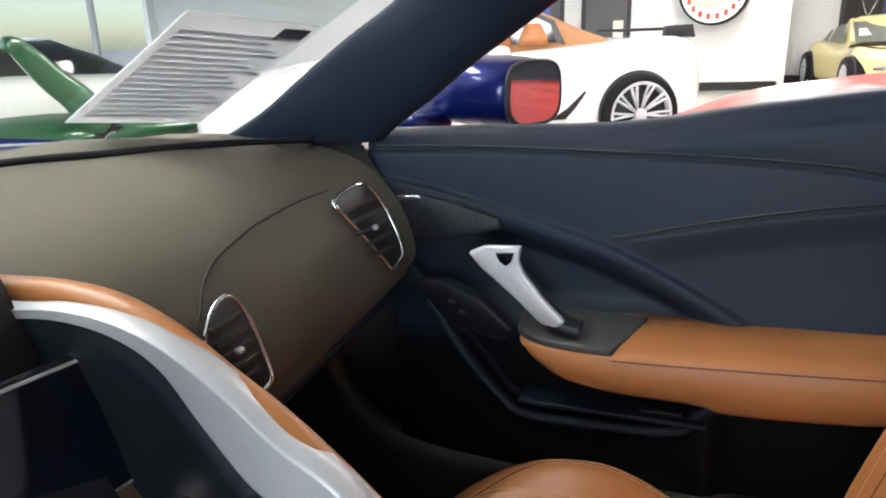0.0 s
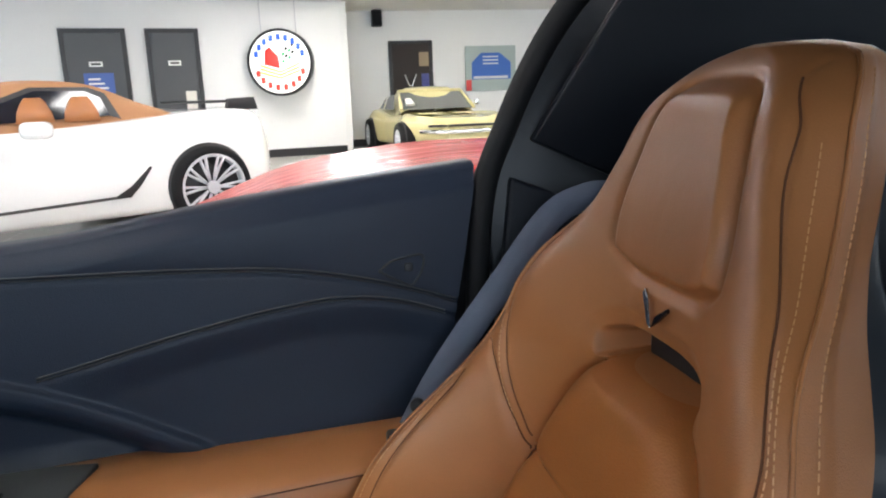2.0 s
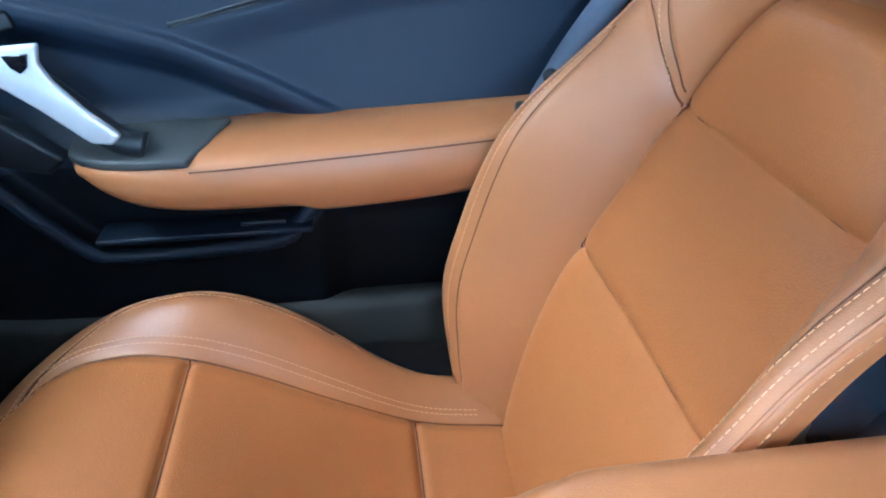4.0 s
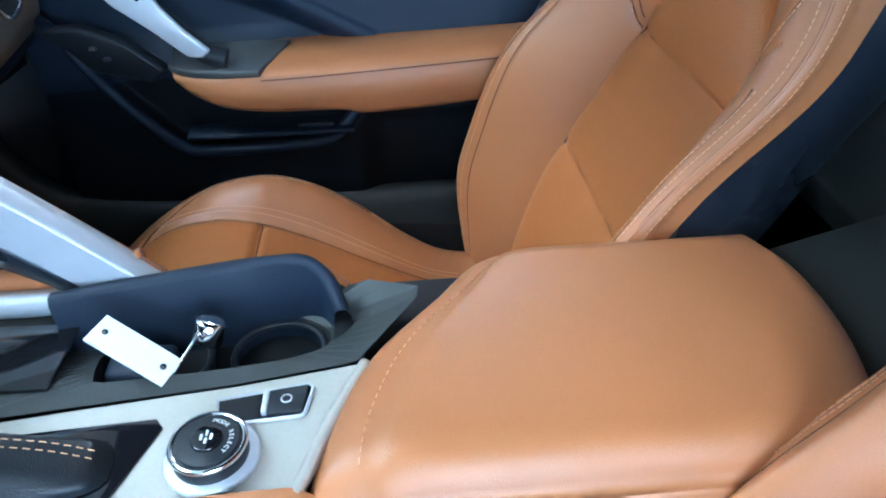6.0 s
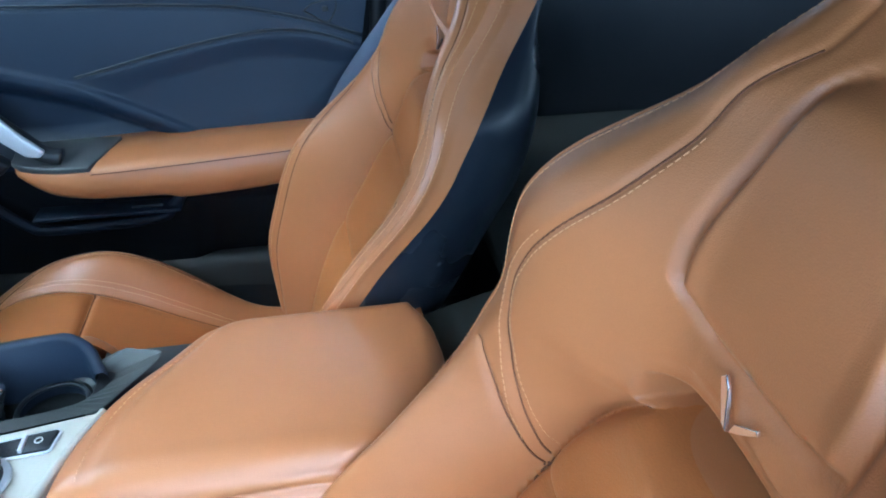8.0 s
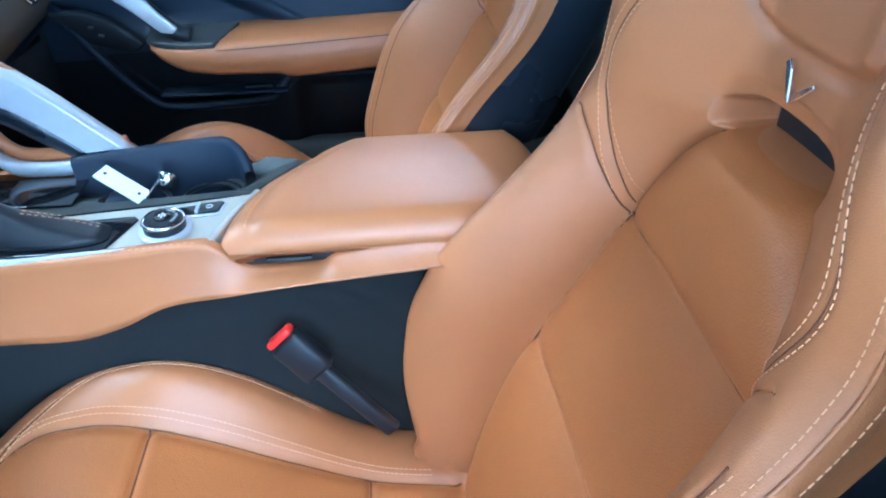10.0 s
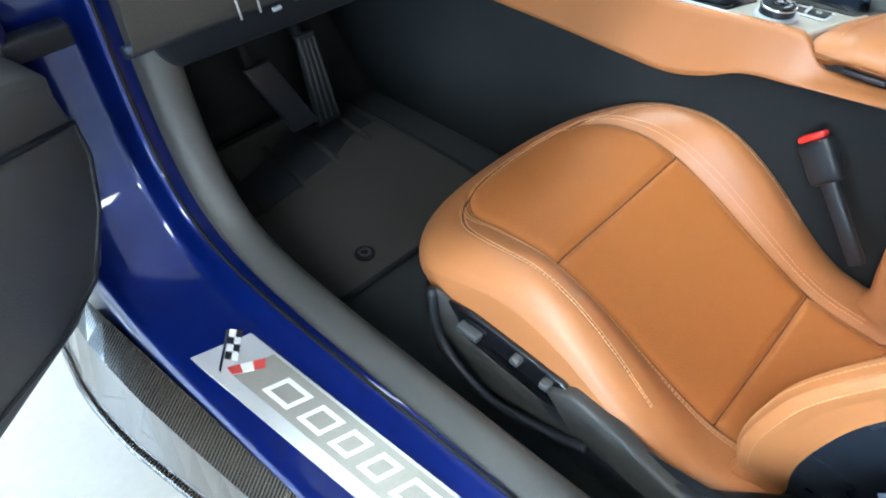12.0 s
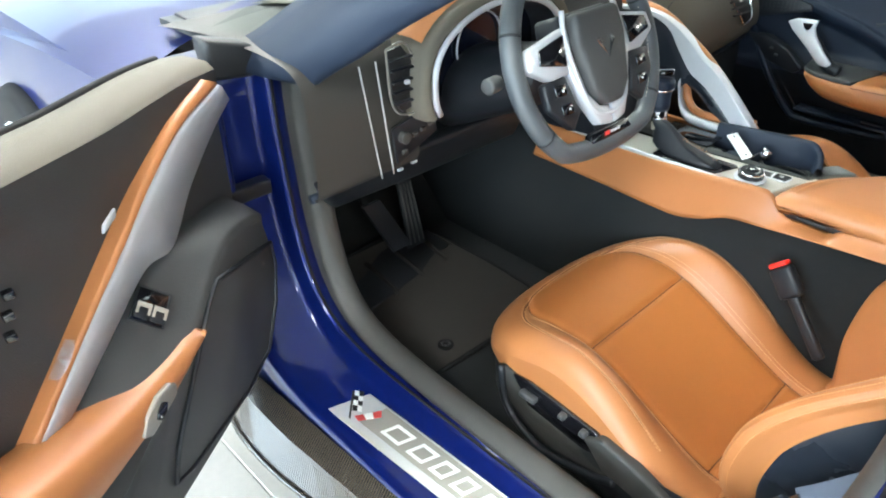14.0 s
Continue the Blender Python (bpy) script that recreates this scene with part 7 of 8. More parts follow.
part("seat_bracket", prism([(-0.598, -0.375, 0.505), (-0.60, -0.352, 0.46), (-0.60, -0.40, 0.44), (-0.60, -0.425, 0.485)], (0.03, 0, 0), 0.004), GREYTRIM, bb, "grey metal bracket")


# floor mats and pedals
def build_mat(name, label, pts):
    m = thing(name, label, "floor mat", "floor mats", at=pts[0])
    part("mat_body", prism([(x, y, z) for x, y, z in pts], (0, 0, 0.010), 0.004), MAT, m, "dark carpet mat", smooth=False)
    part("mat_binding", tube([(x, y, z + 0.008) for x, y, z in pts], 0.006, 6, True), RUBBER, m, "raised black binding")
    return m


MZ = 0.232
fm = build_mat("floor_mat", "black carpet floor mat with a heel pad, by the pedals", [(-0.565, 0.355, MZ), (-0.60, 0.40, MZ), (-0.605, 0.60, MZ), (-0.575, 0.76, MZ + 0.01), (-0.50, 0.80, MZ + 0.03), (-0.24, 0.80, MZ + 0.03), (-0.185, 0.76, MZ + 0.01), (-0.17, 0.55, MZ), (-0.18, 0.38, MZ), (-0.21, 0.345, MZ)])
part("heel_pad", prism([(-0.595, 0.60, MZ + 0.010), (-0.195, 0.66, MZ + 0.010), (-0.195, 0.775, MZ + 0.022), (-0.565, 0.76, MZ + 0.022)], (0, 0, 0.007), 0.003), PLASTIC, fm, "black rubber heel pad")
for k in range(4):
    x = -0.52 + 0.09 * k
    part("pad_ridge", tube([(x, 0.605 + 0.01 * k, MZ + 0.014), (x + 0.004, 0.64, MZ + 0.020), (x + 0.012, 0.755, MZ + 0.030)], 0.006, 6), MAT, fm)
part("mat_clip", disc((-0.475, 0.405, MZ + 0.012), 0.018, 0.006, seg=24, bevel=0.002), RUBBER, fm, "round mat clip")
part("clip_centre", tube([(-0.475 + 0.009 * math.cos(a), 0.405 + 0.009 * math.sin(a), MZ + 0.016) for a in [i * math.pi / 8 for i in range(16)]], 0.002, 5, True), PLASTIC, fm)
build_mat("floor_mat", "black carpet floor mat in the passenger footwell", [(0.24, 0.36, MZ), (0.66, 0.36, MZ), (0.68, 0.60, MZ), (0.64, 0.78, MZ + 0.01), (0.26, 0.80, MZ + 0.01)])


def build_pedal(name, label, a, b, w0, w1, material, ribs):
    p = thing(name, label, "pedal", "pedals", at=a)
    a, b = Vector(a), Vector(b)
    x = Vector((1, 0, 0))
    n = (b - a).cross(x).normalized()
    part("pad", prism([a - x * w0, a + x * w0, b + x * w1, b - x * w1], n * 0.012, 0.003), PLASTIC, p, "dark pedal pad")
    if ribs:
        for k in range(4):
            o = (-0.75 + 0.5 * k)
            part("rib", tube([a.lerp(b, 0.06) + x * w0 * o - n * 0.001, a.lerp(b, 0.94) + x * w1 * o - n * 0.001], 0.0022, 6), GREYTRIM, p)
    part("arm", tube(spline([b + Vector((0, 0.02, -0.02)), b + Vector((0, 0.06, 0.06)), b + Vector((0, 0.08, 0.16))], 8), 0.012, 8), RUBBER, p)
    return p


build_pedal("accelerator_pedal", "ribbed black accelerator pedal above the mat", (-0.288, 0.70, 0.282), (-0.288, 0.745, 0.455), 0.029, 0.020, PLASTIC, True)
build_pedal("brake_pedal", "wide black brake pedal above the mat", (-0.375, 0.655, 0.335), (-0.435, 0.69, 0.468), 0.028, 0.026, PLASTIC, False)


# ---------------------------------------------------------------- showroom beyond the car
# wall with the two doors, slightly turned
wa, wb_ = Vector((11.2, 10.0, 0)), Vector((13.1, -1.15, 0))
wd = (wb_ - wa).normalized()
wn_ = Vector((-wd.y, wd.x, 0))
if wn_.x > 0:
    wn_ = -wn_

WALL_A, WALL_D, WALL_N = wa, wd, wn_


wall_with_holes("wall_east", wa.x, wa.y, wb_.x, wb_.y, 0, 3.2, [], 0.15, WALLM, "white wall with two dark doors and a round sign")
wall_with_holes("wall_return", wb_.x, wb_.y, 14.6, -1.0, 0, 3.2, [], -0.12, WALLM, "white wall return by the corner")
box_structure("wall_beyond", (14.7, -4.6, 1.6), (0.15, 7.4, 3.2), WALLM, "white wall with a framed picture and doorway")
bm = prism([wa + wn_ * 0.03, wb_ + wn_ * 0.03, wb_ + wn_ * 0.03 + Vector((0, 0, 0.14)), wa + wn_ * 0.03 + Vector((0, 0, 0.14))], wn_ * -0.025)
tagged(part("baseboard", bm, BLACKTRIM, None, smooth=False), "black base board along the wall", "baseboard", "", "structure")
tagged(part("baseboard", rbox((14.61, -4.6, 0.07), (0.03, 7.3, 0.14), 0.0), BLACKTRIM, None, smooth=False), "black base board along the far wall", "baseboard", "", "structure")


def wall_door(y, w, label, sign):
    """A dark door in the door wall, its middle at the height y along the room."""
    t = (y - wa.y) / wd.y
    c = wa + wd * t + wn_ * 0.01
    dr = thing("door_1" if sign else "door_2", label, "door", "", "structure", at=c)
    h = 2.14
    q = lambda a, z, o: c + wd * a + wn_ * o + Vector((0, 0, z))
    part("door_leaf", prism([q(-w / 2, 0.01, 0.02), q(w / 2, 0.01, 0.02), q(w / 2, h, 0.02), q(-w / 2, h, 0.02)], wn_ * 0.03, 0.003), DARKDOOR, dr, "dark grey door leaf", smooth=False)
    fr = bmesh.new()
    for a0, a1, z0, z1 in ((-w / 2 - 0.07, -w / 2, 0, h + 0.07), (w / 2, w / 2 + 0.07, 0, h + 0.07), (-w / 2, w / 2, h, h + 0.07)):
        prism([q(a0, z0, 0.0), q(a1, z0, 0.0), q(a1, z1, 0.0), q(a0, z1, 0.0)], wn_ * 0.07, 0, fr)
    part("door_frame", fr, BLACKTRIM, dr, "black door frame", smooth=False)
    part("door_sign", prism([q(-0.1, 1.62, 0.052), q(0.1, 1.62, 0.052), q(0.1, 1.70, 0.052), q(-0.1, 1.70, 0.052)], wn_ * 0.006), WHITEPL, dr, "small pale sign with a dark bar", smooth=False)
    part("sign_bar", prism([q(-0.07, 1.645, 0.0585), q(0.07, 1.645, 0.0585), q(0.07, 1.675, 0.0585), q(-0.07, 1.675, 0.0585)], wn_ * 0.002), BLACKTRIM, dr, smooth=False)
    if sign:
        part("door_poster", prism([q(-0.2, 1.2, 0.052), q(0.24, 1.2, 0.052), q(0.24, 1.52, 0.052), q(-0.2, 1.52, 0.052)], wn_ * 0.006), plain("blue_print", (0.06, 0.12, 0.4), 0.5), dr, "blue printed notice", smooth=False)
        for k in range(3):
            part("notice_bar", prism([q(-0.14, 1.27 + 0.07 * k, 0.0585), q(0.14 - 0.05 * k, 1.27 + 0.07 * k, 0.0585), q(0.14 - 0.05 * k, 1.30 + 0.07 * k, 0.0585), q(-0.14, 1.30 + 0.07 * k, 0.0585)], wn_ * 0.002), WHITEPL, dr, smooth=False)
    else:
        part("push_plate", prism([q(w / 2 - 0.22, 0.85, 0.052), q(w / 2 - 0.05, 0.85, 0.052), q(w / 2 - 0.05, 1.2, 0.052), q(w / 2 - 0.22, 1.2, 0.052)], wn_ * 0.006), CHAMP, dr, "pale push plate", smooth=False)
    return dr


wall_door(2.83, 0.83, "dark grey door with a blue notice, black frame", True)
wall_door(1.66, 0.69, "dark grey door with a push plate, black frame", False)


def build_sign():
    turn = Matrix.Rotation(radians(-22), 3, "Z")
    t = (-0.02 - WALL_A.y) / WALL_D.y
    wd, wn_ = turn @ WALL_D, turn @ WALL_N
    c = WALL_A + WALL_D * t + WALL_N * 0.30 + Vector((0, 0, 1.63))
    R = 0.56
    s = thing("round_neon_sign", "large round lit sign with a black rim, hanging on the wall", "sign", at=c)
    ring = lambda r, o: [c + (wd * math.cos(a) + Vector((0, 0, 1)) * math.sin(a)) * r + wn_ * o for a in [i * math.pi / 32 for i in range(64)]]
    part("rim", loft([ring(R, -0.1), ring(R, 0.08), ring(R * 0.93, 0.10), ring(R * 0.92, 0.06)]), BLACKTRIM, s, "black rim")
    part("face", prism(ring(R * 0.925, 0.05), wn_ * 0.02), plain("lit_white_face", (0.95, 0.96, 0.92), 0.4, 0, 0.5), s, "white lit face", smooth=False)
    q = lambda a, z, o=0.075: c + wd * a + Vector((0, 0, z)) + wn_ * o
    # ring of blue and red letters as plain bars
    for k in range(9):
        a = radians(160 - 17.5 * k)
        p = (math.cos(a) * 0.42, math.sin(a) * 0.42)
        part("blue_mark", prism([q(p[0] - 0.035, p[1] - 0.05), q(p[0] + 0.035, p[1] - 0.05), q(p[0] + 0.035, p[1] + 0.05), q(p[0] - 0.035, p[1] + 0.05)], wn_ * 0.012, 0.004), plain("blue_tube", (0.03, 0.10, 0.5), 0.4, 0, 0.4), s)
    for k in range(8):
        a = radians(205 + 19 * k)
        p = (math.cos(a) * 0.42, math.sin(a) * 0.42)
        part("red_mark", prism([q(p[0] - 0.035, p[1] - 0.05), q(p[0] + 0.035, p[1] - 0.05), q(p[0] + 0.035, p[1] + 0.05), q(p[0] - 0.035, p[1] + 0.05)], wn_ * 0.012, 0.004), plain("red_tube", (0.75, 0.06, 0.04), 0.4, 0, 0.4), s)
    part("red_flag", prism([q(-0.26, -0.03), q(0.0, -0.10), q(-0.02, 0.10), q(-0.16, 0.26), q(-0.24, 0.2)], wn_ * 0.012, 0.004), plain("red_flag_tube", (0.7, 0.04, 0.03), 0.4, 0, 0.3), s, "red flag shape")
    for i in range(4):
        for j in range(4):
            if (i + j) % 2 == 0:
                x, z = 0.04 + 0.055 * i, -0.02 + 0.06 * j + 0.03 * i
                part("flag_check", prism([q(x, z), q(x + 0.05, z + 0.02), q(x + 0.05, z + 0.07), q(x, z + 0.05)], wn_ * 0.010), BLACKTRIM if j % 2 else plain("green_tube", (0.02, 0.35, 0.12), 0.4, 0, 0.2), s, smooth=False)
    for k in (0, 1, 2):
        part("gold_bar", tube([q(-0.34, -0.04 - 0.06 * k, 0.08), q(0.0, -0.16 - 0.05 * k, 0.08), q(0.34, -0.02 - 0.06 * k, 0.08)], 0.014, 8), plain("gold_tube", (0.8, 0.5, 0.08), 0.4, 0, 0.4), s)
    for a in (-0.3, 0.3):
        part("hanger", tube([q(a, 0.45, 0.0), q(a, 1.04, 0.0)], 0.008, 6), SILVER, s)
    return s


build_sign()


def build_far_wall():
    x = 14.6
    # framed picture of a blue car: plain shapes
    pic = thing("wall_picture", "large printed picture of a blue car", "picture", at=(x, -4.3, 1.4))
    part("sheet", rbox((x - 0.02, -4.36, 1.50), (0.02, 1.10, 0.92), 0.004), plain("print_grey", (0.35, 0.42, 0.40), 0.5), pic, "printed sheet", smooth=False)
    part("print_body", prism([(x - 0.035, -3.95, 1.28), (x - 0.035, -3.95, 1.62), (x - 0.035, -4.15, 1.82), (x - 0.035, -4.55, 1.82), (x - 0.035, -4.80, 1.62), (x - 0.035, -4.80, 1.28)], (0.004, 0, 0)), plain("print_blue", (0.03, 0.12, 0.45), 0.5), pic, "blue car shape", smooth=False)
    for k in range(3):
        part("print_bar", rbox((x - 0.037, -4.36, 1.60 + 0.07 * k), (0.004, 0.34, 0.03), 0), plain("print_silver", (0.55, 0.6, 0.65), 0.5), pic, smooth=False)
    part("print_bumper", rbox((x - 0.037, -4.36, 1.32), (0.004, 0.75, 0.05), 0), plain("print_chrome", (0.6, 0.62, 0.65), 0.4), pic, smooth=False)
    part("print_corner", rbox((x - 0.037, -3.88, 1.16), (0.004, 0.12, 0.22), 0), plain("print_red", (0.6, 0.05, 0.04), 0.5), pic, smooth=False)
    # doorway to an office
    dw = thing("door_3", "open dark doorway to an office with shelves", "doorway", "", "structure", at=(x, -2.75, 0))
    # Flat dark sheet in the doorway, coloured as the shade of the room.
    part("dark_room_sheet", rbox((x - 0.02, -2.66, 1.03), (0.02, 0.80, 2.02), 0), mat("office_shade", (0.03, 0.022, 0.018), 0.7), dw, "dark sheet for the unlit room", smooth=False)
    for a, w in ((-2.24, 0.07), (-3.08, 0.07)):
        part("door_frame", rbox((x - 0.03, a, 1.04), (0.06, w, 2.08), 0.004), BLACKTRIM, dw)
    part("door_head", rbox((x - 0.03, -2.66, 2.06), (0.06, 0.9, 0.06), 0.004), BLACKTRIM, dw)
    part("office_picture", rbox((x - 0.045, -2.93, 1.72), (0.02, 0.2, 0.28), 0.004), plain("office_frame", (0.32, 0.24, 0.14), 0.5), dw)
    part("office_lamp", rbox((x - 0.045, -2.95, 1.28), (0.02, 0.16, 0.3), 0.004), plain("office_blue", (0.05, 0.06, 0.25), 0.4), dw)
    part("office_vee", tube([(x - 0.05, -2.52, 1.42), (x - 0.05, -2.64, 1.12), (x - 0.05, -2.76, 1.42)], 0.02, 6), CHROME, dw)
    sp = thing("loudspeaker", "small black loudspeaker high in the corner", "loudspeaker", at=(14.45, -1.98, 2.5))
    part("speaker_box", rbox((14.45, -1.98, 2.52), (0.2, 0.2, 0.32), 0.02), BLACKTRIM, sp)
    part("speaker_grille", rbox((14.345, -1.98, 2.52), (0.012, 0.16, 0.27), 0.004), RUBBER, sp)
    part("speaker_bracket", rbox((14.56, -1.98, 2.59), (0.12, 0.04, 0.04), 0.005), BLACKTRIM, sp)
    for (cx, cy) in ((11.5, -2.0), (9.6, -4.4)):
        v = thing("ceiling_vent", "square white ceiling vent", "vent", "ceiling vents", at=(cx, cy, 2.68))
        part("vent_frame", rbox((cx, cy, 2.672), (0.6, 0.6, 0.016), 0.004), CEILM, v)
        for k in range(5):
            part("vent_slat", rbox((cx, cy - 0.2 + 0.1 * k, 2.662), (0.5, 0.02, 0.012), 0.002), GREYTRIM, v)


build_far_wall()


# ---------------------------------------------------------------- cars on show
def car_wheel(parent, c, R, rim_r, width, axis, finish, spokes=10):
    axis = Vector(axis).normalized()
    up = Vector((0, 0, 1))
    f = up.cross(axis).normalized()
    ring = lambda r, o, n=36: [Vector(c) + (f * math.cos(a) + up * math.sin(a)) * r + axis * o for a in [2 * math.pi * i / n for i in range(n)]]
    w = width / 2
    tyre = part("wheel", loft([ring(rim_r, w - 0.01), ring(rim_r + 0.01, w), ring(R - 0.02, w), ring(R, w - 0.03), ring(R, -w + 0.03), ring(R - 0.02, -w), ring(rim_r, -w)], False), RUBBER, parent, "black tyre on a bright multi-spoke rim")
    part("rim", loft([ring(rim_r + 0.004, w - 0.004), ring(rim_r - 0.012, w + 0.002), ring(rim_r - 0.025, w - 0.02), ring(rim_r - 0.03, -w)], False), finish, tyre, "bright rim")
    part("brake_disc", disc(Vector(c) - axis * 0.02, rim_r * 0.72, 0.02, axis, 32), GREYTRIM, tyre)
    bm = bmesh.new()
    for k in range(spokes):
        for o in (-0.10, 0.10):
            a0 = 2 * math.pi * k / spokes
            a1 = a0 + o
            p = Vector(c) + (f * math.cos(a0) + up * math.sin(a0)) * rim_r * 0.18 + axis * (w - 0.05)
            q = Vector(c) + (f * math.cos(a1) + up * math.sin(a1)) * (rim_r - 0.015) + axis * (w - 0.012)
            merge(bm, tube([p, p.lerp(q, 0.5) - axis * 0.01, q], 0.012, 6))
    part("spokes", bm, finish, tyre, "bright paired spokes")
    part("hub_cap", disc(Vector(c) + axis * (w - 0.03), rim_r * 0.2, 0.03, axis, 20, 0.004), finish, tyre)
    return tyre


def show_car(name, label, paint, rear, front, outline, deck, half, canopy, canopy_mat, wheel_r, rim_r):
    """A car whose side runs from its rear wheel (rear) to its front wheel (front); outline gives the height of the waist along it."""
    a, b = Vector((*rear, 0)), Vector((*front, 0))
    f = (b - a).normalized()
    side = Vector((f.y, -f.x, 0))
    if side.x > 0:
        side = -side          # towards the camera
    car = thing(name, label, "car", "cars on show", at=a)
    P = lambda s, o, z: a + f * s - side * o + Vector((0, 0, z))   # o: inwards from the outer face of the wheels
    s0, s1 = outline[0][0], outline[-1][0]
    zt = table(outline)
    inset = table([(s0, 0.34), (s0 + 0.12, 0.16), (s0 + 0.5, -0.03), (0.0, -0.05), (0.9, 0.04), (1.6, 0.06), (2.35, -0.03), (s1 - 0.5, 0.02), (s1, 0.5)])
    rings = []
    N = 56
    for i in range(N + 1):
        s = s0 + (s1 - s0) * i / N
        z = zt(s)
        o = inset(s)
        lo = 0.17
        dk = deck(s)
        W2 = 2 * half
        rings.append([P(s, o + 0.10, lo), P(s, o + 0.03, lo + 0.06), P(s, o + 0.0, 0.42), P(s, o + 0.005, 0.58), P(s, o + 0.045, z - 0.10), P(s, o + 0.10, z - 0.02), P(s, o + 0.18, z), P(s, o + 0.34, dk),
                      P(s, half, dk + 0.01), P(s, W2 - o - 0.34, dk), P(s, W2 - o - 0.18, z), P(s, W2 - o - 0.045, z - 0.10), P(s, W2 - o, 0.5), P(s, W2 - o - 0.10, lo)])
    rings = [spline([*r, r[0]], 42)[:-1] for r in rings]
    part("body_shell", loft(rings), paint, car, "glossy body shell")
    for s in (0.0, (b - a).length):
        part("wheel_arch", disc(P(s, -0.046, wheel_r + 0.008), wheel_r + 0.014, 0.02, side, 40), BLACKTRIM, car, "dark wheel arch")
        car_wheel(car, P(s, 0.018, wheel_r), wheel_r, rim_r, 0.29, side, SILVER)
        car_wheel(car, P(s, 2 * half - 0.12, wheel_r), wheel_r, rim_r, 0.29, -side, CHROME)
    # canopy
    rows = []
    cz = table([(q[0], q[1]) for q in canopy])
    c0, c1 = canopy[0][0], canopy[-1][0]
    for i in range(25):
        s = c0 + (c1 - c0) * i / 24
        z = cz(s)
        zb = zt(s) - 0.02
        o = 0.17
        t = 0.17 * (z - zb) / 0.42
        rows.append([P(s, o, zb), P(s, o + t * 0.6, zb + (z - zb) * 0.55), P(s, o + t + 0.05, z - 0.03), P(s, o + t + 0.18, z), P(s, half, z + 0.015), P(s, 2 * half - o - t - 0.18, z), P(s, 2 * half - o - t - 0.05, z - 0.03), P(s, 2 * half - o - t * 0.6, zb + (z - zb) * 0.55), P(s, 2 * half - o, zb)])
    rows = [spline(r, 32) for r in rows]
    part("roof", quads(rows)[0], canopy_mat, car, "roof")
    return car, P, cz, zt, rows


def white_car():
    car, P, cz, zt, rows = show_car("white_convertible", "white sports car with a tan canvas roof", WHITEP, (6.05, 0.53), (4.62, 2.82),
                              [(-0.80, 0.80), (-0.62, 0.93), (-0.3, 0.98), (0.0, 0.97), (0.4, 0.93), (0.9, 0.90), (1.4, 0.88), (2.0, 0.86), (2.7, 0.82), (3.2, 0.70), (3.65, 0.50)],
                              lambda s: (0.97 if s < 0.2 else 0.94) if s < 1.7 else 0.92 - 0.12 * (s - 1.7), 0.96,
                              [(0.18, 0.99), (0.42, 1.08), (0.66, 1.19), (0.95, 1.235), (1.2, 1.23), (1.5, 1.17), (1.85, 1.0), (1.98, 0.93)], TANTOP, 0.345, 0.275)
    # windows laid 12 mm outside the roof skin
    def wn(name, pts, material, label):
        part(name, prism([P(s, 0.17 + 0.17 * (z - zt(s)) / 0.42 * 0.75 - 0.012, z) for s, z in pts], Vector((0.004, 0.002, 0))), material, car, label, smooth=False)
    wn("side_window", [(0.66, 0.96), (0.70, 1.10), (0.80, 1.15), (1.15, 1.16), (1.42, 1.06), (1.62, 0.93)], SCREEN, "dark side window")
    wn("window_frame", [(0.58, 0.93), (0.66, 1.13), (0.78, 1.18), (1.18, 1.185), (1.46, 1.08), (1.70, 0.91), (1.62, 0.93), (1.42, 1.06), (1.15, 1.16), (0.80, 1.15), (0.70, 1.10), (0.66, 0.96)], BLACKTRIM, "black window frame")
    for s in (0.86, 1.18):
        part("seat_head", loft([[P(s + dx * k, 0.155 + 0.01, 0.93 + z) for dx in (-1, 1)] + [P(s + dx * k, 0.20, 0.93 + z) for dx in (1, -1)] for k, z in ((0.13, 0.0), (0.11, 0.08), (0.075, 0.15), (0.05, 0.18))]), LEATHER, car, "tan seat back seen through the window")
    part("windscreen", prism([P(1.55, 0.22, 1.15), P(1.98, 0.16, 0.93), P(1.98, 1.75, 0.93), P(1.55, 1.65, 1.17)], (0, 0, 0.02)), SCREEN, car, "dark windscreen", smooth=False)
    part("rear_spoiler", prism([P(-0.58, 0.20, 1.02), P(-0.38, 0.20, 1.03), P(-0.38, 1.72, 1.03), P(-0.58, 1.72, 1.02)], (0, 0, 0.02), 0.006), BLACKTRIM, car, "black rear spoiler")
    part("spoiler_end", prism([P(-0.60, 0.18, 0.96), P(-0.30, 0.18, 0.97), P(-0.32, 0.18, 1.06), P(-0.57, 0.18, 1.07)], -Vector((P(0, 0.05, 0) - P(0, 0, 0))), 0.006), BLACKTRIM, car)
    part("side_gill", prism([P(0.64, 0.01, 0.33), P(0.78, 0.012, 0.33), P(0.62, 0.008, 0.42), P(0.47, 0.008, 0.56), P(0.45, 0.008, 0.55), P(0.55, 0.008, 0.42)], P(0, -0.02, 0) - P(0, 0, 0), 0.004), BLACKTRIM, car, "black side air intake")
    part("side_crease", tube([P(0.75, -0.004, 0.34), P(1.5, 0.03, 0.32), P(2.2, 0.02, 0.31)], 0.012, 6), GREYTRIM, car)
    part("caliper", rbox(P(0.12, 0.03, 0.32), (0.06, 0.10, 0.16), 0.015), RED, car, "red brake caliper")
    part("front_gill", prism([P(2.25, -0.005, 0.45), P(2.35, -0.005, 0.45), P(2.30, -0.005, 0.66), P(2.12, -0.005, 0.70)], P(0, -0.02, 0) - P(0, 0, 0), 0.004), BLACKTRIM, car)
    part("door_mirror", rbox(P(1.25, -0.09, 0.885), (0.15, 0.20, 0.12), 0.045, seg=4), WHITEP, car, "white door mirror")
    return car


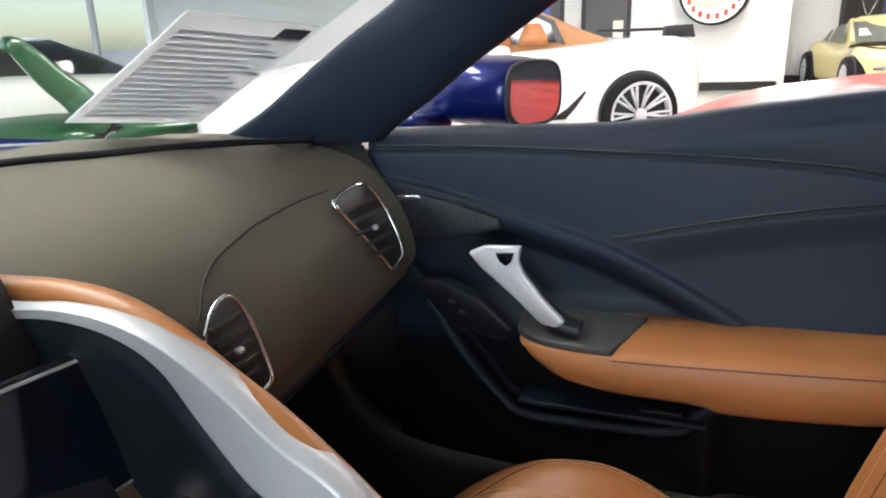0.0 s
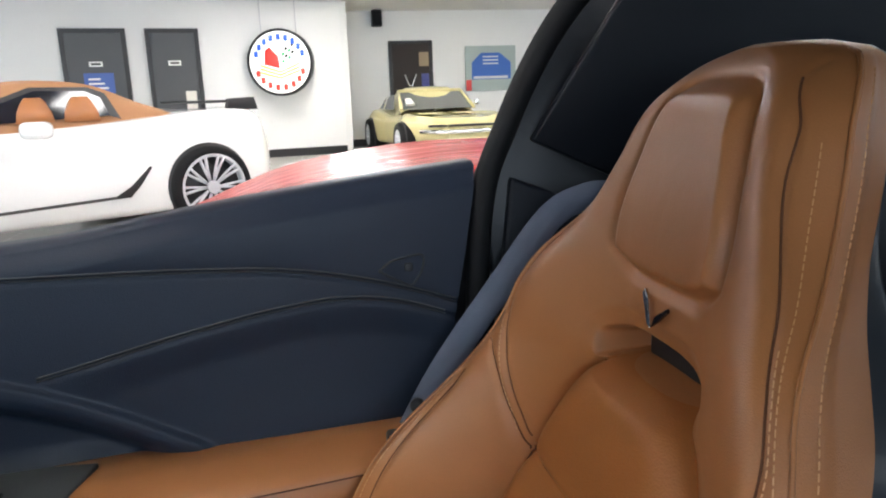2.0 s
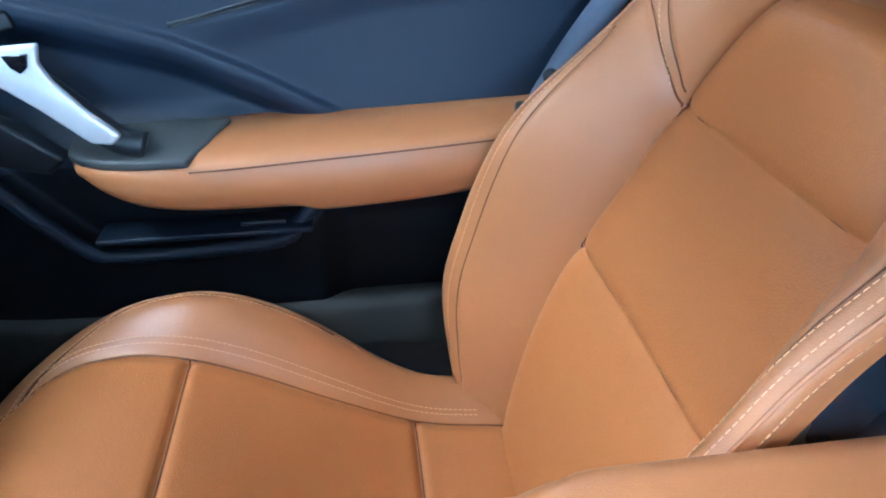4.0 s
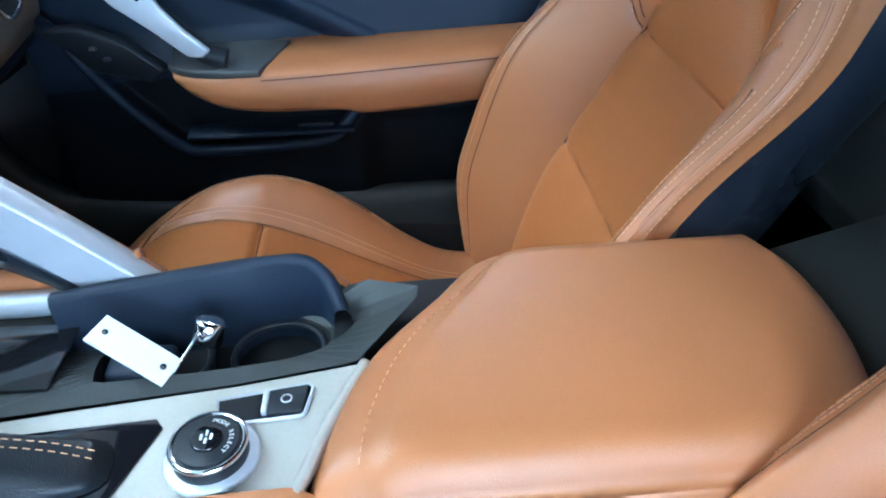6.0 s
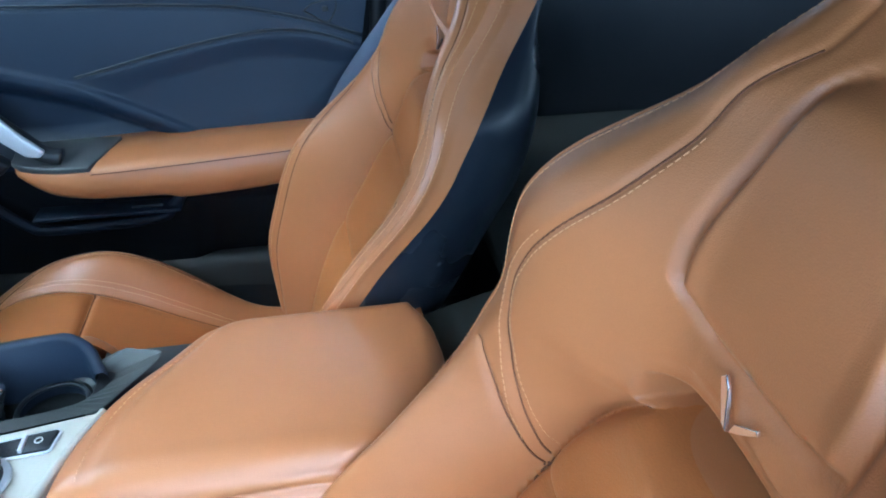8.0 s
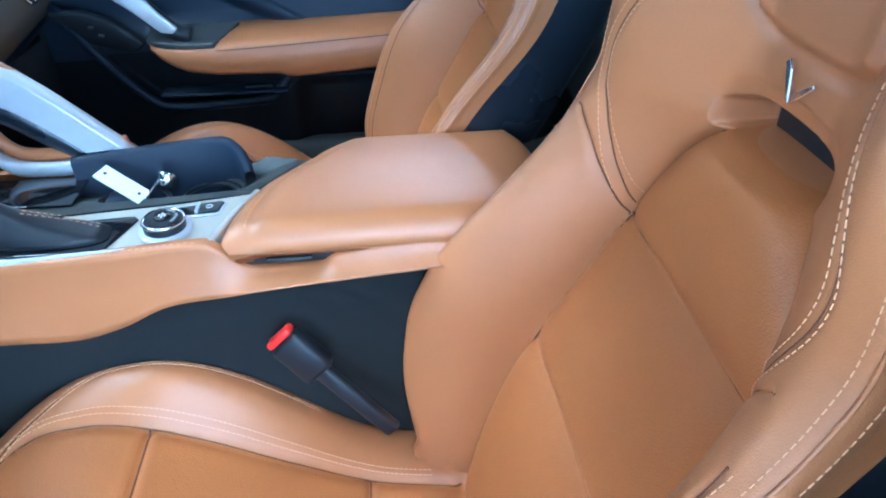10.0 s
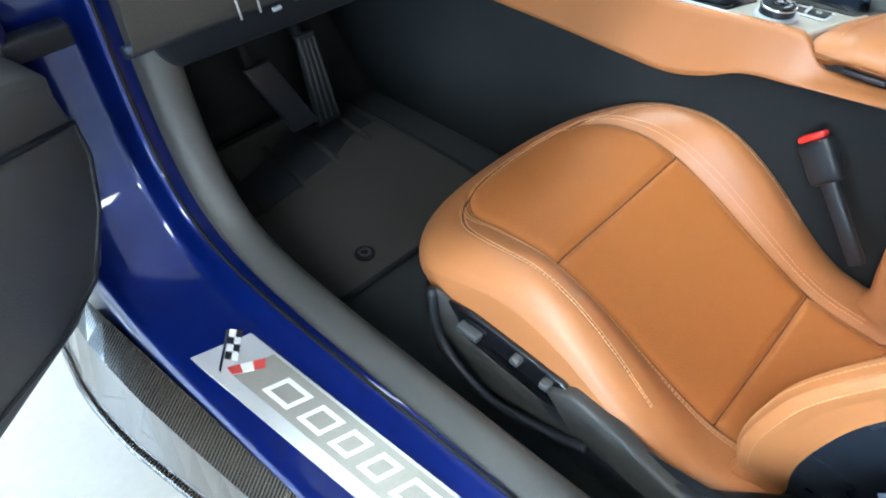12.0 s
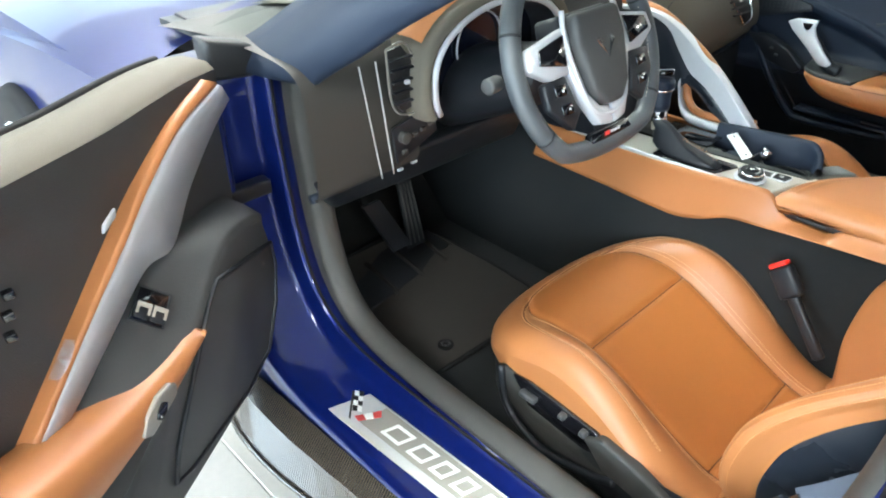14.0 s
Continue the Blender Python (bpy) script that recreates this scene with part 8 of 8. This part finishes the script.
white_car()


def yellow_car():
    car, P, cz, zt, rows = show_car("yellow_coupe", "pale yellow classic coupe with a long bonnet", YELLOWP, (13.40, -1.70), (11.0, -1.92),
                              [(-0.85, 0.58), (-0.6, 0.70), (-0.2, 0.76), (0.1, 0.74), (0.6, 0.66), (1.2, 0.68), (1.9, 0.72), (2.4, 0.71), (2.9, 0.64), (3.1, 0.52)],
                              lambda s: 0.70 if s < 1.4 else 0.70 - 0.03 * (s - 1.4), 0.86,
                              [(-0.55, 0.72), (-0.1, 0.90), (0.3, 1.06), (0.55, 1.125), (0.85, 1.125), (1.05, 1.0), (1.35, 0.76)], YELLOWP, 0.30, 0.19)
    part("side_window", prism([P(s, 0.15 + 0.17 * (z - 0.72) / 0.42 * 0.75, z) for s, z in ((0.25, 0.76), (0.36, 0.97), (0.62, 1.03), (0.80, 1.02), (1.06, 0.76))], (0.005, 0.002, 0)), CARGLASS, car, "dark side window", smooth=False)
    part("quarter_window", prism([P(s, 0.15 + 0.17 * (z - 0.72) / 0.42 * 0.75, z) for s, z in ((-0.12, 0.78), (0.08, 0.92), (0.24, 0.97), (0.16, 0.76))], (0.005, 0.002, 0)), CARGLASS, car, "dark quarter window", smooth=False)
    part("windscreen", prism([P(0.92, 0.28, 1.06), P(1.42, 0.20, 0.76), P(1.42, 1.52, 0.76), P(0.92, 1.44, 1.06)], (-0.02, 0, 0.012)), CARGLASS, car, "grey windscreen", smooth=False)
    for a, b in (((0.92, 0.28, 1.065), (1.43, 0.20, 0.765)), ((0.92, 1.44, 1.065), (1.43, 1.52, 0.765)), ((0.92, 0.28, 1.07), (0.92, 1.44, 1.07))):
        part("windscreen_trim", tube([P(*a) - Vector((0.02, 0, -0.01)), P(*b) - Vector((0.02, 0, -0.01))], 0.032, 6), YELLOWP, car)
    part("sun_visor_card", prism([P(1.22, 0.32, 0.93), P(1.36, 0.30, 0.83), P(1.36, 0.46, 0.83), P(1.22, 0.42, 0.93)], (-0.05, 0, 0.03)), WHITEPL, car, "white card in the windscreen", smooth=False)
    for o in (0.35, 0.95):
        part("bonnet_panel", prism([P(1.75, o, 0.715), P(2.15, o, 0.70), P(2.15, o + 0.38, 0.70), P(1.75, o + 0.38, 0.715)], (0, 0, 0.012), 0.004), YELLOWP, car, "raised bonnet grille panel")
    part("front_bumper", tube([P(2.90, 0.12, 0.47), P(3.14, 0.4, 0.46), P(3.16, 0.86, 0.46), P(3.14, 1.3, 0.46), P(2.90, 1.6, 0.47)], 0.035, 8), CHROME, car, "chrome bumper")
    part("grille", rbox(P(3.10, 0.86, 0.55), (0.06, 1.3, 0.035), 0.01), BLACKTRIM, car, "dark grille")
    part("door_mirror", rbox(P(1.35, 1.60, 0.86), (0.08, 0.08, 0.09), 0.02), CHROME, car)
    return car


yellow_car()


def red_car():
    car = thing("red_car", "red sports car parked beside the passenger door", "car", "cars on show", at=(3.0, -0.6, 0))
    rows = []
    a, b = Vector((2.35, 0.55, 0)), Vector((2.6, -3.6, 0))
    for i in range(31):
        k = i / 30
        y = 0.62 - 4.3 * k
        prof = []
        nose = sstep(0.0, 0.20, k)
        h = 0.60 + 0.19 * sstep(0, 0.36, k) + 0.02 * math.sin(k * 6)
        for x, z in ((1.75, 0.18), (1.70, 0.40), (1.76, 0.62), (1.90, 0.97), (2.2, 1.0), (2.6, 0.98), (3.0, 1.0), (3.3, 0.97), (3.45, 0.62), (3.48, 0.40), (3.42, 0.18)):
            xm = 2.6 + (x - 2.6) * (0.55 + 0.45 * nose)
            prof.append((xm, y, 0.15 + (z - 0.15) * h * (0.75 + 0.25 * nose)))
        rows.append(spline(prof, 40))
    bm, _ = quads(rows)
    part("body_shell", bm, REDP, car, "glossy red body")
    for y in (-0.35, -3.05):
        for x, s in ((1.84, -1), (3.36, 1)):
            car_wheel(car, (x, y, 0.34), 0.34, 0.25, 0.26, (s, 0, 0), SILVER)
    part("glass_house", quads([spline([(1.95, y, 0.78), (2.1, y, z - 0.05), (2.6, y, z), (3.1, y, z - 0.05), (3.25, y, 0.78)], 20) for y, z in ((-1.15, 0.80), (-1.75, 1.16), (-2.4, 1.22), (-3.0, 1.05), (-3.5, 0.8))])[0], SCREEN, car, "dark glass")
    return car


red_car()


def paper_mat(name, color):
    """Thin paper that lets light through."""
    m = bpy.data.materials.new(name)
    m.use_nodes = True
    nt = m.node_tree
    b = nt.nodes["Principled BSDF"]
    b.inputs["Base Color"].default_value, b.inputs["Roughness"].default_value = (*color, 1), 0.7
    tr = nt.nodes.new("ShaderNodeBsdfTranslucent")
    tr.inputs["Color"].default_value = (*color, 1)
    mx = nt.nodes.new("ShaderNodeMixShader")
    mx.inputs[0].default_value = 0.5
    nt.links.new(b.outputs[0], mx.inputs[1])
    nt.links.new(tr.outputs[0], mx.inputs[2])
    nt.links.new(mx.outputs[0], nt.nodes["Material Output"].inputs["Surface"])
    return m


# things seen through the windscreen: green arm, sheet for a reflection in the glass, shelf by the window
def beyond_windscreen():
    # Sheet inside the glass, put there for a printed page mirrored in it.
    sheet = thing("sheet_reflection", "printed sheet inside the windscreen, standing for a reflection", "price sheet", at=(0.62, 0.80, 0.92))
    q = [Vector((0.484, 0.768, 0.937)), Vector((0.426, 0.506, 1.062)), Vector((0.655, 0.477, 1.047)), Vector((0.728, 0.755, 0.908))]
    n = (q[1] - q[0]).cross(q[2] - q[0]).normalized()
    part("paper", prism(q, n * 0.0015), paper_mat("printed_paper", (0.82, 0.82, 0.84)), sheet, "grey printed paper", smooth=False)
    lo = lambda u, v: (q[0].lerp(q[1], v)).lerp(q[3].lerp(q[2], v), u) - n * 0.0015
    ink = paper_mat("pale_grey_print", (0.76, 0.76, 0.785))
    for k in range(16):
        v = 0.08 + 0.052 * k
        part("print_line", prism([lo(0.06, v), lo(0.94 - 0.2 * ((k * 7) % 3) / 2, v), lo(0.94 - 0.2 * ((k * 7) % 3) / 2, v + 0.026), lo(0.06, v + 0.026)], n * 0.0006), ink, sheet, smooth=False)
    for u0, u1, v0, v1 in ((0.72, 0.95, 0.86, 0.96),):
        part("print_block", prism([lo(u0, v0), lo(u1, v0), lo(u1, v1), lo(u0, v1)], n * 0.0006), paper_mat("grey_print_block", (0.25, 0.26, 0.30)), sheet, smooth=False)
    # Green curved lift arm; its low base and wheels are added.
    g = thing("green_lift", "dark green curved lift arm on a low wheeled base, by the window", "car", "cars on show", at=(4.2, 4.6, 0))
    rings = []
    for x, w, zt in ((3.7, 0.30, 0.42), (3.9, 0.5, 0.52), (4.5, 0.6, 0.50), (5.2, 0.62, 0.44), (6.4, 0.62, 0.44), (7.4, 0.5, 0.40), (7.8, 0.3, 0.36)):
        rings.append([Vector((x, 5.1 + w * math.cos(a), 0.15 + (zt - 0.15) * (0.5 + 0.5 * math.sin(a)))) for a in [i * math.pi / 12 for i in range(24)]])
    part("body_shell", loft(rings), GREENP, g, "dark green low base")
    part("lift_arm", tube(spline([(4.22, 4.65, 0.42), (4.08, 4.6, 0.62), (3.86, 4.6, 0.80), (3.70, 4.6, 0.96), (3.60, 4.6, 1.05), (3.52, 4.6, 1.07)], 24), [0.14 - 0.0036 * i for i in range(25)], 10), GREENP, g, "tall curved lift arm")
    for x in (4.3, 7.0):
        car_wheel(g, (x, 4.60, 0.22), 0.22, 0.14, 0.12, (0, -1, 0), CHROME)
        car_wheel(g, (x, 5.60, 0.22), 0.22, 0.14, 0.12, (0, 1, 0), CHROME)
    w = thing("white_car", "white car parked near the shop window", "car", "cars on show", at=(4.2, 6.6, 0))
    rings = []
    for x, hw_, zt in ((2.4, 0.5, 0.55), (2.8, 0.78, 0.74), (3.6, 0.86, 0.82), (4.6, 0.88, 0.84), (5.8, 0.88, 0.80), (6.5, 0.8, 0.72), (6.9, 0.5, 0.55)):
        rings.append([Vector((x, 6.6 + hw_ * math.copysign(abs(math.cos(a)) ** 0.6, math.cos(a)), 0.18 + (zt - 0.18) * (0.5 + 0.5 * math.copysign(abs(math.sin(a)) ** 0.6, math.sin(a))))) for a in [i * math.pi / 14 for i in range(28)]])
    part("body_shell", loft(rings), WHITEP, w, "white body shell")
    part("glass_house", quads([spline([(x, 5.95, 0.76), (x, 6.1, z - 0.05), (x, 6.6, z), (x, 7.1, z - 0.05), (x, 7.25, 0.76)], 20) for x, z in ((4.2, 0.80), (4.7, 1.10), (5.3, 1.14), (5.8, 1.0), (6.3, 0.80))])[0], SCREEN, w, "dark glass")
    for x in (3.3, 5.9):
        car_wheel(w, (x, 5.80, 0.33), 0.33, 0.22, 0.2, (0, -1, 0), CHROME)
        car_wheel(w, (x, 7.40, 0.33), 0.33, 0.22, 0.2, (0, 1, 0), CHROME)
    for k in range(4):
        x = -3.0 + 4.2 * k
        part_ob = part("window_1" if k == 0 else "window_2", rbox((x, 9.95, 1.8), (0.08, 0.10, 2.4), 0.01), SILVER, None)
        tagged(part_ob, "aluminium window post", "window", "", "structure")
    sh = thing("wall_shelf", "white shelf with small models under the window", "shelf", at=(3.0, 9.3, 0.3))
    part("shelf_board", rbox((3.0, 9.3, 0.9), (6.0, 0.4, 0.05), 0.01), WHITEPL, sh)
    for x in (0.3, 3.0, 5.7):
        part("shelf_leg", rbox((x, 9.3, 0.43), (0.06, 0.36, 0.88), 0.01), WHITEPL, sh)


beyond_windscreen()


# ---------------------------------------------------------------- floor tiles
def floor_tiles():
    T = 0.61
    me = bpy.data.meshes.new("tile")
    g = 0.0014
    bm = bmesh.new()
    bmesh.ops.create_cube(bm, size=1)
    bmesh.ops.scale(bm, vec=(T - 2 * g, T - 2 * g, 0.02), verts=bm.verts)
    bmesh.ops.translate(bm, vec=(0, 0, -0.010), verts=bm.verts)
    bmesh.ops.bevel(bm, geom=[e for e in bm.edges if all(v.co.z > -0.001 for v in e.verts)], offset=0.0015, segments=1, affect="EDGES")
    bm.to_mesh(me)
    bm.free()
    me.materials.append(TILE)
    ox, oy = -0.887, 0.299
    far = []
    for i in range(-11, 26):
        for j in range(-14, 17):
            x, y = ox + T * (i + 0.5), oy + T * (j + 0.5)
            if -3.3 < x < 0.5 and -2.6 < y < 2.8 or (3.5 < x < 9 and -3 < y < 1.2):
                ob = new("tile", me)
                ob.parent = ground
                ob.location = (x, y, 0.0)
            else:
                far.append((x, y))
    vs, fs = [], []
    h = T / 2 - g
    for x, y in far:
        k = len(vs)
        vs += [(x - h, y - h, 0), (x + h, y - h, 0), (x + h, y + h, 0), (x - h, y + h, 0)]
        fs.append((k, k + 1, k + 2, k + 3))
    m2 = bpy.data.meshes.new("tile_field")
    m2.from_pydata(vs, [], fs)
    m2.materials.append(TILE)
    ob = new("tile_field", m2)
    ob.parent = ground
    ob["kind"] = "stuff"


floor_tiles()


# ---------------------------------------------------------------- ceiling lights: far bay, and unseen ones by the car
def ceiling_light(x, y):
    lamp = thing("ceiling_light", "white ceiling light panel, some added unseen to light the cabin", "ceiling light", "ceiling lights", at=(x, y, 2.68))
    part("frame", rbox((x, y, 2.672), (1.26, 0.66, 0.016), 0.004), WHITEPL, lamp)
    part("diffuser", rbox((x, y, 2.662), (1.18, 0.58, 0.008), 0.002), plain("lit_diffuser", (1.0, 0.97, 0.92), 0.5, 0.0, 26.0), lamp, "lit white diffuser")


# The x = 0.2 and -2.7 panels are unseen, added to light the seats.
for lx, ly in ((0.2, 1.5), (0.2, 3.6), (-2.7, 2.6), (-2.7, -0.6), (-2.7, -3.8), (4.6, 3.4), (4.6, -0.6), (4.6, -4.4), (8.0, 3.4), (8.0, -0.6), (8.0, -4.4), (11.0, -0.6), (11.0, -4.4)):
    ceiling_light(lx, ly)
